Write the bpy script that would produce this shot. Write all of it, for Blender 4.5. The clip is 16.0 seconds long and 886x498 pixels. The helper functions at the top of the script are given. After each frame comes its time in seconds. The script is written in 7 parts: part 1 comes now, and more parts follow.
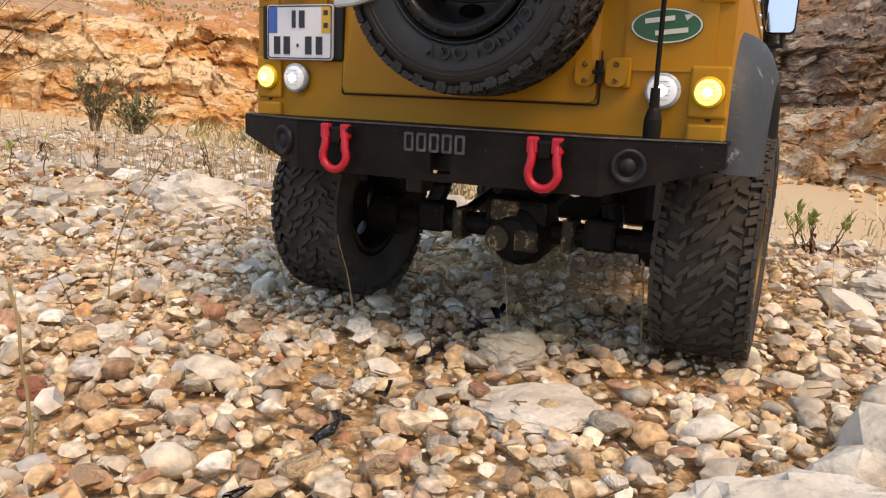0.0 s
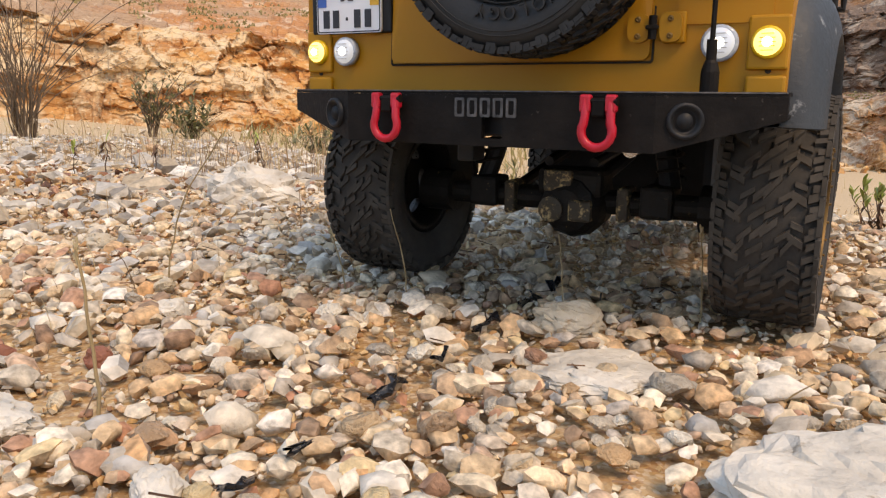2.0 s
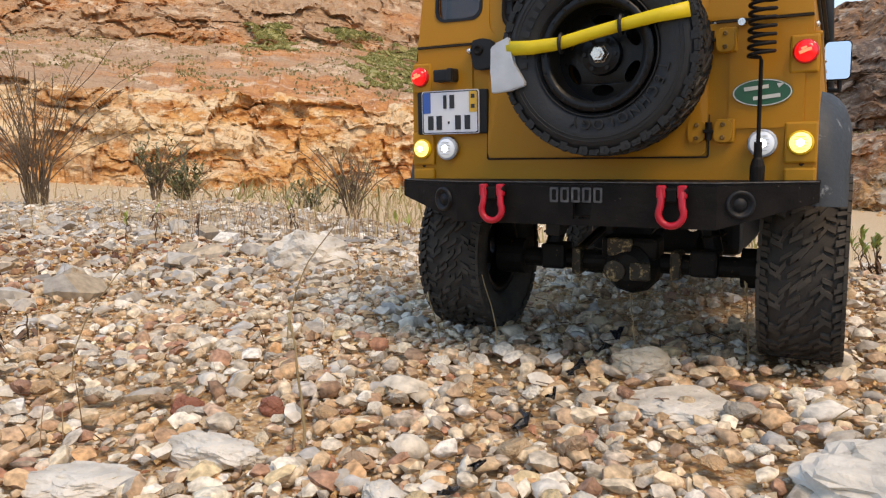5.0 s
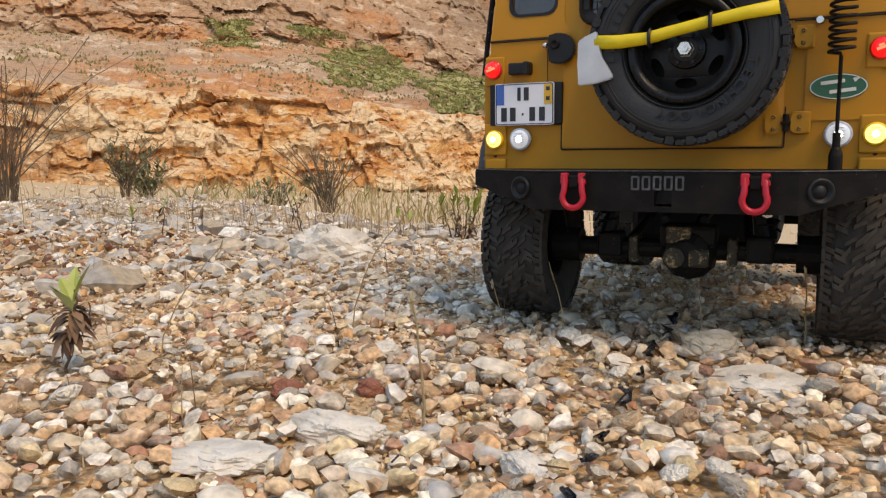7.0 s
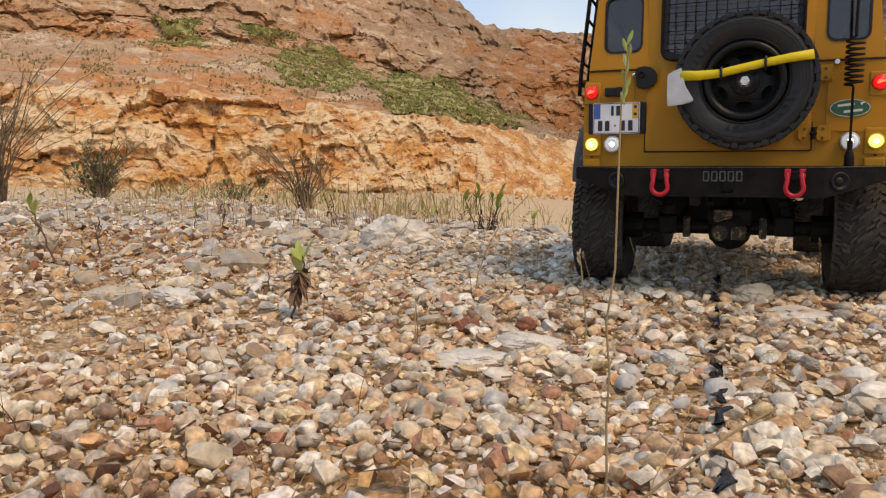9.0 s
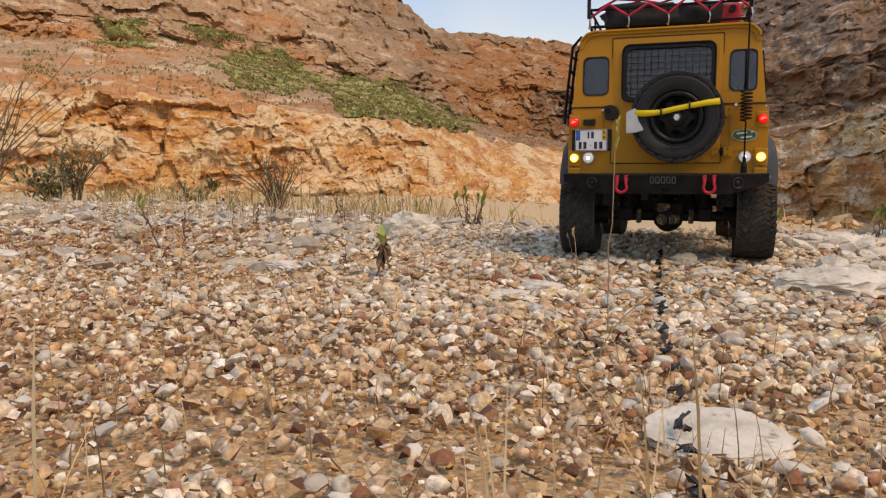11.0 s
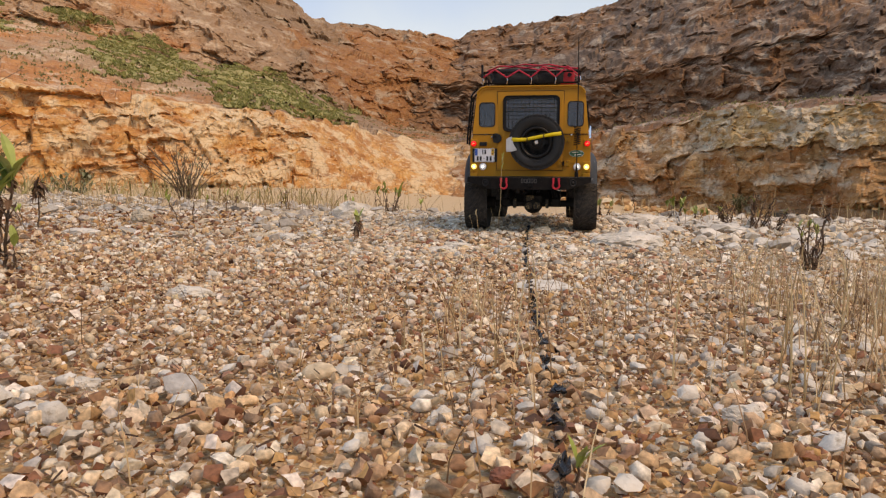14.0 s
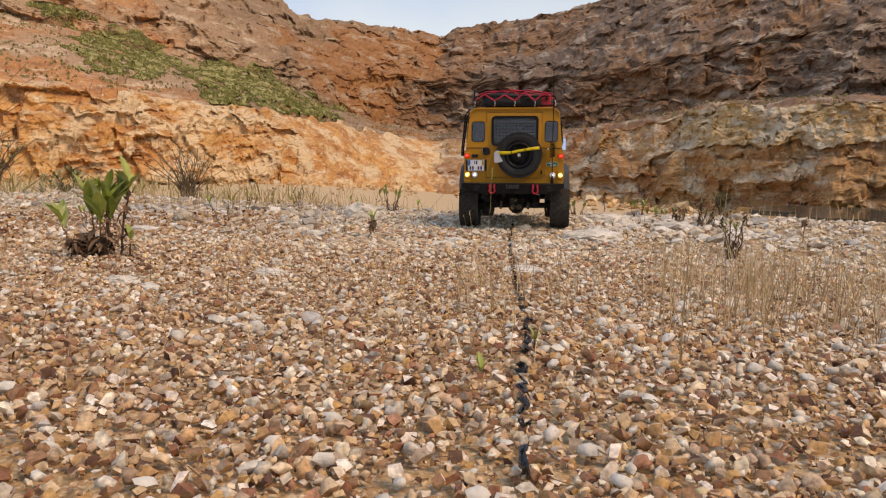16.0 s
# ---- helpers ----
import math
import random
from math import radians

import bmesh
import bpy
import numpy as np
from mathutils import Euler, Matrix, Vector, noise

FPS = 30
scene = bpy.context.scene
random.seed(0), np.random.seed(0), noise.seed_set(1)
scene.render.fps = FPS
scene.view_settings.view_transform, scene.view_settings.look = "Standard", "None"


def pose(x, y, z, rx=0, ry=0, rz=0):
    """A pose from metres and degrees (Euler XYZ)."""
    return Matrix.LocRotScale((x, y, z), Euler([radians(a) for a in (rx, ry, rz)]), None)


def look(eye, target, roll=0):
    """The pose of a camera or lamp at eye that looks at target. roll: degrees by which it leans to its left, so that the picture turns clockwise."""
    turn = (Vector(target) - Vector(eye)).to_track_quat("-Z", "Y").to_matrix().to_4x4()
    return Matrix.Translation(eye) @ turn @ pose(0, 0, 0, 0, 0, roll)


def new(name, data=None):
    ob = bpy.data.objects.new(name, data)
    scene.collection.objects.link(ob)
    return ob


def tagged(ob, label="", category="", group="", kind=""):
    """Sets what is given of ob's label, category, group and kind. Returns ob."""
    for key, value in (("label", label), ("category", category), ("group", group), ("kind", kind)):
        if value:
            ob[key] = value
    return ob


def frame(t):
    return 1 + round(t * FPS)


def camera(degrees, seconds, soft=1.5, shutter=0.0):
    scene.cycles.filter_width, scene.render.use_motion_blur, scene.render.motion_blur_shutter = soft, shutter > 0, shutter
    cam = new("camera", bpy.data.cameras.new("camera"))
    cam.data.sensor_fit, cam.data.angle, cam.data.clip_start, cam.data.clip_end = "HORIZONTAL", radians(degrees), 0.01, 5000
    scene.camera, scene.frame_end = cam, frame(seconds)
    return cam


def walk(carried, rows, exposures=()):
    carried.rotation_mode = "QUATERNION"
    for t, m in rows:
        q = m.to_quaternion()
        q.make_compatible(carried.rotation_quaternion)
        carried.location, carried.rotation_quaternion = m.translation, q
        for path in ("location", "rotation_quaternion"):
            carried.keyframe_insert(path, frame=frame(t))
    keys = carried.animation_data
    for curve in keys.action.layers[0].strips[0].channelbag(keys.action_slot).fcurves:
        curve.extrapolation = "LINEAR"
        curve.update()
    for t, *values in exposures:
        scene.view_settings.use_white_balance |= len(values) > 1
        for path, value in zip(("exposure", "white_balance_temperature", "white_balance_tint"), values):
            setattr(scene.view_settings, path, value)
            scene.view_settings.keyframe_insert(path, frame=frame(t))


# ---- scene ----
# ---- camera ----
cam = camera(60.7, 16.0, soft=1.25)
PATH = [
    (0, (0.133, -0.292, 0.103), (-0.706, 1.478, -0.301), 2.4),
    (0.5, (0.136, -0.295, 0.109), (-0.738, 1.452, -0.318), 1.6),
    (1, (0.141, -0.287, 0.119), (-0.755, 1.44, -0.342), 1.2),
    (1.5, (0.136, -0.276, 0.114), (-0.812, 1.427, -0.336), -1.1),
    (2, (0.133, -0.293, 0.09), (-0.826, 1.414, -0.321), 0.4),
    (2.5, (0.142, -0.311, 0.114), (-0.833, 1.39, -0.282), 0.0),
    (3, (0.168, -0.331, 0.108), (-0.807, 1.376, -0.258), 1.6),
    (3.5, (0.174, -0.363, 0.1), (-0.817, 1.35, -0.189), -0.2),
    (3.7, (0.167, -0.367, 0.097), (-0.82, 1.352, -0.168), -1.2),
    (5.8, (0.102, -0.396, 0.117), (-0.817, 1.357, -0.172), -0.9),
    (6, (0.098, -0.401, 0.113), (-0.813, 1.356, -0.171), -0.9),
    (6.5, (0.085, -0.412, 0.108), (-0.8, 1.359, -0.177), -0.9),
    (7, (0.069, -0.423, 0.107), (-0.788, 1.361, -0.177), -0.9),
    (7.5, (0.055, -0.449, 0.109), (-0.771, 1.35, -0.175), -0.9),
    (8, (0.035, -0.503, 0.108), (-0.763, 1.308, -0.179), -1.0),
    (8.5, (0.026, -0.557, 0.111), (-0.744, 1.267, -0.174), -0.9),
    (9, (0.017, -0.604, 0.112), (-0.724, 1.232, -0.172), -0.9),
    (9.2, (0.019, -0.624, 0.109), (-0.719, 1.213, -0.174), -0.9),
    (11.3, (0.033, -0.921, 0.137), (-0.553, 0.97, -0.146), -0.8),
    (11.5, (0.038, -0.955, 0.148), (-0.527, 0.941, -0.14), -0.8),
    (12, (0.051, -1.043, 0.159), (-0.459, 0.869, -0.132), -0.7),
    (12.5, (0.059, -1.13, 0.167), (-0.396, 0.795, -0.127), -0.6),
    (13, (0.057, -1.213, 0.167), (-0.342, 0.725, -0.13), -0.5),
    (13.5, (0.059, -1.283, 0.162), (-0.292, 0.663, -0.138), -0.3),
    (14, (0.063, -1.344, 0.166), (-0.253, 0.607, -0.137), -0.2),
    (14.5, (0.067, -1.416, 0.168), (-0.226, 0.538, -0.138), -0.1),
    (15, (0.068, -1.486, 0.183), (-0.211, 0.47, -0.125), -0.0),
    (15.5, (0.073, -1.548, 0.197), (-0.202, 0.408, -0.115), -0.1),
    (16, (0.077, -1.614, 0.202), (-0.199, 0.342, -0.11), -0.0),
]
walk(cam, [(t, look(eye, target, roll)) for t, eye, target, roll in PATH], exposures=[(0, 0.85, 10600, 20), (3.5, 0.75, 9100, 17), (7, 0.62, 9300, 16), (9, 0.42, 10200, 19), (12.5, 0.35, 10800, 22), (16, 0.38, 10800, 23)])

# ---- sky and sun ----
SUN_HEADING, SUN_HEIGHT = radians(116), radians(54)
world = bpy.data.worlds.new("sky")
scene.world = world
world.use_nodes = True
wn = world.node_tree
sky = wn.nodes.new("ShaderNodeTexSky")
sky.sky_type, sky.sun_disc = "NISHITA", False
sky.sun_elevation, sky.sun_rotation = SUN_HEIGHT, SUN_HEADING
sky.air_density, sky.dust_density, sky.ozone_density = 1.0, 0.3, 1.0
wn.nodes["Background"].inputs["Strength"].default_value = 0.15
cloud = wn.nodes.new("ShaderNodeTexNoise")
cloud.inputs["Scale"].default_value, cloud.inputs["Detail"].default_value = 2.2, 6.0
cramp = wn.nodes.new("ShaderNodeValToRGB")
cramp.color_ramp.elements[0].position, cramp.color_ramp.elements[1].position = 0.20, 0.60
cmix = wn.nodes.new("ShaderNodeMix")
cmix.data_type = "RGBA"
cmix.inputs[7].default_value = (1.9, 3.45, 6.3, 1)
wtc = wn.nodes.new("ShaderNodeTexCoord")
wn.links.new(wtc.outputs["Generated"], cloud.inputs["Vector"])
wn.links.new(cloud.outputs["Fac"], cramp.inputs["Fac"])
wn.links.new(cramp.outputs["Color"], cmix.inputs[0])
wn.links.new(sky.outputs["Color"], cmix.inputs[6])
wn.links.new(cmix.outputs[2], wn.nodes["Background"].inputs["Color"])
sun = new("sun", bpy.data.lights.new("sun", "SUN"))
sun.data.energy, sun.data.angle, sun.data.color = 1.5, radians(28), (1.0, 0.88, 0.72)
sun.matrix_world = look((math.sin(SUN_HEADING) * 9, math.cos(SUN_HEADING) * 9, math.tan(SUN_HEIGHT) * 9), (0, 0, 0))


# ---- materials ----
def mat(name, stops, scale=60.0, rough=0.6, bump=0.0, bump_scale=None, metal=0.0, per="", spread=0.5, stretch=(1, 1, 1), detail=5.0, coat=0.0, rough_var=0.15, mottle=0.25, gloss=0.5):
    """stops: base colours from the darkest noise to the lightest. per: 'island' or 'object' picks the colour piece by piece."""
    m = bpy.data.materials.new(name)
    m.use_nodes = True
    nt = m.node_tree
    p = nt.nodes["Principled BSDF"]
    tc = nt.nodes.new("ShaderNodeTexCoord")
    mp = nt.nodes.new("ShaderNodeMapping")
    mp.inputs["Scale"].default_value = stretch
    nt.links.new(tc.outputs["Object"], mp.inputs["Vector"])
    n = nt.nodes.new("ShaderNodeTexNoise")
    n.inputs["Scale"].default_value, n.inputs["Detail"].default_value = scale, detail
    nt.links.new(mp.outputs["Vector"], n.inputs["Vector"])
    ramp = nt.nodes.new("ShaderNodeValToRGB")
    e = ramp.color_ramp.elements
    lo, hi = 0.5 - spread / 2, 0.5 + spread / 2
    while len(e) < len(stops):
        e.new(0.5)
    for k, c in enumerate(stops):
        e[k].position = k / len(stops) if per else lo + (hi - lo) * k / max(1, len(stops) - 1)
        e[k].color = (*c, 1)
    if per:
        ramp.color_ramp.interpolation = "CONSTANT"
        src = nt.nodes.new("ShaderNodeNewGeometry" if per == "island" else "ShaderNodeObjectInfo")
        nt.links.new(src.outputs["Random Per Island" if per == "island" else "Random"], ramp.inputs["Fac"])
        hsv = nt.nodes.new("ShaderNodeHueSaturation")
        mr = nt.nodes.new("ShaderNodeMapRange")
        mr.inputs["From Min"].default_value, mr.inputs["From Max"].default_value = 0.3, 0.7
        mr.inputs["To Min"].default_value, mr.inputs["To Max"].default_value = 1 - mottle, 1 + mottle
        nt.links.new(n.outputs["Fac"], mr.inputs["Value"])
        nt.links.new(mr.outputs["Result"], hsv.inputs["Value"])
        nt.links.new(ramp.outputs["Color"], hsv.inputs["Color"])
        nt.links.new(hsv.outputs["Color"], p.inputs["Base Color"])
    else:
        nt.links.new(n.outputs["Fac"], ramp.inputs["Fac"])
        nt.links.new(ramp.outputs["Color"], p.inputs["Base Color"])
    rr = nt.nodes.new("ShaderNodeMapRange")
    rr.inputs["To Min"].default_value, rr.inputs["To Max"].default_value = max(0.02, rough - rough_var), min(1, rough + rough_var)
    n2 = nt.nodes.new("ShaderNodeTexNoise")
    n2.inputs["Scale"].default_value, n2.inputs["Detail"].default_value = bump_scale or scale * 4, 6.0
    nt.links.new(mp.outputs["Vector"], n2.inputs["Vector"])
    nt.links.new(n2.outputs["Fac"], rr.inputs["Value"])
    nt.links.new(rr.outputs["Result"], p.inputs["Roughness"])
    p.inputs["Metallic"].default_value = metal
    p.inputs["Coat Weight"].default_value = coat
    p.inputs["Specular IOR Level"].default_value = gloss
    if bump:
        b = nt.nodes.new("ShaderNodeBump")
        b.inputs["Strength"].default_value = min(1.0, bump)
        b.inputs["Distance"].default_value = 0.4 / (bump_scale or scale * 4)
        nt.links.new(n2.outputs["Fac"], b.inputs["Height"])
        nt.links.new(b.outputs["Normal"], p.inputs["Normal"])
    return m


def worn(m, colour, scale, amount, rough=0.8):
    """Lays blotches of dust or scratched paint over a material."""
    nt = m.node_tree
    p = nt.nodes["Principled BSDF"]
    old = p.inputs["Base Color"].links[0].from_socket
    n = nt.nodes.new("ShaderNodeTexNoise")
    n.inputs["Scale"].default_value, n.inputs["Detail"].default_value, n.inputs["Roughness"].default_value = scale, 8.0, 0.7
    tc = nt.nodes.new("ShaderNodeTexCoord")
    nt.links.new(tc.outputs["Object"], n.inputs["Vector"])
    r = nt.nodes.new("ShaderNodeValToRGB")
    r.color_ramp.elements[0].position, r.color_ramp.elements[1].position = 0.62 - amount, 0.70 - amount * 0.6
    mx = nt.nodes.new("ShaderNodeMix")
    mx.data_type = "RGBA"
    mx.inputs[7].default_value = (*colour, 1)
    nt.links.new(n.outputs["Fac"], r.inputs["Fac"])
    nt.links.new(r.outputs["Color"], mx.inputs[0])
    nt.links.new(old, mx.inputs[6])
    nt.links.new(mx.outputs[2], p.inputs["Base Color"])
    return m


def lit(name, colour, power, glass=(1, 1, 1)):
    m = bpy.data.materials.new(name)
    m.use_nodes = True
    p = m.node_tree.nodes["Principled BSDF"]
    p.inputs["Base Color"].default_value = (*glass, 1)
    p.inputs["Roughness"].default_value = 0.12
    p.inputs["Emission Color"].default_value = (*colour, 1)
    p.inputs["Emission Strength"].default_value = power
    return m


STONES = [(0.20, 0.11, 0.07), (0.54, 0.37, 0.22), (0.62, 0.46, 0.29), (0.42, 0.38, 0.32), (0.72, 0.59, 0.42), (0.36, 0.16, 0.10), (0.80, 0.73, 0.61), (0.58, 0.41, 0.25), (0.51, 0.455, 0.38), (0.54, 0.32, 0.16),
          (0.72, 0.60, 0.43), (0.40, 0.25, 0.15), (0.55, 0.485, 0.39), (0.82, 0.76, 0.64), (0.45, 0.405, 0.335), (0.66, 0.585, 0.47), (0.68, 0.51, 0.28), (0.36, 0.33, 0.29), (0.78, 0.70, 0.56), (0.50, 0.40, 0.29)]
FINE = [(0.12, 0.055, 0.03), (0.46, 0.27, 0.115), (0.33, 0.18, 0.09), (0.60, 0.42, 0.23), (0.26, 0.11, 0.055), (0.68, 0.55, 0.38), (0.38, 0.29, 0.20), (0.52, 0.31, 0.12), (0.76, 0.68, 0.56), (0.30, 0.16, 0.08), (0.52, 0.37, 0.22)]
def calm(colours, mean, share):
    """Draws a set of colours towards their common dusty tone."""
    return [tuple(c * (1 - share) + m * share for c, m in zip(col, mean)) for col in colours]


M_STONE = mat("gravel_stone", calm(STONES, (0.58, 0.425, 0.27), 0.26), 300, 0.8, 1.0, 620, per="island", mottle=0.44, detail=9.0)
WARM = [(min(0.82, r * 1.12), g * 1.02, b * 0.94) for r, g, b in STONES[1:12]] + [(0.56, 0.38, 0.26), (0.52, 0.35, 0.25), (0.80, 0.76, 0.68), (0.42, 0.25, 0.155), (0.80, 0.74, 0.62), (0.20, 0.11, 0.07), (0.76, 0.68, 0.57), (0.56, 0.36, 0.22), (0.46, 0.43, 0.39), (0.62, 0.44, 0.27), (0.46, 0.30, 0.19), (0.58, 0.40, 0.26), (0.50, 0.31, 0.18)]
M_WARMSTONE = mat("warm_gravel_stone", calm(WARM, (0.55, 0.36, 0.21), 0.20), 320, 0.85, 1.0, 700, per="island", mottle=0.44, detail=9.0)
M_FINE = mat("fine_gravel", [(r * 0.98, g * 0.92, b * 0.93) for r, g, b in FINE], 420, 0.85, 0.6, 1300, per="island", mottle=0.35)
M_GRIT = mat("orange_grit", [(0.36, 0.18, 0.075), (0.55, 0.33, 0.14), (0.62, 0.42, 0.22), (0.46, 0.25, 0.11), (0.68, 0.53, 0.34), (0.58, 0.36, 0.16), (0.70, 0.60, 0.46), (0.52, 0.43, 0.32)], 420, 0.9, 0.6, 1300, per="island", mottle=0.3)
M_PEBBLE = mat("pebble_stone", calm(STONES, (0.58, 0.425, 0.27), 0.22), 1.4, 0.8, 0.5, 6.0, per="object", mottle=0.22, detail=7.0)
M_GREYSTONE = mat("grey_limestone", [(0.25, 0.215, 0.175), (0.38, 0.335, 0.275), (0.47, 0.42, 0.35), (0.39, 0.30, 0.20), (0.42, 0.375, 0.315), (0.50, 0.41, 0.30), (0.33, 0.295, 0.25)], 160, 0.8, 0.7, 420, per="island")
M_PALESTONE = mat("pale_limestone_piece", [(0.42, 0.36, 0.29), (0.62, 0.54, 0.43), (0.52, 0.42, 0.30), (0.70, 0.63, 0.53), (0.44, 0.41, 0.37), (0.62, 0.48, 0.32)], 160, 0.8, 0.8, 420, per="island", mottle=0.32)
M_SLAB = worn(mat("pale_limestone", [(0.38, 0.335, 0.275), (0.62, 0.565, 0.48), (0.75, 0.69, 0.60)], 45, 0.75, 0.9, 160, spread=0.5), (0.30, 0.24, 0.17), 70, 0.02)
M_TALUS = mat("talus_block", [(0.62, 0.36, 0.15), (0.50, 0.26, 0.10), (0.68, 0.47, 0.26), (0.42, 0.22, 0.10), (0.70, 0.56, 0.38), (0.56, 0.33, 0.15)], 3.0, 0.9, 0.8, 12.0, per="island", mottle=0.3)
M_TANROCK = worn(mat("tan_limestone", [(0.34, 0.26, 0.17), (0.50, 0.42, 0.31), (0.60, 0.54, 0.44)], 60, 0.8, 0.9, 200), (0.40, 0.24, 0.12), 60, 0.03)
M_REDROCK = mat("red_stone", [(0.20, 0.07, 0.04), (0.34, 0.13, 0.08)], 90, 0.8, 0.6, 300)
M_SOIL = worn(mat("sandy_soil", [(0.27, 0.15, 0.062), (0.46, 0.28, 0.12), (0.56, 0.37, 0.18)], 14, 0.95, 0.8, 420, detail=10), (0.50, 0.385, 0.23), 3.0, 0.03)


def gritty(m, stops, pale):
    """Adds grains of many colours to the soil, and paler sand on the quarry floor beyond the hump."""
    nt = m.node_tree
    p = nt.nodes["Principled BSDF"]
    tc, sep = nt.nodes.new("ShaderNodeTexCoord"), nt.nodes.new("ShaderNodeSeparateXYZ")
    sock = p.inputs["Base Color"].links[0].from_socket
    for scale, share in ((260.0, 0.34), (620.0, 0.36)):
        v = nt.nodes.new("ShaderNodeTexVoronoi")
        v.inputs["Scale"].default_value = scale
        nt.links.new(tc.outputs["Object"], v.inputs["Vector"])
        bw = nt.nodes.new("ShaderNodeRGBToBW")
        nt.links.new(v.outputs["Color"], bw.inputs[0])
        r = nt.nodes.new("ShaderNodeValToRGB")
        r.color_ramp.interpolation = "CONSTANT"
        e = r.color_ramp.elements
        while len(e) < len(stops):
            e.new(0.5)
        for k, c in enumerate(stops):
            e[k].position = 0.15 + 0.7 * k / len(stops)
            e[k].color = (*c, 1)
        nt.links.new(bw.outputs[0], r.inputs["Fac"])
        mx = nt.nodes.new("ShaderNodeMix")
        mx.data_type = "RGBA"
        mx.inputs[0].default_value = share
        nt.links.new(sock, mx.inputs[6])
        nt.links.new(r.outputs["Color"], mx.inputs[7])
        sock = mx.outputs[2]
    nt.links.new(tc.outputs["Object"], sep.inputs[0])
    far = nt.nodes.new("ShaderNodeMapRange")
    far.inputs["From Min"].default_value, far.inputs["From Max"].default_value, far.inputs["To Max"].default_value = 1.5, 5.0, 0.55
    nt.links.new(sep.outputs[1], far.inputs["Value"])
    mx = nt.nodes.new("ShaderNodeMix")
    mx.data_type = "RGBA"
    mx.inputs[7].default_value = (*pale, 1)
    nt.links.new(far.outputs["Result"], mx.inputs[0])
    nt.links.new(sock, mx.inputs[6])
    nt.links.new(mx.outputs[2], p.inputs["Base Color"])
    return m


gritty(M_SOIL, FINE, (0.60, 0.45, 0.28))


def rock_face(name, main, pale, other, crack, pale_share, other_share, relief=1.0):
    """Quarry rock: a main colour in fine strata, pale patches, broad zones of another rock, and dark cracks."""
    m = mat(name, main, 0.9, 0.95, relief, 4.0, spread=0.6, stretch=(1, 1, 2.4), detail=12)
    nt = m.node_tree
    p = nt.nodes["Principled BSDF"]
    tc = nt.nodes.new("ShaderNodeTexCoord")
    sock = p.inputs["Base Color"].links[0].from_socket
    for colour, scale, lo, hi, z in ((other, 0.07, 0.62 - other_share * 0.3, 0.70 - other_share * 0.3, 1.0), (pale, 0.55, 0.66 - pale_share * 0.3, 0.74 - pale_share * 0.3, 2.2), (pale, 2.6, 0.70 - pale_share * 0.25, 0.78 - pale_share * 0.25, 2.5), (crack, 1.7, 0.60, 0.72, 1.3), (crack, 5.5, 0.58, 0.70, 1.6), (pale, 9.0, 0.60, 0.68, 1.4)):
        mp = nt.nodes.new("ShaderNodeMapping")
        mp.inputs["Scale"].default_value = (1, 1, z)
        nt.links.new(tc.outputs["Object"], mp.inputs["Vector"])
        n = nt.nodes.new("ShaderNodeTexNoise")
        n.inputs["Scale"].default_value, n.inputs["Detail"].default_value, n.inputs["Roughness"].default_value = scale, 9.0, 0.62
        nt.links.new(mp.outputs["Vector"], n.inputs["Vector"])
        r = nt.nodes.new("ShaderNodeValToRGB")
        r.color_ramp.elements[0].position, r.color_ramp.elements[1].position = lo, hi
        r.color_ramp.elements[1].color = (0.8, 0.8, 0.8, 1)
        nt.links.new(n.outputs["Fac"], r.inputs["Fac"])
        mx = nt.nodes.new("ShaderNodeMix")
        mx.data_type = "RGBA"
        mx.inputs[7].default_value = (*colour, 1)
        nt.links.new(r.outputs["Color"], mx.inputs[0])
        nt.links.new(sock, mx.inputs[6])
        sock = mx.outputs[2]
    mp = nt.nodes.new("ShaderNodeMapping")
    mp.inputs["Scale"].default_value = (1, 1, 1.9)
    nt.links.new(tc.outputs["Object"], mp.inputs["Vector"])
    wob = nt.nodes.new("ShaderNodeTexNoise")
    wob.inputs["Scale"].default_value = 1.2
    nt.links.new(mp.outputs["Vector"], wob.inputs["Vector"])
    add = nt.nodes.new("ShaderNodeVectorMath")
    nt.links.new(mp.outputs["Vector"], add.inputs[0])
    nt.links.new(wob.outputs["Color"], add.inputs[1])
    v = nt.nodes.new("ShaderNodeTexVoronoi")
    v.feature = "DISTANCE_TO_EDGE"
    v.inputs["Scale"].default_value = 1.15
    nt.links.new(add.outputs["Vector"], v.inputs["Vector"])
    r = nt.nodes.new("ShaderNodeValToRGB")
    r.color_ramp.elements[0].position, r.color_ramp.elements[1].position = 0.0, 0.035
    r.color_ramp.elements[0].color, r.color_ramp.elements[1].color = (0.5, 0.5, 0.5, 1), (0, 0, 0, 1)
    nt.links.new(v.outputs["Distance"], r.inputs["Fac"])
    mx = nt.nodes.new("ShaderNodeMix")
    mx.data_type = "RGBA"
    mx.inputs[7].default_value = (*crack, 1)
    nt.links.new(r.outputs["Color"], mx.inputs[0])
    nt.links.new(sock, mx.inputs[6])
    nt.links.new(mx.outputs[2], p.inputs["Base Color"])
    return m


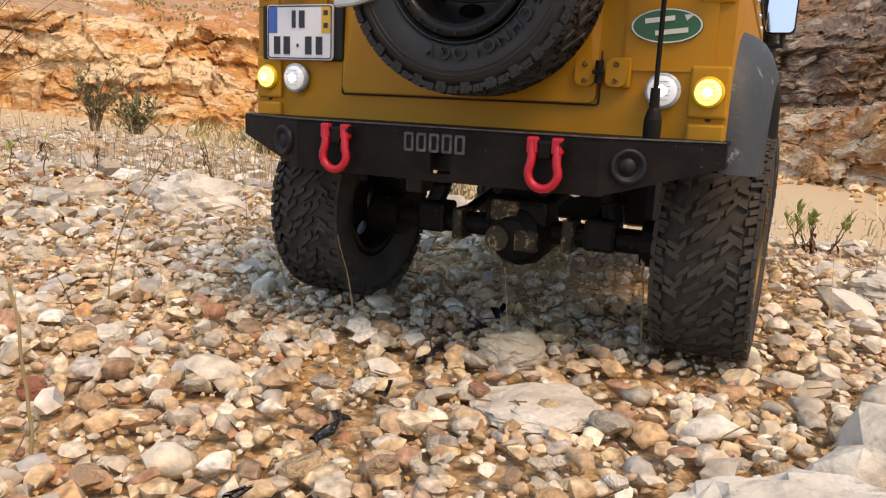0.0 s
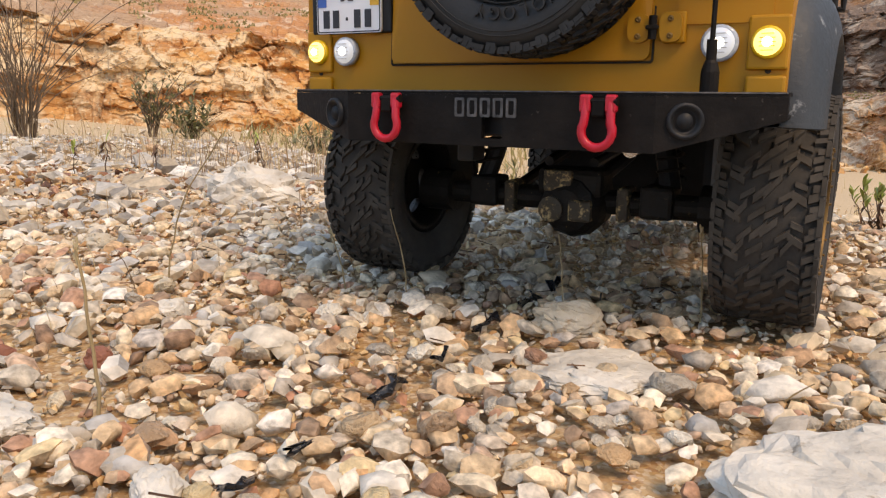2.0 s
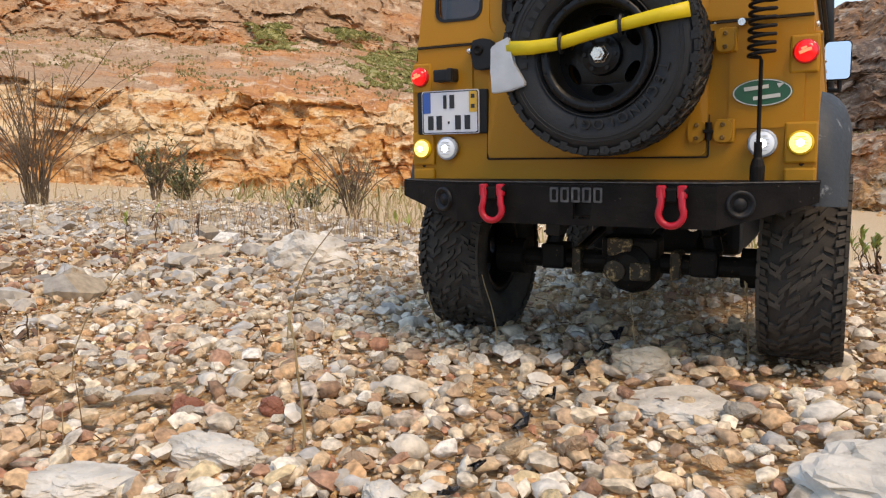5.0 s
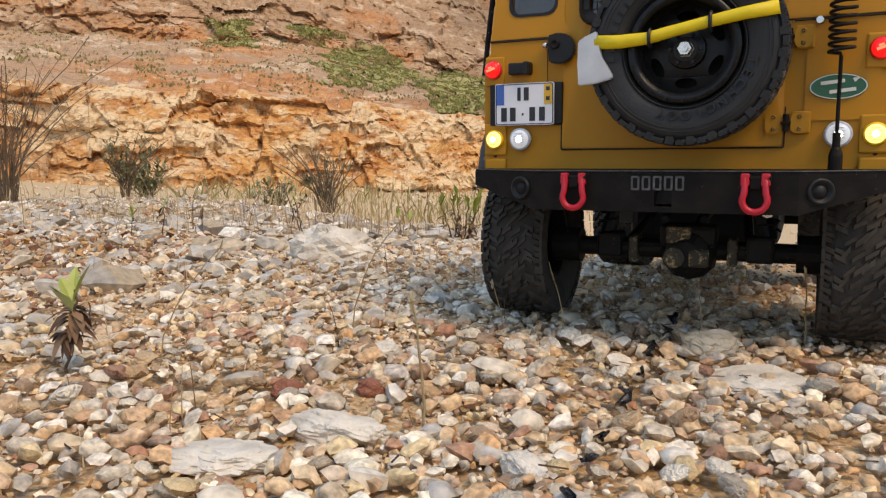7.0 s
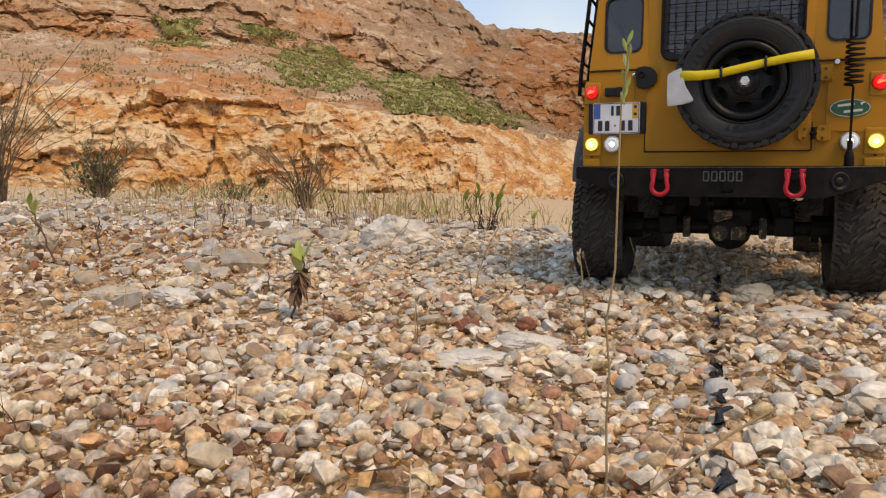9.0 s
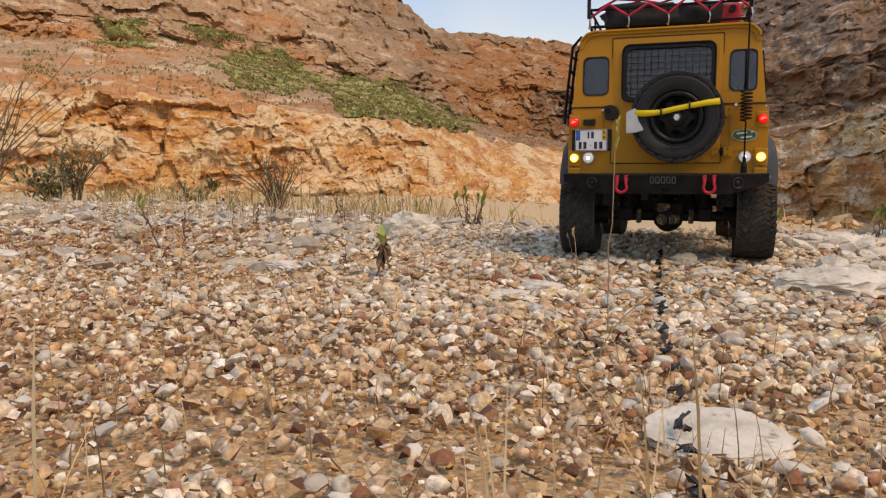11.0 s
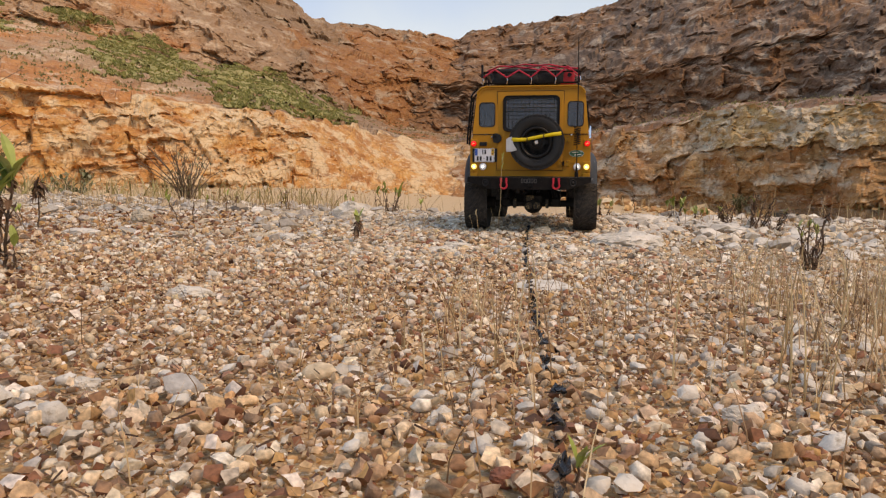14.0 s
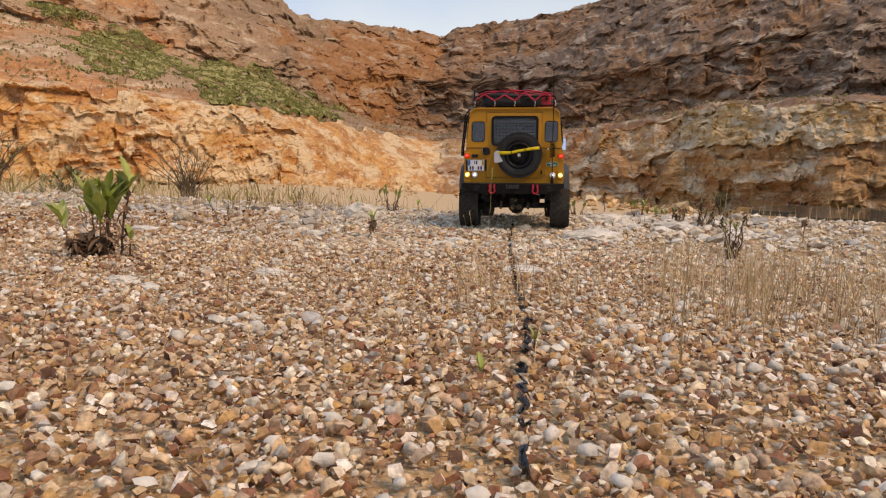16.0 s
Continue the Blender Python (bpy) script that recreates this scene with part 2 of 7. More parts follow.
M_CLIFF_L = rock_face("orange_quarry_rock", [(0.234, 0.083, 0.026), (0.495, 0.211, 0.065), (0.630, 0.320, 0.106), (0.675, 0.423, 0.180)], (0.720, 0.549, 0.342), (0.450, 0.234, 0.099), (0.144, 0.059, 0.023), 0.62, 0.4, 0.7)
M_CLIFF_LU = rock_face("weathered_orange_rock", [(0.151, 0.057, 0.019), (0.311, 0.122, 0.038), (0.386, 0.168, 0.054), (0.403, 0.239, 0.118)], (0.454, 0.336, 0.223), (0.277, 0.185, 0.109), (0.126, 0.059, 0.025), 0.4, 0.6)
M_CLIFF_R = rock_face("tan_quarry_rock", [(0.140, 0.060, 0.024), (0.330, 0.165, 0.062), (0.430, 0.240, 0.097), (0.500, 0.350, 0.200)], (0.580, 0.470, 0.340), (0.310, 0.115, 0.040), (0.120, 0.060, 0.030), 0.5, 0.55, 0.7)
# pale yellow rock, lightened so that the bench lip looks lit
M_CLIFF_LIP = rock_face("sunlit_lip_rock", [(0.177, 0.082, 0.031), (0.381, 0.224, 0.088), (0.476, 0.320, 0.143), (0.530, 0.422, 0.272)], (0.544, 0.476, 0.367), (0.340, 0.170, 0.061), (0.095, 0.048, 0.020), 0.62, 0.5, 0.7)
M_CLIFF_RU = rock_face("brown_quarry_rock", [(0.077, 0.034, 0.018), (0.181, 0.089, 0.043), (0.284, 0.138, 0.059), (0.284, 0.202, 0.132)], (0.430, 0.344, 0.258), (0.163, 0.109, 0.076), (0.060, 0.033, 0.019), 0.4, 0.5, 0.6)


def zone(m, colour, lo, hi):
    """Multiplies a rock's colour on one flank of the quarry, blending along an uneven border."""
    nt = m.node_tree
    p = nt.nodes["Principled BSDF"]
    old = p.inputs["Base Color"].links[0].from_socket
    tc, sep = nt.nodes.new("ShaderNodeTexCoord"), nt.nodes.new("ShaderNodeSeparateXYZ")
    nt.links.new(tc.outputs["Object"], sep.inputs[0])
    div = nt.nodes.new("ShaderNodeMath")
    div.operation = "DIVIDE"
    nt.links.new(sep.outputs[0], div.inputs[0])
    nt.links.new(sep.outputs[1], div.inputs[1])
    n = nt.nodes.new("ShaderNodeTexNoise")
    n.inputs["Scale"].default_value, n.inputs["Detail"].default_value = 0.12, 8.0
    nt.links.new(tc.outputs["Object"], n.inputs["Vector"])
    add = nt.nodes.new("ShaderNodeMath")
    nt.links.new(div.outputs[0], add.inputs[0])
    nt.links.new(n.outputs["Fac"], add.inputs[1])
    r = nt.nodes.new("ShaderNodeMapRange")
    r.inputs["From Min"].default_value, r.inputs["From Max"].default_value = hi + 0.5, lo + 0.5
    r.inputs["To Max"].default_value = 0.85
    nt.links.new(add.outputs[0], r.inputs["Value"])
    mx = nt.nodes.new("ShaderNodeMix")
    mx.data_type, mx.blend_type = "RGBA", "MULTIPLY"
    mx.inputs[7].default_value = (*colour, 1)
    nt.links.new(r.outputs["Result"], mx.inputs[0])
    nt.links.new(old, mx.inputs[6])
    nt.links.new(mx.outputs[2], p.inputs["Base Color"])


zone(M_CLIFF_LU, (1.52, 1.52, 1.56), -0.56, -0.36)
M_GRASSY = mat("hill_grass", [(0.17, 0.185, 0.045), (0.27, 0.25, 0.075), (0.37, 0.32, 0.13), (0.23, 0.235, 0.065)], 2, 0.9, per="island")
M_TURF = mat("turf", [(0.17, 0.165, 0.045), (0.26, 0.235, 0.07), (0.35, 0.295, 0.115), (0.42, 0.30, 0.15)], 0.8, 0.95, 1.0, 6.0, spread=0.55, detail=12)
M_DRYWEED = mat("dry_weed", [(0.19, 0.17, 0.06), (0.32, 0.26, 0.11), (0.42, 0.33, 0.17)], 2, 0.9, per="island")
M_PAINT = worn(mat("mustard_paint", [(0.435, 0.180, 0.008), (0.485, 0.204, 0.010)], 25, 0.5, 0.08, 600, gloss=0.32), (0.37, 0.19, 0.03), 60, -0.03)
M_PAINT_EDGE = mat("mustard_paint_trim", [(0.42, 0.188, 0.011), (0.48, 0.215, 0.014)], 60, 0.5, 0.05, 600, gloss=0.3)
M_BLACK = worn(mat("black_metal", [(0.006, 0.005, 0.0045), (0.017, 0.0135, 0.0115)], 90, 0.5, 0.3, 500, gloss=0.11), (0.20, 0.18, 0.16), 300, -0.030)
M_BLACKP = mat("black_plastic", [(0.007, 0.007, 0.008), (0.014, 0.014, 0.015)], 120, 0.5, 0.1, 900, gloss=0.3)
M_SEAM = mat("dark_seam", [(0.02, 0.012, 0.006), (0.03, 0.02, 0.01)], 90, 0.9)
M_RUBBER = worn(mat("tyre_rubber", [(0.030, 0.027, 0.024), (0.066, 0.058, 0.050)], 70, 0.9, 0.3, 700, gloss=0.25), (0.11, 0.085, 0.06), 40, -0.01)
M_TREAD = worn(mat("dusty_tread", [(0.042, 0.036, 0.030), (0.085, 0.073, 0.061)], 120, 0.95, 0.3, 700, gloss=0.2), (0.13, 0.10, 0.07), 50, 0.02)
M_SPARE = mat("spare_rubber", [(0.012, 0.0118, 0.0115), (0.022, 0.0214, 0.0208)], 90, 0.5, 0.3, 700, gloss=0.34)
M_RIM = mat("black_rim", [(0.005, 0.005, 0.005), (0.010, 0.010, 0.010)], 90, 0.32, 0.08, 600, gloss=0.24)
M_BRASS = worn(mat("bronze_rim", [(0.16, 0.09, 0.03), (0.26, 0.15, 0.05)], 120, 0.55, 0.2, 600, metal=0.5), (0.05, 0.04, 0.03), 60, 0.05)
M_FLARE = worn(mat("grey_flare", [(0.020, 0.025, 0.029), (0.036, 0.043, 0.049)], 40, 0.6, 0.3, 500), (0.26, 0.27, 0.27), 95, -0.005)
M_RED = worn(mat("red_shackle", [(0.46, 0.006, 0.02), (0.56, 0.012, 0.03)], 90, 0.4, 0.1, 600), (0.22, 0.02, 0.02), 150, -0.02)
M_NET = mat("red_cord", [(0.42, 0.008, 0.03), (0.58, 0.02, 0.05)], 400, 0.7, 0.5, 1500)
M_CAN = mat("red_can", [(0.40, 0.01, 0.02), (0.52, 0.02, 0.03)], 90, 0.5, 0.1)
M_BAG = mat("black_canvas", [(0.008, 0.008, 0.009), (0.022, 0.022, 0.024)], 160, 0.85, 0.6, 900)
M_CHROME = mat("bright_steel", [(0.55, 0.54, 0.52), (0.72, 0.71, 0.69)], 200, 0.25, 0.1, 900, metal=1.0)
M_BLADE = worn(mat("axe_steel", [(0.44, 0.45, 0.46), (0.58, 0.59, 0.60)], 90, 0.42, 0.15, 500, metal=0.35), (0.30, 0.29, 0.28), 120, -0.03)
M_YELLOW = worn(mat("yellow_handle", [(0.66, 0.46, 0.008), (0.76, 0.56, 0.015)], 70, 0.5, 0.15, 500), (0.40, 0.26, 0.03), 160, -0.04)
M_AXLE = worn(mat("dirty_axle", [(0.006, 0.0055, 0.005), (0.014, 0.012, 0.010)], 90, 0.6, 0.4, 400, gloss=0.25), (0.24, 0.18, 0.09), 170, -0.005)
M_DIFF = worn(mat("worn_bronze", [(0.025, 0.02, 0.013), (0.06, 0.045, 0.026)], 120, 0.6, 0.4, 500), (0.55, 0.40, 0.19), 260, 0.09)
M_WHITE = mat("plate_white", [(0.70, 0.71, 0.74), (0.78, 0.79, 0.81)], 50, 0.35)
M_BLUE = mat("plate_blue", [(0.02, 0.10, 0.38), (0.03, 0.12, 0.44)], 50, 0.35)
M_PYEL = mat("plate_yellow", [(0.66, 0.36, 0.03), (0.74, 0.42, 0.05)], 50, 0.35)
M_INK = mat("plate_ink", [(0.012, 0.012, 0.016), (0.02, 0.02, 0.026)], 50, 0.4)
M_GREEN = mat("badge_green", [(0.008, 0.10, 0.045), (0.012, 0.13, 0.06)], 50, 0.35)
M_CREAM = mat("badge_cream", [(0.62, 0.62, 0.55), (0.70, 0.70, 0.62)], 50, 0.4)
M_SCRATCH = mat("engraved_grey", [(0.02, 0.02, 0.02), (0.15, 0.14, 0.135)], 300, 0.7)
M_FOIL = worn(mat("black_film", [(0.006, 0.006, 0.007), (0.014, 0.014, 0.016)], 120, 0.28, 0.9, 380), (0.10, 0.08, 0.06), 120, -0.02)
M_BROWNSTRAW = mat("brown_straw", [(0.18, 0.105, 0.055), (0.40, 0.26, 0.135), (0.32, 0.19, 0.10), (0.54, 0.38, 0.21), (0.46, 0.30, 0.16), (0.64, 0.50, 0.31)], 40, 0.85, per="island")
M_STRAW = mat("dry_straw", [(0.34, 0.24, 0.12), (0.50, 0.38, 0.21), (0.56, 0.46, 0.29)], 40, 0.8, per="island")
M_TWIG = mat("dry_twig", [(0.10, 0.065, 0.04), (0.20, 0.14, 0.09)], 80, 0.9, 0.6, 400)
M_STEM = mat("brown_stem", [(0.07, 0.04, 0.025), (0.15, 0.09, 0.05)], 120, 0.85, 0.5, 500)
M_LEAF = mat("green_leaf", [(0.20, 0.25, 0.04), (0.30, 0.35, 0.075), (0.38, 0.40, 0.15)], 60, 0.5, 0.2, 300, per="island")
M_DEADLEAF = mat("withered_leaf", [(0.07, 0.035, 0.02), (0.15, 0.08, 0.045), (0.22, 0.13, 0.075)], 60, 0.9, 0.4, 300, per="island")
M_BUSHLEAF = mat("bush_leaf", [(0.10, 0.105, 0.04), (0.18, 0.18, 0.075), (0.27, 0.25, 0.13)], 60, 0.6, per="island")
M_LENS = lit("lit_white_lens", (0.70, 0.84, 1.0), 0.30, (0.34, 0.40, 0.50))
M_BULB = lit("lit_bulb", (0.92, 0.96, 1.0), 3.0)
M_ABULB = lit("lit_amber_bulb", (1.0, 0.93, 0.60), 4.0)
M_AMBER = lit("lit_amber_lens", (1.0, 0.82, 0.30), 1.0, (1, 0.75, 0.2))
M_TAIL = lit("lit_red_lens", (1.0, 0.10, 0.06), 2.4, (0.75, 0.01, 0.01))
M_AMBER_RING = mat("amber_plastic", [(0.70, 0.42, 0.02), (0.78, 0.50, 0.03)], 50, 0.2)
M_REDP = mat("red_plastic", [(0.50, 0.01, 0.012), (0.62, 0.015, 0.02)], 50, 0.15, coat=0.4)
M_CLEARP = mat("clear_plastic", [(0.26, 0.30, 0.36), (0.50, 0.54, 0.60)], 420, 0.15, 0.4, 900, coat=0.4)
M_TAILGLOW = lit("lit_red_cover", (1.0, 0.015, 0.02), 0.55, (0.6, 0.01, 0.012))
M_MIRROR = mat("mirror_glass", [(0.85, 0.86, 0.88), (0.88, 0.89, 0.9)], 5, 0.06, metal=1.0, rough_var=0.03)
M_WATER = mat("pond_water", [(0.05, 0.05, 0.045), (0.08, 0.075, 0.06)], 0.6, 0.08, 0.06, 9.0, rough_var=0.03)
M_GLASS = bpy.data.materials.new("tinted_glass")
M_GLASS.use_nodes = True
_g = M_GLASS.node_tree
_gl, _tr, _mx = _g.nodes.new("ShaderNodeBsdfGlossy"), _g.nodes.new("ShaderNodeBsdfTransparent"), _g.nodes.new("ShaderNodeMixShader")
_gl.inputs["Roughness"].default_value, _tr.inputs["Color"].default_value, _mx.inputs["Fac"].default_value = 0.08, (0.50, 0.45, 0.41, 1), 0.09
_g.links.new(_tr.outputs[0], _mx.inputs[1])
_g.links.new(_gl.outputs[0], _mx.inputs[2])
_g.links.new(_mx.outputs[0], _g.nodes["Material Output"].inputs["Surface"])


# ---- building helpers ----
def part(name, bm, material, parent=None, label="", smooth=False):
    me = bpy.data.meshes.new(name)
    bmesh.ops.recalc_face_normals(bm, faces=bm.faces)
    bm.to_mesh(me)
    bm.free()
    me.materials.append(material)
    if smooth:
        me.shade_smooth()
    ob = new(name, me)
    ob.parent = parent
    if label:
        tagged(ob, label)
    return ob


def thing(name, place, label, category, group="", kind=""):
    ob = new(name)
    ob.location = place
    ob.empty_display_size = 0.01
    return tagged(ob, label, category, group, kind)


def under(ob, parent):
    """Hangs a mesh that was built in world metres under a thing that stands elsewhere."""
    ob.parent = parent
    ob.matrix_parent_inverse = Matrix.Translation(-parent.location)
    return ob


def mesh_np(name, verts, tris, material, smooth=False, crease=0):
    verts, tris = np.asarray(verts, np.float32), np.asarray(tris, np.int32)
    me = bpy.data.meshes.new(name)
    me.vertices.add(len(verts))
    me.vertices.foreach_set("co", verts.ravel())
    k = tris.shape[1]
    me.loops.add(tris.size)
    me.loops.foreach_set("vertex_index", tris.ravel())
    me.polygons.add(len(tris))
    me.polygons.foreach_set("loop_start", np.arange(0, tris.size, k, dtype=np.int32))
    me.polygons.foreach_set("use_smooth", np.full(len(tris), smooth))
    me.update(calc_edges=True)
    if crease:
        me.set_sharp_from_angle(angle=radians(crease))
    me.materials.append(material)
    return me


def box(bm, c, s, bevel=0.0, turn=None, seg=2):
    made = bmesh.ops.create_cube(bm, size=1.0)["verts"]
    bmesh.ops.scale(bm, vec=s, verts=made)
    if turn:
        bmesh.ops.rotate(bm, cent=(0, 0, 0), matrix=Euler([radians(a) for a in turn]).to_matrix(), verts=made)
    bmesh.ops.translate(bm, vec=c, verts=made)
    if bevel:
        edges = list({e for v in made for e in v.link_edges})
        bmesh.ops.bevel(bm, geom=edges, offset=bevel, segments=seg, affect="EDGES", profile=0.5)


def rod(bm, a, b, r, seg=10, r2=None):
    a, b = Vector(a), Vector(b)
    m = Matrix.Translation((a + b) / 2) @ (b - a).to_track_quat("Z", "Y").to_matrix().to_4x4()
    bmesh.ops.create_cone(bm, cap_ends=True, segments=seg, radius1=r, radius2=r if r2 is None else r2, depth=(b - a).length, matrix=m)


def tube(bm, pts, r, seg=8, taper=1.0, closed=False):
    pts = [Vector(p) for p in pts]
    n = len(pts)
    rings = []
    side = None
    for i, p in enumerate(pts):
        a = pts[i - 1] if (i or closed) else p
        b = pts[(i + 1) % n] if (i < n - 1 or closed) else p
        d = (b - a).normalized()
        if side is None or abs(side.dot(d)) > 0.95:
            side = d.orthogonal().normalized()
        side = (side - d * side.dot(d)).normalized()
        up = d.cross(side)
        rad = r * (1 + (taper - 1) * i / max(1, n - 1))
        rings.append([bm.verts.new(p + (side * math.cos(k * math.tau / seg) + up * math.sin(k * math.tau / seg)) * rad) for k in range(seg)])
    for i in range(n if closed else n - 1):
        for k in range(seg):
            bm.faces.new((rings[i][k], rings[i][(k + 1) % seg], rings[(i + 1) % n][(k + 1) % seg], rings[(i + 1) % n][k]))
    if not closed:
        bm.faces.new(rings[0])
        bm.faces.new(rings[-1])


def revolve(bm, profile, m, seg=32, closed=False):
    """profile: (radius, along) pairs turned round the z axis of m."""
    rings = []
    for r, h in profile:
        if r < 1e-6:
            rings.append([bm.verts.new(m @ Vector((0, 0, h)))])
        else:
            rings.append([bm.verts.new(m @ Vector((r * math.cos(k * math.tau / seg), r * math.sin(k * math.tau / seg), h))) for k in range(seg)])
    pairs = list(zip(rings, rings[1:])) + ([(rings[-1], rings[0])] if closed else [])
    for a, b in pairs:
        for k in range(seg):
            f = [a[k % len(a)], a[(k + 1) % len(a)], b[(k + 1) % len(b)], b[k % len(b)]]
            f = list(dict.fromkeys(f))
            if len(f) > 2:
                bm.faces.new(f)


def rounded(x0, z0, x1, z1, r, n=4):
    """The outline of a rectangle with rounded corners."""
    out = []
    for cx, cz, a0 in ((x1 - r, z1 - r, 0), (x0 + r, z1 - r, 90), (x0 + r, z0 + r, 180), (x1 - r, z0 + r, 270)):
        out += [(cx + r * math.cos(radians(a0 + 90 * k / n)), cz + r * math.sin(radians(a0 + 90 * k / n))) for k in range(n + 1)]
    return out


def panel(bm, outline, holes, to_world, thick):
    """A sheet with openings: loops in its own plane, laid into the world by to_world, given the thickness vector."""
    edges = []
    for loop in (outline, *holes):
        vs = [bm.verts.new(to_world(u, v)) for u, v in loop]
        edges += [bm.edges.new((vs[i], vs[(i + 1) % len(vs)])) for i in range(len(vs))]
    faces = [f for f in bmesh.ops.triangle_fill(bm, use_beauty=True, use_dissolve=False, edges=edges)["geom"] if isinstance(f, bmesh.types.BMFace)]
    ex = bmesh.ops.extrude_face_region(bm, geom=faces, use_keep_orig=True)
    bmesh.ops.translate(bm, vec=thick, verts=[v for v in ex["geom"] if isinstance(v, bmesh.types.BMVert)])


def frame_ring(bm, outer, inner, to_world, thick):
    """A raised frame between two outlines that have as many points."""
    n = len(outer)
    t = Vector(thick)
    vo, vi = [Vector(to_world(*p)) for p in outer], [Vector(to_world(*p)) for p in inner]
    a, b = [bm.verts.new(v) for v in vo], [bm.verts.new(v) for v in vi]
    c, d = [bm.verts.new(v + t) for v in vo], [bm.verts.new(v + t) for v in vi]
    for i in range(n):
        j = (i + 1) % n
        for q in ((a[i], a[j], c[j], c[i]), (c[i], c[j], d[j], d[i]), (d[i], d[j], b[j], b[i]), (b[i], b[j], a[j], a[i])):
            bm.faces.new(q)


def prism(bm, outline, to_world, thick):
    a = [bm.verts.new(to_world(u, v)) for u, v in outline]
    b = [bm.verts.new(Vector(to_world(u, v)) + Vector(thick)) for u, v in outline]
    bm.faces.new(a)
    bm.faces.new(b)
    for i in range(len(a)):
        j = (i + 1) % len(a)
        bm.faces.new((a[i], a[j], b[j], b[i]))


def B():
    return bmesh.new()


def smoothstep(a, b, x):
    t = np.clip((x - a) / (b - a), 0, 1)
    return t * t * (3 - 2 * t)


# ---- ground and quarry ----
EYE = Vector((0.03, -1.2, 0.17))
AZ = [-100, -60, -53, -47, -40, -35, -28, -21, -17, -13, -9, -5, 0, 4, 8, 12, 20, 40, 70]
FOOT = [-1.5, -1.8, -2.4, -2.8, -3.2, -3.5, -3.7, -3.9, -4.1, -4.4, -4.8, -4.9, -4.8, -5.2, -5.6, -5.8, -5.6, -5.0, -4.0]
BENCH = [6, 5.1, 4.3, 3.7, 3.3, 2.8, 2.2, 1.4, 0.7, -0.2, -0.9, -0.9, -0.4, 0.2, 0.8, 1.7, 1.9, 2.2, 3]
BASE = [7.5, 7.3, 7.2, 7.2, 7.2, 6.9, 5.0, 4.0, 1.8, 0.6, -0.1, -0.2, -0.2, 0.05, 0.9, 1.8, 2.1, 2.6, 3.5]
LEDGE = [11, 10.4, 10, 9.7, 9.5, 9.1, 7.8, 5.6, 4.4, 4.1, 3.8, 3.7, 3.7, 4.2, 5.0, 5.8, 7, 9, 9]
FAR = [22, 22, 22, 22, 23, 24, 26, 28, 30, 33, 36, 36, 34, 31, 29, 27, 24, 22, 22]
LEAN_BACK = [2, 2, 2, 2, 2, 2, 2.2, 3, 5, 9, 11, 9, 5, 3, 2.4, 2.2, 2.2, 2, 2]
RIM_AZ = [-100, -60, -40, -28, -20.3, -18.6, -17.3, -16, -14.6, -12, -9.3, -8.0, -7.0, -4.5, -2, 0.8, 3.4, 8, 12, 20, 40, 70]
RIM = [16, 16, 15, 13, 9.9, 8.2, 7.9, 8.1, 8.0, 7.4, 7.0, 6.7, 7.2, 7.7, 7.9, 8.4, 9.2, 10.6, 11.6, 13.5, 15, 14]


def floor_height(az, r):
    foot = EYE.z + np.interp(az, AZ, FAR) * np.tan(np.radians(np.interp(az, AZ, FOOT)))
    return foot * smoothstep(0.5, 9.0, r)


def ground_height(x, y):
    """The gravel hump on which the car stands, and the quarry floor below it."""
    x, y = np.asarray(x, float), np.asarray(y, float)
    z = np.interp(y, [-4, -1.7, -1.1, -0.95, -0.8, -0.55, -0.4, -0.15, 0, 0.2, 0.6, 1.2, 2.5, 6], [0.12, 0.088, 0.05, 0.033, 0.021, 0.002, -0.005, -0.016, -0.015, -0.018, -0.042, -0.084, -0.175, -0.4])
    z = z - 0.035 * np.clip(x - 0.15, 0, 0.8) * smoothstep(0.6, -0.2, y)
    z = z + 0.05 * np.clip(-x - 0.15, 0, 0.4) * smoothstep(0.1, -0.4, y)
    crest = 0.62 + 0.85 * np.clip(-x - 0.3, 0, 6) - 0.3 * np.clip(x - 0.2, 0, 1)
    z = z - 0.16 * np.clip(y - crest, 0, 12)
    dx, dy = x - EYE.x, y - EYE.y
    r = np.hypot(dx, dy)
    low = floor_height(np.degrees(np.arctan2(dx, dy)), r)
    k = smoothstep(5.0, 12.0, r)
    return np.maximum(z, low) * (1 - k) + low * k


def gz(x, y):
    return float(ground_height(x, y))


# one sheet, fine near the car and coarse towards the horizon
rings = np.concatenate([np.linspace(0.001, 3.2, 110), np.geomspace(3.3, 60, 70), np.geomspace(66, 2500, 16)])
turns = np.linspace(0, 2 * np.pi, 281)[:-1]
RR, TT = np.meshgrid(rings, turns, indexing="ij")
gx, gy = 0.03 + RR * np.sin(TT), -0.55 + RR * np.cos(TT)
gzv = ground_height(gx, gy)
flat = np.array([noise.fractal(Vector((a * 9, b * 9, 0.3)), 0.9, 2.1, 4) for a, b in zip(gx.ravel(), gy.ravel())]).reshape(gx.shape)
big = np.array([noise.fractal(Vector((a * 0.8, b * 0.8, 7.3)), 0.9, 2.1, 4) for a, b in zip(gx.ravel(), gy.ravel())]).reshape(gx.shape)
gzv = gzv - 0.0022 + 0.0016 * flat * smoothstep(4, 2, RR) + big * 0.05 * smoothstep(2.5, 12, RR)
nr, nt_ = RR.shape
idx = np.arange(nr * nt_).reshape(nr, nt_)
quads = np.stack([idx[:-1, :], np.roll(idx, -1, 1)[:-1, :], np.roll(idx, -1, 1)[1:, :], idx[1:, :]], -1).reshape(-1, 4)
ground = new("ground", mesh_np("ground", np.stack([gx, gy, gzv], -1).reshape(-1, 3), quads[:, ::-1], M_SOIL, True))
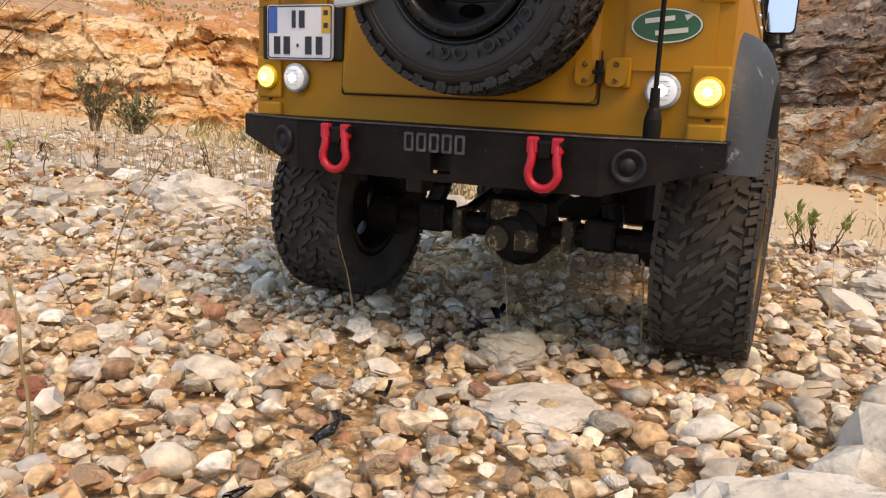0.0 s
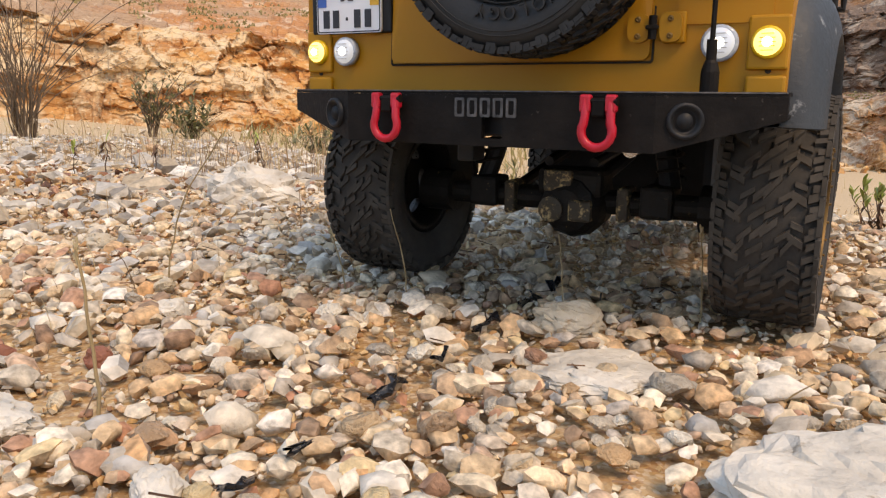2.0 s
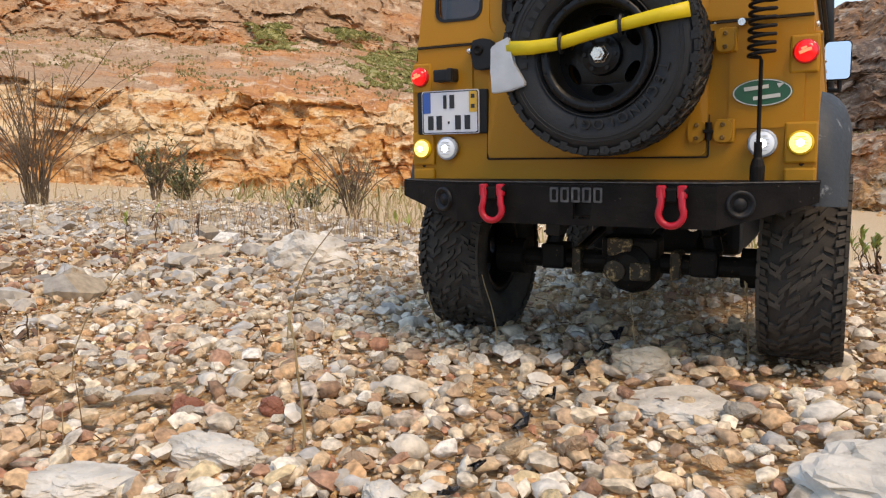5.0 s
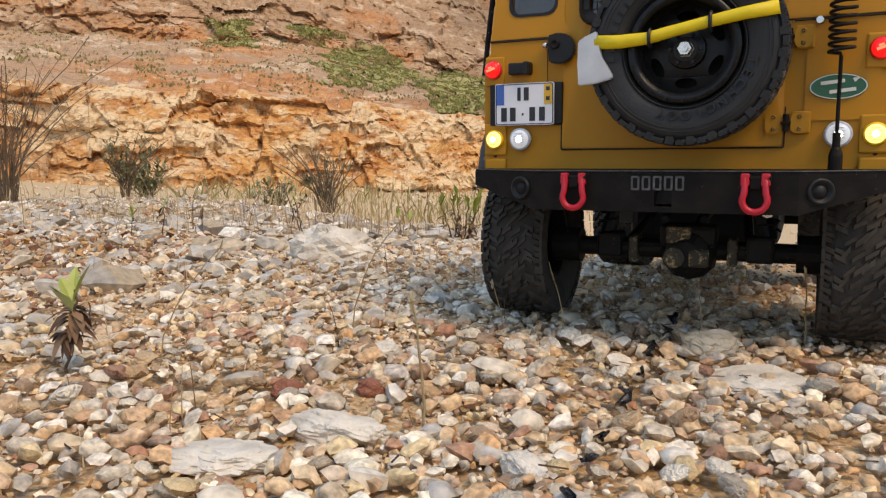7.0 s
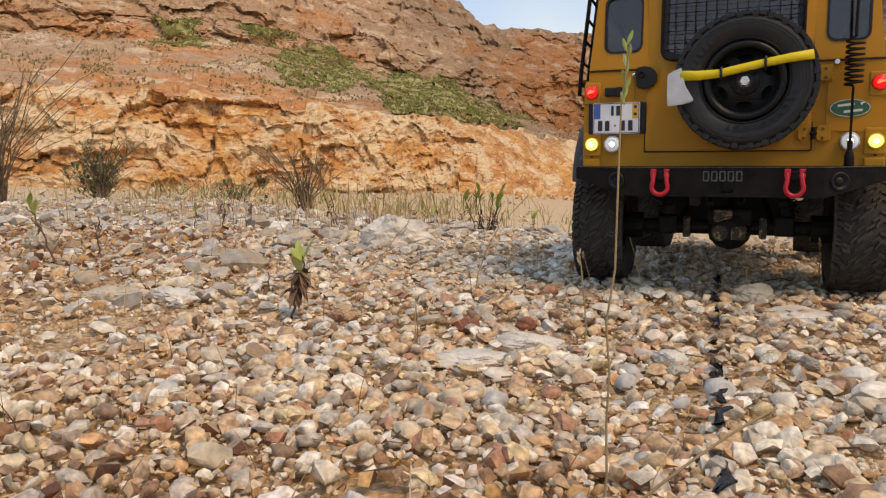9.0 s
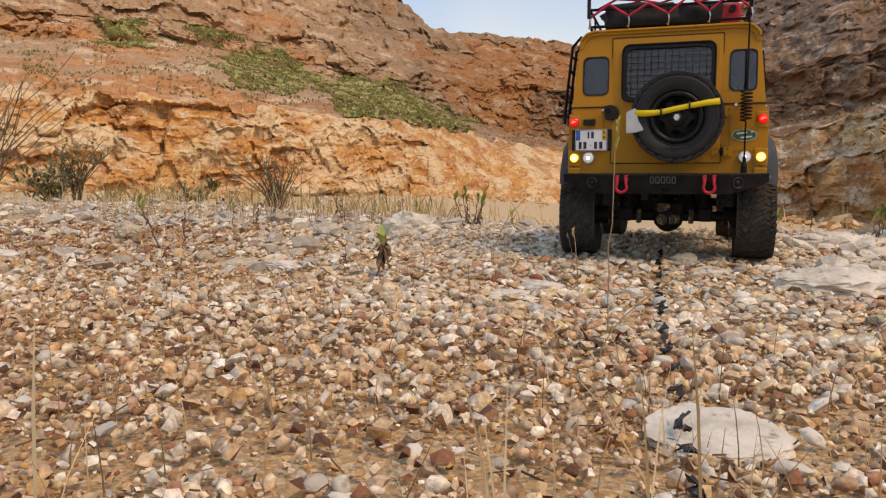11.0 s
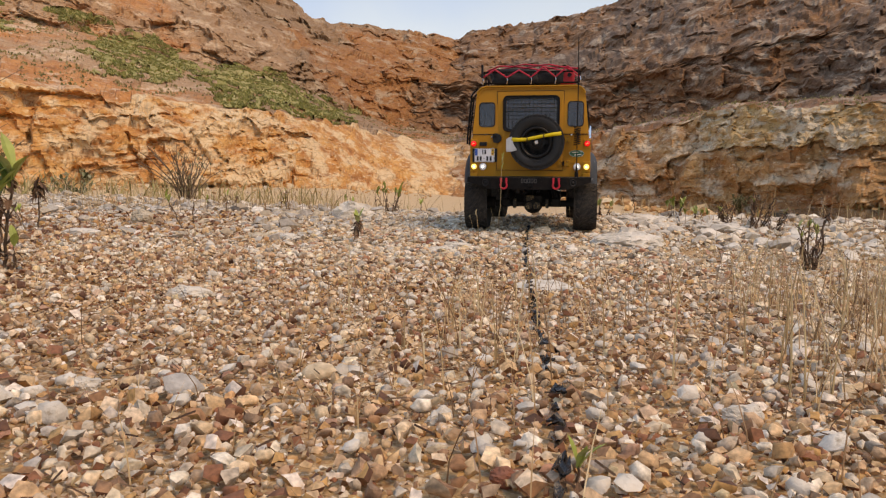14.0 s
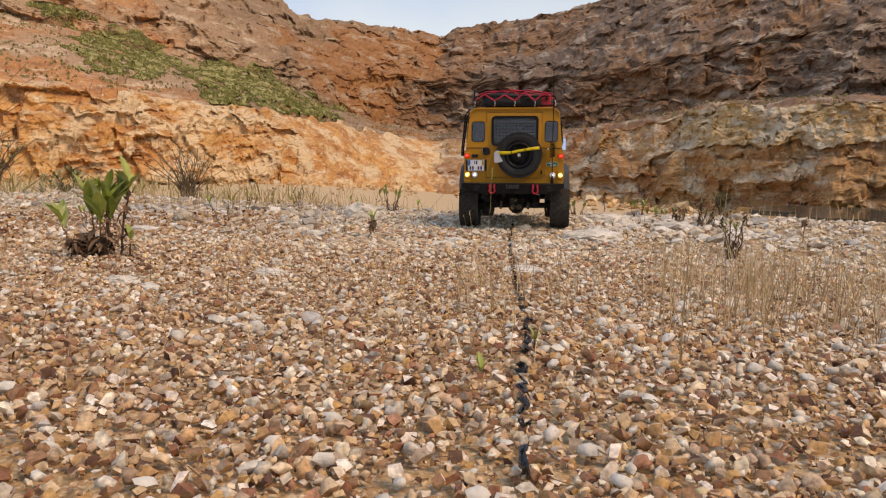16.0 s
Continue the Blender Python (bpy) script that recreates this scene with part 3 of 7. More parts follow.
tagged(ground, "sandy orange quarry soil strewn with pale gravel", "ground", kind="structure")


def quarry(az, s):
    """A point of the quarry wall: s runs 0..1 floor to bench, 1..2 slope behind it, 2..3 upper face, 3..4 ledge to rim."""
    d0 = float(np.interp(az, AZ, FAR))
    back = float(np.interp(az, AZ, LEAN_BACK))
    el = [float(np.interp(az, AZ, t)) for t in (FOOT, BENCH, BASE, LEDGE)] + [float(np.interp(az, RIM_AZ, RIM))]
    dd = [d0 - 0.6, d0 + back, d0 * 1.5 + 14, d0 * 1.5 + 18, d0 * 1.5 + 34]
    el[0] -= 1.2
    k = min(3, int(s))
    f = s - k
    zs = [EYE.z + d * math.tan(radians(e)) for d, e in zip(dd, el)]
    d = dd[k] + (dd[k + 1] - dd[k]) * f
    z = zs[k] + (zs[k + 1] - zs[k]) * f
    if k == 0:
        d = dd[0] + (dd[1] - dd[0]) * (0.55 * f + 0.45 * f ** 3)
    a = radians(az)
    p = Vector((EYE.x + d * math.sin(a), EYE.y + d * math.cos(a), z))
    # strata, blocks and gullies push the face in and out
    left = az < -7
    face = (1.0, 0.20, 1.0, 0.8)[k]
    if k == 0 and -19 < az < -4:
        face = 0.35
    grow = 1.0 + 0.016 * (d - 24)
    w = Vector((noise.noise(p * 0.5), noise.noise(p * 0.5 + Vector((9, 0, 0))), noise.noise(p * 0.35 + Vector((0, 9, 0)))))
    q = p / grow + w * 0.38
    out = 0.55 * noise.fractal(q * 0.35, 0.8, 2.1, 5)
    if face:
        cells = (noise.cell(Vector((q.x * 0.55, q.y * 0.55, q.z * 1.5))), noise.cell(Vector((q.x * 1.3 + 7, q.y * 1.3, q.z * 3.2))), noise.cell(Vector((q.x * 3.1, q.y * 3.1 + 5, q.z * 5.5))))
        out += face * (0.55 * cells[0] + 0.34 * cells[1] + 0.12 * cells[2]) * (0.56 if left else (0.42 if k == 0 else 0.58))
        out += face * 1.2 * noise.noise(Vector((q.x * 0.22, q.y * 0.22, q.z * 0.07)) + Vector((5, 1, 2)))
        out += face * 0.20 * noise.fractal(q * 1.5, 0.7, 2.2, 4)
    fade = min(1.0, 5 * f) if k == 0 else 1.0
    p -= Vector((math.sin(a), math.cos(a), 0)) * out * fade * grow
    p.z += fade * grow * (0.16 * noise.fractal(q * 0.9 + Vector((3, 3, 3)), 0.8, 2.2, 5) + (0.10 if face else 0.05) * noise.cell(Vector((q.x * 1.1, q.y * 1.1, q.z * 2.0))))
    return p


def wall_sheet(name, az0, az1, step, s0, s1, material, label, ragged=False):
    """A strip of the quarry wall; a ragged one begins along an uneven line and stands a little before its neighbour."""
    lo, hi = max(az0, -63.0), min(az1, 26.0)
    cols = np.concatenate([np.arange(az0, lo, 1.0), np.arange(lo, hi, step), np.arange(hi, az1 + 0.5, 1.0) if az1 > hi else np.array([az1])])
    ss = np.concatenate([np.linspace(0, 1, 60, endpoint=False), np.linspace(1, 2, 34, endpoint=False), np.linspace(2, 3, 40, endpoint=False), np.linspace(3, 4, 52)])
    ss = ss[(ss >= s0 - 1e-6) & (ss <= s1 + 1e-6)]
    vs = []
    for s in ss:
        first = az0
        if ragged:
            # upper face reaches further left: its dark brown paints the shade of the recess
            first += 0.9 * noise.fractal(Vector((float(s) * 4.0, 2.0, 0.0)), 0.7, 2.0, 4) - 3.2 * float(smoothstep(1.85, 2.0, s) * smoothstep(3.0, 2.85, s))
        for a in cols:
            p = quarry(float(first + (a - az0) * (az1 - first) / (az1 - az0)), float(s))
            if ragged:
                p = Vector((EYE.x, EYE.y, p.z)) + Vector((p.x - EYE.x, p.y - EYE.y, 0)) * (0.996 if s0 in (0, 1.0) else 0.988)
            vs.append(tuple(p))
    vs = np.array(vs)
    if s1 == 4:
        vs = np.concatenate([vs, vs[-len(cols):] * np.array([1.25, 1.25, 0.9])])
    n, k = len(cols), len(vs) // len(cols)
    ii = np.arange(n * k).reshape(k, n)
    q = np.stack([ii[:-1, :-1], ii[:-1, 1:], ii[1:, 1:], ii[1:, :-1]], -1).reshape(-1, 4)
    return tagged(new(name, mesh_np(name, vs, q, material, False)), label, "cliff", kind="structure")


wall_sheet("cliff_left", -85, -6.0, 0.14, 0, 1.0, M_CLIFF_L, "orange layered limestone face of the lower quarry bench")
wall_sheet("cliff_left", -85, -6.0, 0.14, 1.0, 4, M_CLIFF_LU, "weathered orange and grey slopes above the quarry bench")
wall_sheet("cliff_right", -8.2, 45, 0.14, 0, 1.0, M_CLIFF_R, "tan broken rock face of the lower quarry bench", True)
wall_sheet("cliff_right", -8.2, 45, 0.14, 1.0, 4, M_CLIFF_RU, "brown and grey blasted rock of the upper quarry face, its brown also painting a recess's shade", True)


# paler sheet before the bench edge; the light on the lip is in its colour
wall_sheet("cliff_right", 9.5, 45, 0.14, 0.66, 1.0, M_CLIFF_LIP, "pale yellow rock along the edge of the bench, lightened to look sunlit", True)


# green patches on the slope behind the lower bench, given as outlines in degrees along and up from the walk
PATCHES = [[(-27.0, 4.3), (-24.5, 5.0), (-21.5, 4.4), (-16.0, 1.2), (-16.6, 0.6), (-25.5, 1.9)], [(-33.6, 6.2), (-31.5, 7.0), (-28.0, 6.0), (-26.8, 4.4), (-29.5, 3.6), (-33.0, 4.2)], [(-36.0, 8.0), (-33.2, 8.4), (-31.6, 7.4), (-34.5, 7.0)], [(-41.5, 8.6), (-38.0, 9.0), (-38.6, 6.6), (-41.5, 6.8)]]


def in_patch(p, seed):
    """Whether a point of the slope lies in a green patch, with an uneven border."""
    dx, dy = p.x - EYE.x, p.y - EYE.y
    az = math.degrees(math.atan2(dx, dy)) + 1.5 * noise.fractal(p * 0.35 + Vector((seed, 0, 0)), 0.8, 2.1, 4)
    el = math.degrees(math.atan2(p.z - EYE.z, math.hypot(dx, dy))) + 0.7 * noise.fractal(p * 0.5 + Vector((0, seed, 0)), 0.8, 2.1, 4)
    for loop in PATCHES:
        inside = False
        for (x0, y0), (x1, y1) in zip(loop, loop[1:] + loop[:1]):
            if (y0 > el) != (y1 > el) and az < (x1 - x0) * (el - y0) / (y1 - y0) + x0:
                inside = not inside
        if inside:
            return True
    return False


def turf(name, label, material):
    """A thin uneven sward on the slope, with bare gaps."""
    azs, ss = np.arange(-43, -15, 0.16), np.linspace(1.0, 2.5, 90)
    pts = [[quarry(float(a), float(q)) for a in azs] for q in ss]
    vs = [(p.x, p.y - 0.03, p.z + 0.06 + 0.07 * noise.noise(p * 3)) for row in pts for p in row]
    n = len(azs)
    fs = []
    for i in range(len(ss) - 1):
        for j in range(n - 1):
            if in_patch(pts[i][j], 3.0) and noise.fractal(pts[i][j] * 0.9, 0.7, 2.3, 5) > -0.12:
                fs.append((i * n + j, i * n + j + 1, (i + 1) * n + j + 1, (i + 1) * n + j))
    used = sorted({k for f in fs for k in f})
    at = {k: i for i, k in enumerate(used)}
    return tagged(new(name, mesh_np(name, [vs[k] for k in used], [tuple(at[k] for k in f) for f in fs], material, True)), label, "grass", kind="stuff")


def scrub(name, count, label, material, seed, green, tall=1.0):
    """Small tufts: inside the green patches, or strewn thinly over the whole slope."""
    rng = random.Random(seed)
    vs, ts = [], []
    for _ in range(count):
        az, q = (rng.uniform(-43, -15), rng.uniform(1.0, 2.5)) if green else (rng.uniform(-60, 20), rng.uniform(1.02, 2.1))
        c = quarry(az, q)
        if green != in_patch(c, 3.0) or (not green and noise.noise(Vector((az * 0.5, q * 5, 1.0))) < 0.0):
            continue
        h = rng.uniform(0.03, 0.08) * tall
        for _ in range(3):
            a, t = rng.uniform(0, math.tau), rng.uniform(-0.7, 0.7)
            w = h * 1.0
            i = len(vs)
            vs += [(c.x + math.cos(a) * w, c.y + math.sin(a) * w, c.z + 0.02), (c.x - math.cos(a) * w, c.y - math.sin(a) * w, c.z + 0.02), (c.x + t * h, c.y + rng.uniform(-0.4, 0.4) * h, c.z + 0.05 + h)]
            ts.append((i, i + 1, i + 2))
    return tagged(new(name, mesh_np(name, vs, ts, material)), label, "grass", kind="stuff")


turf("hillside_grass", "patches of green grass on a quarry slope", M_TURF)
scrub("hillside_scrub", 52000, "olive-green tufts in the grass of a quarry slope", M_GRASSY, 4, True)
scrub("hillside_weeds", 12000, "dry brown weeds strewn over the quarry benches", M_DRYWEED, 6, False, 0.9)


# a shallow pond on the quarry floor
bm = B()
pa, pd = radians(23), 21.5
pc = Vector((EYE.x + pd * math.sin(pa), EYE.y + pd * math.cos(pa), 0))
rim = []
for k in range(60):
    a = k * math.tau / 60
    w = 1 + 0.18 * math.sin(3 * a + 1) + 0.10 * math.sin(7 * a)
    rim.append((pc.x + 3.1 * w * math.cos(a), pc.y + 1.5 * w * math.sin(a)))
level = max(gz(x, y) for x, y in rim) + 0.07
prism(bm, rim, lambda u, v: (u, v, level), (0, 0, -0.12))
tagged(part("water", bm, M_WATER), "still grey pond on the quarry floor", "pond", kind="structure")


# ---- the model car ----
AXLE_R, AXLE_F, WZ, WZF, WR, TRACK = 0.077, 0.335, 0.0385, 0.0325, 0.0525, 0.0990
NOSE_DOWN = [0.10]
car = thing("model_car", (0, 0, gz(0, 0.07)), "mustard yellow scale off-road car standing on gravel", "model car")


def cp(name, bm, material, label="", smooth=False, parent=None):
    """A part of the car, built in world metres; the body sits nose-down on its springs."""
    for v in bm.verts:
        v.co.z -= NOSE_DOWN[0] * max(0.0, v.co.y - 0.03)
        v.co.x *= 1 - 3 * NOSE_DOWN[0] * max(0.0, v.co.y - 0.12)
    ob = part(name, bm, material, None, label, smooth)
    if parent is None:
        return under(ob, car)
    ob.parent = parent
    return ob


def rear(u, v, y=0.0):
    """The rear face: upright to the belt, leaning a little forward above it."""
    return (u, y + max(0.0, v - 0.166) * 0.10, v)


# lower rear panel with its outline
bm = B()
panel(bm, [(-0.1055, 0.089), (0.1048, 0.089), (0.1045, 0.1515), (0.1035, 0.1545), (0.1012, 0.1562), (0.1010, 0.1625), (-0.1010, 0.1625), (-0.1012, 0.1562), (-0.1038, 0.1545), (-0.1048, 0.1515)], [], lambda u, v: rear(u, v), (0, 0.006, 0))
cp("rear_panel", bm, M_PAINT)
# upper rear panel with the openings of two quarter windows and the door
door_hole = rounded(-0.0585, 0.160, 0.0585, 0.2385, 0.010)
qwl, qwr = rounded(-0.0895, 0.1765, -0.0615, 0.2185, 0.006), rounded(0.0645, 0.1765, 0.0915, 0.2195, 0.006)
roofline = [(-0.1010, 0.1640), (0.1010, 0.1640), (0.0945, 0.228), (0.0925, 0.2370), (0.0860, 0.2438), (0.0780, 0.2455), (-0.0780, 0.2455), (-0.0860, 0.2438), (-0.0925, 0.2370), (-0.0945, 0.228)]
bm = B()
door_in = [(u * 1.0, max(v, 0.1655)) for u, v in rounded(-0.0570, 0.1655, 0.0570, 0.2365, 0.009)]
panel(bm, roofline, [qwl, qwr, door_in], lambda u, v: rear(u, v), (0, 0.005, 0))
cp("rear_upper_panel", bm, M_PAINT)
# the door: a leaf 2 mm proud with the window opening
win = rounded(-0.0445, 0.1705, 0.0480, 0.2275, 0.007)
bm = B()
panel(bm, rounded(-0.0572, 0.1016, 0.0570, 0.2368, 0.0028), [win], lambda u, v: rear(u, v, -0.0022), (0, 0.004, 0))
door = cp("rear_door", bm, M_PAINT)
# seams round the door and at the belt
bm = B()
frame_ring(bm, rounded(-0.0584, 0.1004, 0.0583, 0.2383, 0.0014), rounded(-0.0578, 0.1012, 0.0576, 0.2376, 0.0010), lambda u, v: rear(u, v, -0.0004), (0, -0.0006, 0))
cp("door_seam", bm, M_SEAM)
for x0, x1 in ((-0.1010, -0.0600), (0.0600, 0.1010)):
    bm = B()
    box(bm, ((x0 + x1) / 2, 0.0006, 0.1632), (x1 - x0, 0.003, 0.0010))
    cp("belt_seam", bm, M_SEAM)
# raised fields of the rear corners
for s in (-1, 1):
    bm = B()
    prism(bm, rounded(*sorted((s * 0.0665, s * 0.0985))[:1], 0.1140, sorted((s * 0.0665, s * 0.0985))[1], 0.1580, 0.0015), lambda u, v: rear(u, v, 0.0), (0, -0.0010, 0))
    cp("corner_field", bm, M_PAINT)
    bm = B()
    box(bm, (s * 0.0980, -0.0008, 0.1070), (0.0138, 0.0024, 0.0186), 0.0010)
    cp("lamp_plinth", bm, M_PAINT_EDGE)
    bm = B()
    box(bm, (s * 0.0980, -0.0008, 0.0925), (0.0134, 0.0026, 0.0065), 0.0010)
    cp("corner_foot", bm, M_PAINT_EDGE)
    bm = B()
    box(bm, (s * 0.0980, -0.0008, 0.1462), (0.0120, 0.0022, 0.0166), 0.0010)
    cp("lamp_plinth", bm, M_PAINT_EDGE)
    bm = B()
    rod(bm, (s * 0.0985, 0.0005, 0.0975), (s * 0.0985, -0.0004, 0.0975), 0.0011, 10)
    cp("drain_hole", bm, M_SEAM)
# window frames, glass and the door's wire grille
for loop, name in ((qwl, "quarter_window"), (qwr, "quarter_window")):
    cx, cz = sum(p[0] for p in loop) / len(loop), sum(p[1] for p in loop) / len(loop)
    inner = [(cx + (u - cx) * 0.92, cz + (v - cz) * 0.95) for u, v in loop]
    outer = [(cx + (u - cx) * 1.03, cz + (v - cz) * 1.02) for u, v in loop]
    bm = B()
    prism(bm, inner, lambda u, v: rear(u, v, 0.0015), (0, 0.0008, 0))
    pane = cp(name, bm, M_GLASS, "tinted rear quarter window")
    pane.visible_shadow = False
    bm = B()
    frame_ring(bm, outer, inner, lambda u, v: rear(u, v, 0.0012), (0, -0.0018, 0))
    cp("window_rubber", bm, M_BLACKP, "black rubber window seal")
cx, cz = 0.00175, 0.199
inner = [(cx + (u - cx) * 0.95, cz + (v - cz) * 0.92) for u, v in win]
outer = [(cx + (u - cx) * 1.04, cz + (v - cz) * 1.06) for u, v in win]
bm = B()
frame_ring(bm, outer, inner, lambda u, v: rear(u, v, -0.0020), (0, -0.0022, 0))
cp("window_rubber", bm, M_BLACKP, "black rubber window seal")
bm = B()
prism(bm, inner, lambda u, v: rear(u, v, 0.0002), (0, 0.0008, 0))
cp("rear_window", bm, M_GLASS, "tinted rear window").visible_shadow = False
bm = B()
tube(bm, [rear(u, v, -0.0050) for u, v in outer], 0.0011, 6, closed=True)
cp("grille_frame", bm, M_BLACK)
bm = B()
for k in range(1, 13):
    u = -0.0445 + 0.0925 * k / 13
    tube(bm, [rear(u, 0.1695, -0.0048), rear(u, 0.2290, -0.0048)], 0.0004, 4)
for k in range(1, 9):
    v = 0.1695 + 0.0595 * k / 9
    tube(bm, [rear(-0.0450, v, -0.0050), rear(0.0485, v, -0.0050)], 0.0004, 4)
cp("wire_grille", bm, M_BLACK, "black wire grille over the rear window")
# roof
bm = B()
prof = [(-0.0945, 0.228), (-0.0925, 0.2370), (-0.0860, 0.2438), (-0.0780, 0.2460), (0.0780, 0.2460), (0.0860, 0.2438), (0.0925, 0.2370), (0.0945, 0.228), (0.090, 0.228), (0.0880, 0.2350), (0.0830, 0.2400), (0.077, 0.2420),
        (-0.077, 0.2420), (-0.0830, 0.2400), (-0.0880, 0.2350), (-0.090, 0.228)]
rows = []
for y in (0.0050, 0.0110, 0.130, 0.245, 0.264):
    k = 1.0 if y < 0.25 else 0.97
    rows.append([bm.verts.new((u * k, y, v)) for u, v in prof])
for a, b in zip(rows, rows[1:]):
    for i in range(len(prof)):
        j = (i + 1) % len(prof)
        bm.faces.new((a[i], a[j], b[j], b[i]))
bm.faces.new(rows[0])
bm.faces.new(rows[-1])
cp("roof", bm, M_PAINT)
bm = B()
tube(bm, [(u, 0.0048 - 0.001 + 0.0, v) for u, v in [(-0.0935, 0.233), (-0.0922, 0.2378), (-0.0862, 0.2438), (-0.078, 0.2460), (0.078, 0.2460), (0.0862, 0.2438), (0.0922, 0.2378), (0.0935, 0.233)]], 0.0014, 6)
cp("rain_gutter", bm, M_PAINT_EDGE)


# sides: lower panel with wheel arches, upper panel with windows
lower = [(0.0, 0.089)] + [(0.015, 0.089)] + [(AXLE_R + 0.060 * math.cos(radians(a)), 0.066 + 0.056 * math.sin(radians(a))) for a in range(155, 20, -13)] + [(0.134, 0.086), (0.274, 0.086)] + \
        [(AXLE_F + 0.060 * math.cos(radians(a)), 0.066 + 0.056 * math.sin(radians(a))) for a in range(155, 20, -13)] + [(0.412, 0.089), (0.412, 0.150), (0.272, 0.1545), (0.0, 0.1545)]
for s in (-1, 1):
    bm = B()
    panel(bm, lower, [], lambda y, z: (s * (0.1048 - 0.014 * (z - 0.089)), y + 0.004, z), (-s * 0.004, 0, 0))
    cp("side_panel", bm, M_PAINT)
    bm = B()
    holes = [rounded(0.018, 0.178, 0.130, 0.216, 0.006), rounded(0.150, 0.174, 0.236, 0.218, 0.006)]
    lean = lambda y, z: (s * (0.1010 - 0.100 * (z - 0.1640)), y + 0.006, z)
    panel(bm, [(0.0, 0.1560), (0.264, 0.1560), (0.250, 0.228), (0.0, 0.228)], holes, lean, (-s * 0.004, 0, 0))
    cp("side_upper_panel", bm, M_PAINT)
    for h in holes:
        bm = B()
        hy, hz = sum(q[0] for q in h) / len(h), sum(q[1] for q in h) / len(h)
        prism(bm, h, lambda y, z: (lean(y, z)[0] - s * 0.0022, lean(y, z)[1], z), (s * 0.0008, 0, 0))
        cp("side_window", bm, M_GLASS, "tinted side window").visible_shadow = False
        bm = B()
        frame_ring(bm, [(hy + (a - hy) * 1.02, hz + (b - hz) * 1.05) for a, b in h], [(hy + (a - hy) * 0.96, hz + (b - hz) * 0.92) for a, b in h], lean, (s * 0.0014, 0, 0))
        cp("window_rubber", bm, M_BLACKP)
    # wire mesh panel over the rear side window
    bm = B()
    for k in range(10):
        y = 0.020 + 0.108 * k / 9
        tube(bm, [(lean(y, 0.177)[0] + s * 0.003, y + 0.006, 0.177), (lean(y, 0.219)[0] + s * 0.003, y + 0.006, 0.219)], 0.0006, 4)
    for k in range(5):
        z = 0.177 + 0.042 * k / 4
        tube(bm, [(lean(0, z)[0] + s * 0.003, 0.026, z), (lean(0, z)[0] + s * 0.003, 0.134, z)], 0.0006 if 0 < k < 4 else 0.0011, 4)
    cp("side_grille", bm, M_BLACK, "black wire grille over the side window")
    # rivets under the windows
    for k in range(6):
        y = 0.010 + 0.034 * k
        bm = B()
        bmesh.ops.create_uvsphere(bm, u_segments=8, v_segments=5, radius=0.0015, matrix=Matrix.Translation((s * 0.1018, y, 0.1600)))
        cp("rivet", bm, M_CHROME, smooth=True)
    # a belt moulding
    bm = B()
    box(bm, (s * 0.1022, 0.137, 0.1553), (0.0050, 0.264, 0.0024), 0.0009)
    cp("belt_moulding", bm, M_PAINT_EDGE)

# closing forms: floor, bulkhead, bonnet, windscreen
bm = B()
box(bm, (0, 0.135, 0.087), (0.160, 0.258, 0.004))
cp("load_floor", bm, M_BLACKP)
for y in (0.150, 0.220):
    for x in (-0.045, 0.045):
        bm = B()
        box(bm, (x, y, 0.150), (0.052, 0.016, 0.062), 0.006)
        cp("seat_back", bm, M_BAG)
bm = B()
box(bm, (0, 0.342, 0.1530), (0.178, 0.136, 0.010), 0.004)
box(bm, (0, 0.344, 0.159), (0.110, 0.124, 0.006), 0.003)
cp("bonnet", bm, M_PAINT)
bm = B()
box(bm, (0, 0.416, 0.122), (0.200, 0.006, 0.066), 0.002)
cp("front_panel", bm, M_PAINT)
bm = B()
frame_ring(bm, rounded(-0.094, 0.166, 0.094, 0.240, 0.008), rounded(-0.086, 0.174, 0.086, 0.232, 0.006), lambda u, v: (u * (1.06 - 0.9 * (v - 0.166)), 0.276 - (v - 0.166) * 0.25, v), (0, -0.005, 0))
cp("windscreen_frame", bm, M_PAINT)
bm = B()
prism(bm, rounded(-0.086, 0.174, 0.086, 0.232, 0.006), lambda u, v: (u, 0.2735 - (v - 0.166) * 0.25, v), (0, 0.0008, 0))
cp("windscreen", bm, M_GLASS).visible_shadow = False

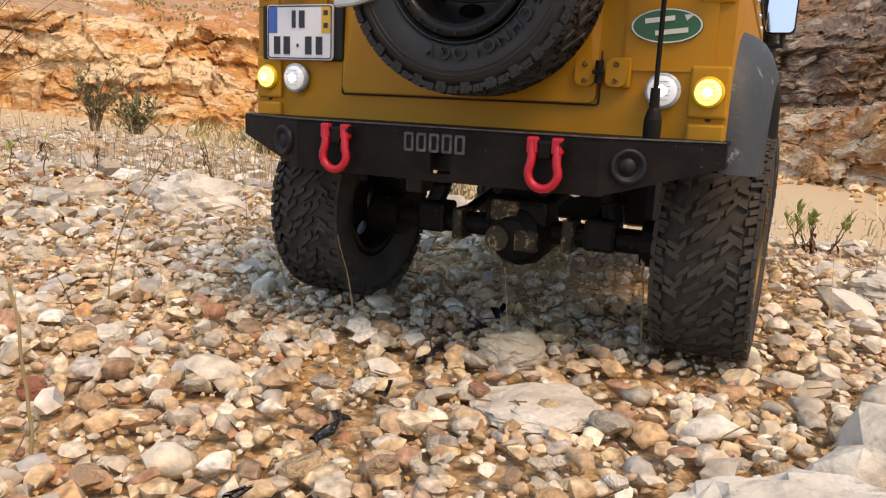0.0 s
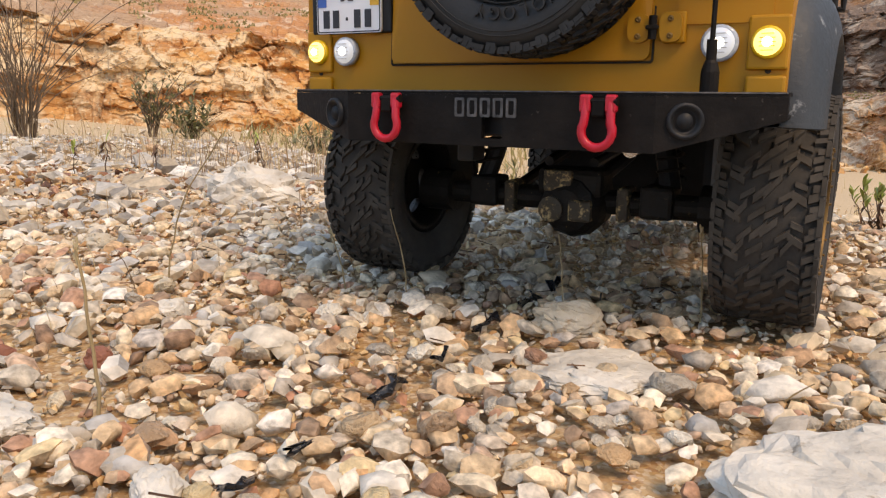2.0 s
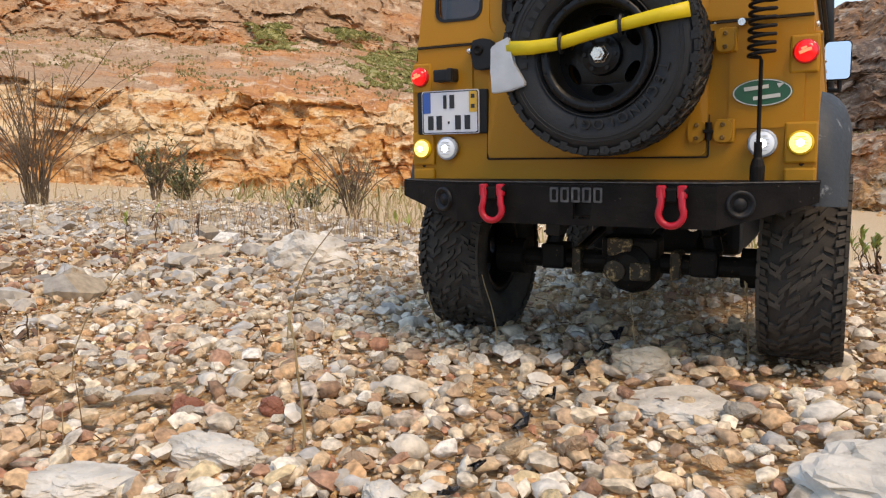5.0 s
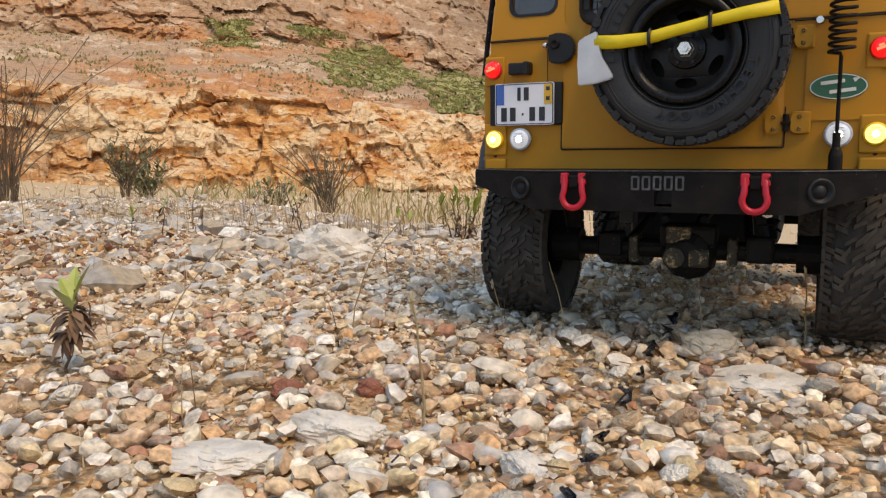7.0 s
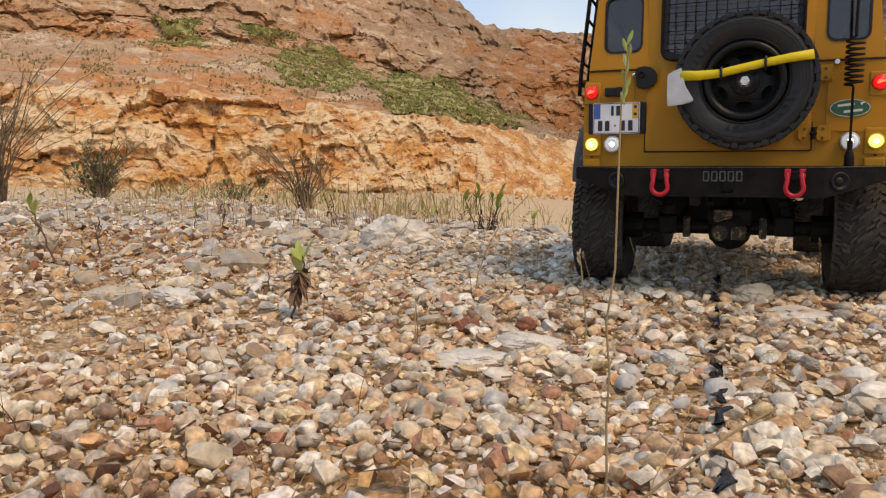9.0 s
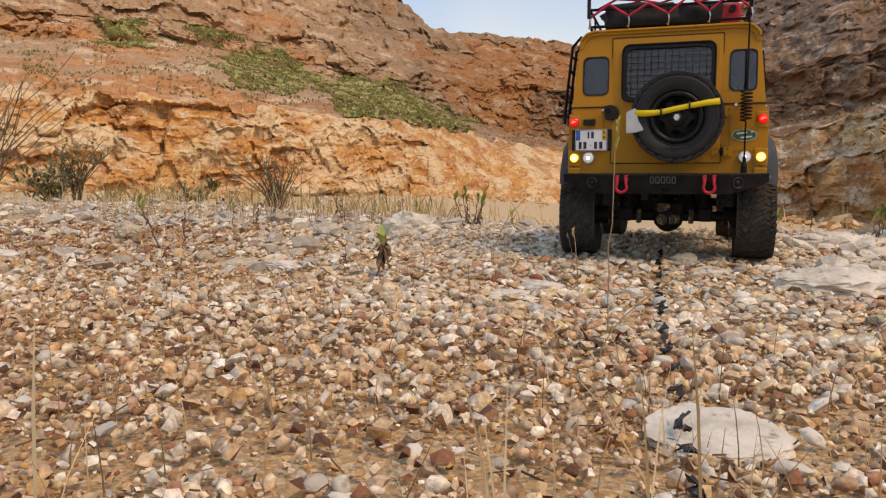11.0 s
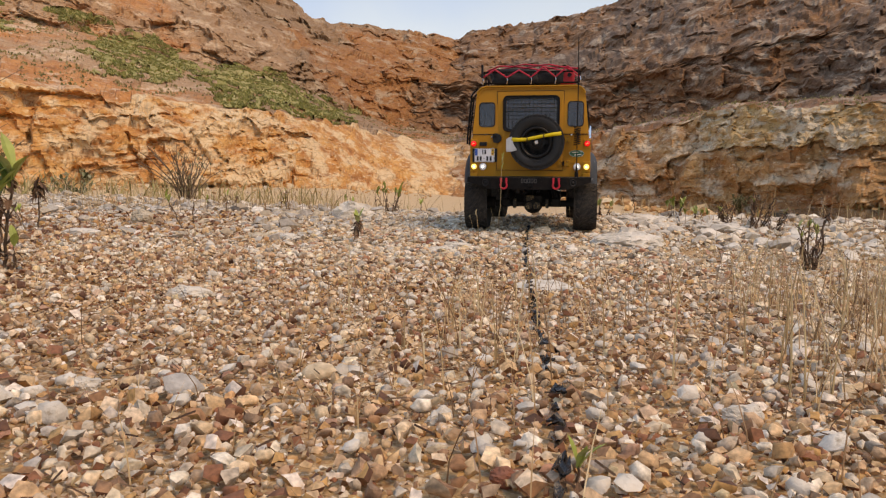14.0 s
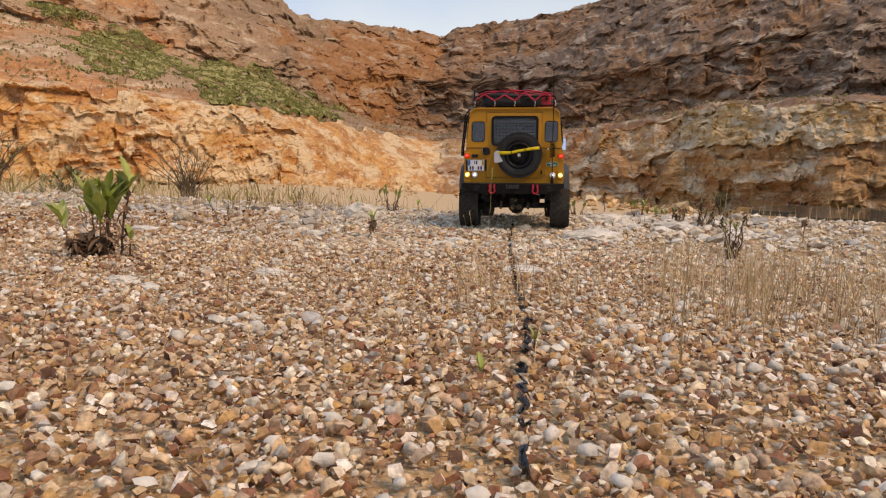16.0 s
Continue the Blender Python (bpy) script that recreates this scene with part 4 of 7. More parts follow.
# wheel flares: an angular hood over each wheel
for s in (-1, 1):
    for yc in (0.073, AXLE_F):
        bm = B()
        body = [(-0.0690, 0.0780), (-0.0675, 0.0940), (-0.0640, 0.1100), (-0.0575, 0.1205), (-0.0490, 0.1275), (-0.0370, 0.1320), (-0.0200, 0.1342), (0.0, 0.1345)]
        rim = [(-0.0545, 0.0770), (-0.0525, 0.0870), (-0.0485, 0.0945), (-0.0425, 0.1015), (-0.0330, 0.1105), (-0.0215, 0.1150), (-0.0110, 0.1162), (0.0, 0.1165)]
        body += [(-u, v) for u, v in body[-2::-1]]
        rim += [(-u, v) for u, v in rim[-2::-1]]
        xb, xo = 0.1035, 0.1180 if yc < 0.2 else 0.1175
        rings = []
        for f, bulge in ((0.0, 0.0), (0.22, 0.55), (0.45, 0.9), (0.68, 1.0), (0.88, 0.65), (1.0, 0.0)):
            ring = []
            for (u0, v0), (u1, v1) in zip(body, rim):
                u, v = u0 + (u1 - u0) * f, v0 + (v1 - v0) * f
                d = Vector((u, v - 0.085)).normalized() * 0.0052 * bulge
                ring.append(bm.verts.new((s * (xb + (xo - xb) * (f ** 0.75)), yc + u + d.x, v + d.y * (0.0 if v < 0.08 else 1.0))))
            rings.append(ring)
        rings.append([bm.verts.new((s * (xo - 0.0012), yc + u * 0.975, v - 0.0006)) for u, v in rim])
        rings.append([bm.verts.new((s * 0.0960, yc + u * 0.98, v)) for u, v in rim])
        for p0, p1 in zip(rings, rings[1:]):
            for i in range(len(body) - 1):
                bm.faces.new((p0[i], p0[i + 1], p1[i + 1], p1[i]))
        for i in (0, len(body) - 1):
            bm.faces.new([r[i] for r in rings])
        cp("wheel_flare", bm, M_FLARE, "scuffed grey plastic wheel flare", True).data.set_sharp_from_angle(angle=radians(55))
        bm = B()
        box(bm, (s * 0.077, yc, 0.128), (0.050, 0.120, 0.003))
        box(bm, (s * 0.082, yc + 0.0615, 0.105), (0.046, 0.003, 0.048))
        box(bm, (s * 0.062, yc, 0.105), (0.003, 0.120, 0.048))
        cp("wheel_well", bm, M_BLACKP)

# rear bumper
top = [(-0.1085, 0.000), (-0.0660, -0.0235), (0.0660, -0.0235), (0.1085, 0.000)]
bm = B()
outline = [(-0.1095, 0.0885), (0.1068, 0.0885), (0.1068, 0.0805), (0.0660, 0.0685), (-0.0660, 0.0685), (-0.1090, 0.0805)]


def bumper_y(u):
    return -0.0235 + max(0.0, abs(u) - 0.066) * 0.42


hole = rounded(-0.0015, 0.0715, 0.0075, 0.0800, 0.0006, 2)
us = [-0.1095, -0.0660, -0.0015, 0.0075, 0.0660, 0.1068]
lows = [0.0805, 0.0685, 0.0685, 0.0685, 0.0685, 0.0805]
for i in range(5):
    spans = [(lows[i], lows[i + 1], 0.0885, 0.0885)] if i != 2 else [(0.0685, 0.0685, 0.0715, 0.0715), (0.0805, 0.0805, 0.0885, 0.0885)]
    for l0, l1, t0, t1 in spans:
        q = [(us[i], l0), (us[i + 1], l1), (us[i + 1], t1), (us[i], t0)]
        fr = [bm.verts.new((u, bumper_y(u), v)) for u, v in q]
        bk = [bm.verts.new((u, bumper_y(u) + 0.003, v)) for u, v in q]
        bm.faces.new(fr)
        bm.faces.new(bk[::-1])
        for k in range(4):
            bm.faces.new((fr[k], fr[(k + 1) % 4], bk[(k + 1) % 4], bk[k]))
bmesh.ops.remove_doubles(bm, verts=bm.verts, dist=0.00001)
bumper = cp("bumper", bm, M_BLACK, "scratched black steel rear bumper")
bm = B()
plate_top = [(-0.1090, 0.0045), (-0.1090, bumper_y(-0.109)), (-0.0660, -0.0235), (0.0660, -0.0235), (0.1068, bumper_y(0.1068)), (0.1068, 0.0045)]
prism(bm, plate_top, lambda u, v: (u, v, 0.0886), (0, 0, 0.0014))
cp("bumper_top", bm, M_BLACK)
bm = B()
prism(bm, [(-0.1090, 0.0045), (-0.1090, bumper_y(-0.109) + 0.003), (-0.066, -0.0205), (0.066, -0.0205), (0.1068, bumper_y(0.1068) + 0.003), (0.1068, 0.0045)], lambda u, v: (u, v, 0.0810), (0, 0, 0.0012))
cp("bumper_web", bm, M_BLACK)
# bare edge along the top
bm = B()
tube(bm, [(-0.1085, bumper_y(-0.109) - 0.0003, 0.0898), (-0.066, -0.0238, 0.0898), (0.066, -0.0238, 0.0898), (0.1064, bumper_y(0.1068) - 0.0003, 0.0898)], 0.00035, 4)
cp("worn_edge", bm, M_SCRATCH, "scratched bare metal edge")
# round lamp recesses
for s in (-1, 1):
    bm = B()
    m = Matrix.Translation((s * 0.0755, bumper_y(0.0755) - 0.0002, 0.0800)) @ Euler((radians(90), 0, s * radians(22))).to_matrix().to_4x4()
    revolve(bm, [(0.0064, -0.001), (0.0064, 0.0012), (0.0052, 0.0016), (0.0046, 0.0002), (0.0030, -0.0006), (0.0026, 0.0008), (0.0, 0.0004)], m, 20)
    cp("lamp_recess", bm, M_BLACKP, smooth=True)
# engraved brand, drawn as plain blocks
for k in range(5):
    bm = B()
    x = -0.0135 + 0.0056 * k
    frame_ring(bm, rounded(x + 0.0001, 0.0798, x + 0.0044, 0.0872, 0.0007), rounded(x + 0.0011, 0.0808, x + 0.0034, 0.0862, 0.0005), lambda u, v: (u, -0.0235, v), (0, -0.0004, 0))
    cp("engraved_block", bm, M_SCRATCH)
# red shackles
for x in (-0.0430, 0.0470):
    lug = B()
    box(lug, (x, -0.0262, 0.0840), (0.0050, 0.0060, 0.0060), 0.0008)
    cp("recovery_eye", lug, M_BLACK)
    bm = B()
    pts = [(x - 0.0047, -0.0280, 0.0880), (x - 0.0047, -0.0285, 0.0815)]
    pts += [(x + 0.0057 * math.cos(radians(a)), -0.0290, 0.0760 + 0.0058 * math.sin(radians(a))) for a in range(150, 391, 20)]
    pts += [(x + 0.0047, -0.0285, 0.0815), (x + 0.0047, -0.0280, 0.0880)]
    tube(bm, pts, 0.0017, 8)
    sh = cp("shackle", bm, M_RED, "red steel bow shackle", True)
    bm = B()
    rod(bm, (x - 0.0062, -0.0282, 0.0866), (x + 0.0066, -0.0282, 0.0866), 0.0011, 8)
    rod(bm, (x + 0.0058, -0.0282, 0.0866), (x + 0.0070, -0.0282, 0.0866), 0.0017, 8)
    cp("pin", bm, M_BLACK, parent=sh)
    for dx in (-0.0047, 0.0047):
        bm = B()
        box(bm, (x + dx, -0.0280, 0.0858), (0.0042, 0.0034, 0.0062), 0.0008)
        cp("shackle_ear", bm, M_RED, parent=sh)

# rear lamps
for s in (-1, 1):
    for x, z, r, mlens, mring, name in ((0.0980, 0.1070, 0.0050, M_AMBER, M_AMBER_RING, "amber_lamp"), (0.0820, 0.1070, 0.0058, M_LENS, M_CLEARP, "reversing_lamp"), (0.0985, 0.1470, 0.0048, M_TAIL, M_REDP, "tail_lamp")):
        m = Matrix.Translation((s * x, -0.0018, z)) @ Euler((radians(90), 0, 0)).to_matrix().to_4x4()
        bm = B()
        revolve(bm, [(r * 1.12, -0.001), (r * 1.12, 0.0016), (r * 1.0, 0.0022), (r * 0.8, 0.0022), (r * 0.8, -0.001)], m, 22, True)
        lamp = cp(name, bm, mring, smooth=True)
        bm = B()
        k = 0.92 if mlens != M_TAIL else 0.62
        if mlens == M_TAIL:
            revolve(bm, [(r * 0.98, 0.0018), (r * 0.9, 0.0036), (r * 0.6, 0.0046), (0, 0.0050)], m, 22)
            cp("lens", bm, M_TAILGLOW, parent=lamp, smooth=True)
            bm = B()
            box(bm, (s * x, -0.0071, z), (r * 1.1, 0.0006, r * 0.28), 0.0002, (0, -20, 0))
            box(bm, (s * x - 0.0006, -0.0070, z + 0.0012), (r * 0.5, 0.0006, r * 0.22), 0.0002, (0, -20, 0))
            cp("filament", bm, M_TAIL, parent=lamp)
        else:
            revolve(bm, [(r * k, 0.0012), (r * k, 0.0024), (r * 0.7, 0.0036), (0, 0.0042)], m, 22)
            cp("lens", bm, mlens, parent=lamp, smooth=True)
            bm = B()
            revolve(bm, [(r * 0.36, 0.0038), (r * 0.3, 0.0044), (0, 0.0048)], m, 16)
            cp("bulb", bm, M_ABULB if mlens == M_AMBER else M_BULB, parent=lamp, smooth=True)
            bm = B()
            for j in (-2, -1, 0, 1, 2):
                w = r * 0.9 * math.sqrt(max(0.1, 1 - (j / 3) ** 2))
                box(bm, (s * x, -0.0058, z + j * r * 0.28), (w * 1.2, 0.0006, r * 0.05))
            cp("lens_rib", bm, mring, parent=lamp)
# plate lamp
bm = B()
box(bm, (-0.0815, -0.0035, 0.1468), (0.0130, 0.0070, 0.0066), 0.0009)
box(bm, (-0.0768, -0.0048, 0.1468), (0.0030, 0.0090, 0.0072), 0.0006)
cp("plate_lamp", bm, M_BLACKP)
# number plate in its holder; the number is drawn as plain bars
bm = B()
box(bm, (-0.0790, -0.0012, 0.1268), (0.0440, 0.0030, 0.0240), 0.0010)
holder = cp("plate_holder", bm, M_BLACKP)
bm = B()
prism(bm, rounded(-0.0970, 0.1150, -0.0615, 0.1388, 0.0014), lambda u, v: (u, -0.0028, v), (0, -0.0012, 0))
plate = cp("number_plate", bm, M_WHITE, "white number plate with a blue and a yellow end")
bm = B()
frame_ring(bm, rounded(-0.0966, 0.1154, -0.0619, 0.1384, 0.0012), rounded(-0.0961, 0.1159, -0.0624, 0.1379, 0.0010), lambda u, v: (u, -0.0040, v), (0, -0.0002, 0))
cp("plate_border", bm, M_INK, parent=plate)
bm = B()
box(bm, (-0.0937, -0.0041, 0.1322), (0.0046, 0.0004, 0.0112))
cp("blue_band", bm, M_BLUE, parent=plate)
bm = B()
box(bm, (-0.0649, -0.0041, 0.1322), (0.0046, 0.0004, 0.0112))
cp("yellow_band", bm, M_PYEL, parent=plate)
for u, v, w, h in [(-0.0822, 0.1326, 0.0024, 0.0074), (-0.0778, 0.1326, 0.0036, 0.0074), (-0.0914, 0.1212, 0.0042, 0.0078), (-0.0860, 0.1212, 0.0042, 0.0078), (-0.0800, 0.1212, 0.0012, 0.0014), (-0.0742, 0.1212, 0.0042, 0.0078),
                   (-0.0684, 0.1212, 0.0042, 0.0078), (-0.0649, 0.1352, 0.0028, 0.0022), (-0.0649, 0.1298, 0.0028, 0.0022)]:
    bm = B()
    box(bm, (u, -0.0042, v), (w * 0.8, 0.0004, h))
    cp("plate_bar", bm, M_INK, parent=plate)
# door latch
bm = B()
prism(bm, [(-0.0650, 0.1640), (-0.0590, 0.1652), (-0.0535, 0.1640), (-0.0500, 0.1605), (-0.0490, 0.1562), (-0.0502, 0.1520), (-0.0540, 0.1488), (-0.0590, 0.1482), (-0.0640, 0.1492), (-0.0648, 0.1560)], lambda u, v: (u, -0.0024, v), (0, -0.0034, 0))
bmesh.ops.bevel(bm, geom=list(bm.edges), offset=0.0008, segments=2, affect="EDGES")
latch = cp("door_latch", bm, M_BLACKP)
bm = B()
revolve(bm, [(0.0028, 0.0), (0.0028, 0.0010), (0.0020, 0.0014), (0.0008, 0.0008), (0, 0.0008)], Matrix.Translation((-0.0605, -0.0058, 0.1590)) @ Euler((radians(90), 0, 0)).to_matrix().to_4x4(), 14)
cp("latch_button", bm, M_BLACK, parent=latch)
bm = B()
bmesh.ops.create_uvsphere(bm, u_segments=10, v_segments=6, radius=0.0018, matrix=Matrix.Translation((-0.0668, -0.0035, 0.1590)))
cp("latch_pin", bm, M_CHROME, smooth=True, parent=latch)
# hinges with four screws each
for z in (0.1130, 0.1545):
    bm = B()
    for dx in (-0.0056, 0.0062):
        prism(bm, rounded(0.0585 + dx - 0.0040, z - 0.0052, 0.0585 + dx + 0.0040, z + 0.0052, 0.0030), lambda u, v: (u, -0.0022, v), (0, -0.0020, 0))
    hinge = cp("hinge", bm, M_PAINT_EDGE)
    bm = B()
    box(bm, (0.0655, -0.0014, z), (0.0085, 0.0022, 0.0112), 0.0008)
    cp("hinge_plate", bm, M_PAINT_EDGE, parent=hinge)
    bm = B()
    rod(bm, (0.0585, -0.0050, z - 0.0042), (0.0585, -0.0050, z + 0.0042), 0.0015, 10)
    box(bm, (0.0585, -0.0058, z), (0.0046, 0.0020, 0.0016), 0.0004)
    cp("hinge_pin", bm, M_BLACK, parent=hinge)
    for dx in (-0.0056, 0.0062):
        for dz in (-0.0030, 0.0030):
            bm = B()
            revolve(bm, [(0.0011, 0.0), (0.0011, 0.0006), (0.0006, 0.0009), (0.0, 0.0005)], Matrix.Translation((0.0585 + dx, -0.0042, z + dz)) @ Euler((radians(90), 0, 0)).to_matrix().to_4x4(), 10)
            cp("screw", bm, M_BRASS, parent=hinge)
# oval badge, its lettering drawn as plain bars
oval = [(0.0810 + 0.0128 * math.cos(k * math.tau / 36), 0.1300 + 0.0062 * math.sin(k * math.tau / 36)) for k in range(36)]
bm = B()
prism(bm, oval, lambda u, v: (u, -0.0010, v), (0, -0.0008, 0))
badge = cp("badge", bm, M_GREEN, "green oval badge with a cream rim")
bm = B()
frame_ring(bm, [(0.081 + (u - 0.081) * 0.98, 0.13 + (v - 0.13) * 0.97) for u, v in oval], [(0.081 + (u - 0.081) * 0.94, 0.13 + (v - 0.13) * 0.90) for u, v in oval], lambda u, v: (u, -0.0018, v), (0, -0.0003, 0))
cp("badge_rim", bm, M_CREAM, parent=badge)
for u, v, w in ((0.0785, 0.1322, 0.0105), (0.0830, 0.1280, 0.0115)):
    bm = B()
    box(bm, (u, -0.0020, v), (w, 0.0004, 0.0017), 0.0, (0, -6, 0))
    cp("badge_bar", bm, M_CREAM, parent=badge)
bm = B()
prism(bm, [(0.0870, 0.1338), (0.0905, 0.1340), (0.0880, 0.1318)], lambda u, v: (u, -0.0018, v), (0, -0.0003, 0))
cp("badge_wedge", bm, M_CREAM, parent=badge)
# radio aerial: base, rod, coil, whip
bm = B()
ax, ay = 0.0812, -0.0120
revolve(bm, [(0.0032, 0.0), (0.0032, 0.0070), (0.0024, 0.0100), (0.0018, 0.0110), (0.0018, 0.0180), (0.0, 0.0180)], Matrix.Translation((ax, ay, 0.0898)), 14)
base = cp("aerial_base", bm, M_BLACK, "knurled black aerial base")
bm = B()
rod(bm, (ax, ay, 0.107), (ax, ay, 0.1435), 0.0009, 8)
tube(bm, [(ax, ay, 0.1430), (ax - 0.0005, ay, 0.1448), (ax - 0.0052, ay, 0.1455)], 0.0009, 8)
cp("aerial_rod", bm, M_BLACK)
bm = B()
coil = [(ax + 0.0054 * math.cos(a), ay + 0.0054 * math.sin(a), 0.1455 + 0.0290 * a / (math.tau * 8)) for a in np.linspace(math.pi, math.pi + math.tau * 8, 150)]
z0 = coil[0][2]
tube(bm, [(x, y, z - z0 + 0.1455) for x, y, z in coil], 0.00085, 7)
cp("aerial_coil", bm, M_BLACK, "black coil spring of the aerial", True)
bm = B()
tube(bm, [(ax - 0.0054, ay, 0.1745), (ax, ay, 0.1775), (ax, ay, 0.24), (ax - 0.001, ay + 0.002, 0.325)], 0.0012, 8, 0.6)
cp("aerial_whip", bm, M_BLACK)
bm = B()
rod(bm, (0.0715, -0.0005, 0.1620), (0.0715, -0.0040, 0.1620), 0.0017, 10)
cp("aerial_clip", bm, M_CHROME)

# mirrors on the wings, and the snorkel
NOSE_DOWN[0] = 0.0
MX = 0.1047
for s in (-1, 1):
    bm = B()
    prism(bm, rounded(s * MX - 0.0096, 0.1512, s * MX + 0.0096, 0.1812, 0.0036), lambda u, v: (u, 0.2870, v), (0, 0.006, 0))
    mirror = cp("door_mirror", bm, M_BLACKP)
    bm = B()
    prism(bm, rounded(s * MX - 0.0089, 0.1519, s * MX + 0.0089, 0.1805, 0.0032), lambda u, v: (u, 0.2790 + (v - 0.1512) * 0.27, v), (0, 0.0008, 0))
    cp("mirror_glass", bm, M_MIRROR, parent=mirror)
    bm = B()
    tube(bm, [(s * 0.088, 0.288, 0.1440), (s * 0.098, 0.289, 0.1440), (s * (MX + 0.002), 0.290, 0.1440), (s * (MX + 0.002), 0.290, 0.152)], 0.0022, 8)
    cp("mirror_arm", bm, M_BLACKP, parent=mirror)
bm = B()
tube(bm, [(0.0985, 0.318, 0.116), (0.0980, 0.314, 0.135), (0.0972, 0.309, 0.155), (0.0958, 0.303, 0.195), (0.0940, 0.297, 0.236)], 0.0052, 12)
cp("snorkel", bm, M_BLACKP, "black snorkel beside the windscreen", True)
# ladder on the other flank
NOSE_DOWN[0] = 0.10
for y0 in (0.018, 0.048):
    bm = B()
    tube(bm, [(-0.1125, y0, 0.1460), (-0.1120, y0 + 0.004, 0.1650), (-0.1055, y0 + 0.010, 0.2330), (-0.0960, y0 + 0.014, 0.2450)], 0.0017, 8)
    cp("ladder_rail", bm, M_BLACK)
for k in range(5):
    z = 0.156 + 0.017 * k
    bm = B()
    x = -0.1124 + (z - 0.165) * 0.1
    rod(bm, (x, 0.021 + k * 0.002, z), (x, 0.052 + k * 0.002, z), 0.0012, 8)
    cp("ladder_rung", bm, M_BLACK)


NOSE_DOWN[0] = 0.0


# wheels
def tyre_profile(w, r):
    h = w / 2
    return [(r * 0.53, -h * 0.66), (r * 0.62, -h * 0.92), (r * 0.76, -h), (r * 0.84, -h), (r * 0.915, -h * 0.92), (r * 0.950, -h * 0.62), (r * 0.952, h * 0.62), (r * 0.915, h * 0.92), (r * 0.84, h), (r * 0.76, h), (r * 0.62, h * 0.92), (r * 0.53, h * 0.66)]


def lugs(bm, m, w, r, n=40, bar=1.02, deep=(0.90, 0.865)):
    """Interlocking tread blocks: two rows of slanted centre blocks, then split shoulder bars slanted the other way."""
    h = w / 2
    step = math.tau / n
    even = ((-0.06, 0.24, 0.00, -0.85, 0.52, 0.982), (0.22, 0.48, 0.28, -0.55, 0.40, 0.978), (0.44, 0.72, -0.14, 0.42, 0.46, 0.981), (0.74, 1.0, 0.06, -0.26, 0.46, 0.974), (0.78, 1.0, 0.56, -0.22, 0.42, 0.980))
    odd = ((0.00, 0.30, 0.10, -0.50, 0.44, 0.979), (0.34, 0.56, -0.18, -0.80, 0.50, 0.982), (0.48, 0.70, 0.36, 0.25, 0.38, 0.977), (0.72, 1.0, 0.12, -0.32, 0.44, 0.980), (0.80, 1.0, 0.60, -0.18, 0.42, 0.973))
    rt = random.Random(5)
    for k in range(n):
        for side in (-1, 1):
            a0 = (k + (0.0 if side < 0 else 0.5)) * step
            blocks = [(z0 * h, z1 * h, sh, sl, wd, tp) for z0, z1, sh, sl, wd, tp in (odd if k % 2 else even)]
            for j, (z0, z1, shift, slant, wid, top) in enumerate(blocks):
                turn = side if j < 3 else 1
                half, st, b0 = wid * step / 2 * rt.uniform(0.8, 1.18), slant * step * turn * rt.uniform(0.8, 1.2), a0 + (shift + rt.uniform(-0.09, 0.09)) * step
                ring = []
                for rr, sq in ((r * 0.940, 1.0), (r * top, 0.78)):
                    for a, z in ((b0 - half * sq, z0), (b0 + half * sq, z0), (b0 + half * sq + st, z1), (b0 - half * sq + st, z1)):
                        ra = rr - (r * 0.030 if z > 0.99 * h else 0)
                        ring.append(bm.verts.new(m @ Vector((ra * math.cos(a), ra * math.sin(a), side * z))))
                for q in ((0, 1, 2, 3), (4, 5, 6, 7), (0, 1, 5, 4), (1, 2, 6, 5), (2, 3, 7, 6), (3, 0, 4, 7)):
                    bm.faces.new([ring[i] for i in q])
            # shoulder bar down the sidewall
            b0 = a0 + 0.45 * step
            ring = []
            for z, sq in ((side * h * 0.93, 1.0), (side * h * bar, 0.9)):
                for ra, da in ((r * 0.965, -0.46), (r * 0.965, 0.42), (r * deep[(k + 1) % 2], 0.40), (r * deep[(k + 1) % 2], -0.42)):
                    ring.append(bm.verts.new(m @ Vector((ra * math.cos(b0 + da * sq * 1.0 * step), ra * math.sin(b0 + da * sq * 1.0 * step), z))))
            for q in ((0, 1, 2, 3), (4, 5, 6, 7), (0, 1, 5, 4), (1, 2, 6, 5), (2, 3, 7, 6), (3, 0, 4, 7)):
                bm.faces.new([ring[i] for i in q])


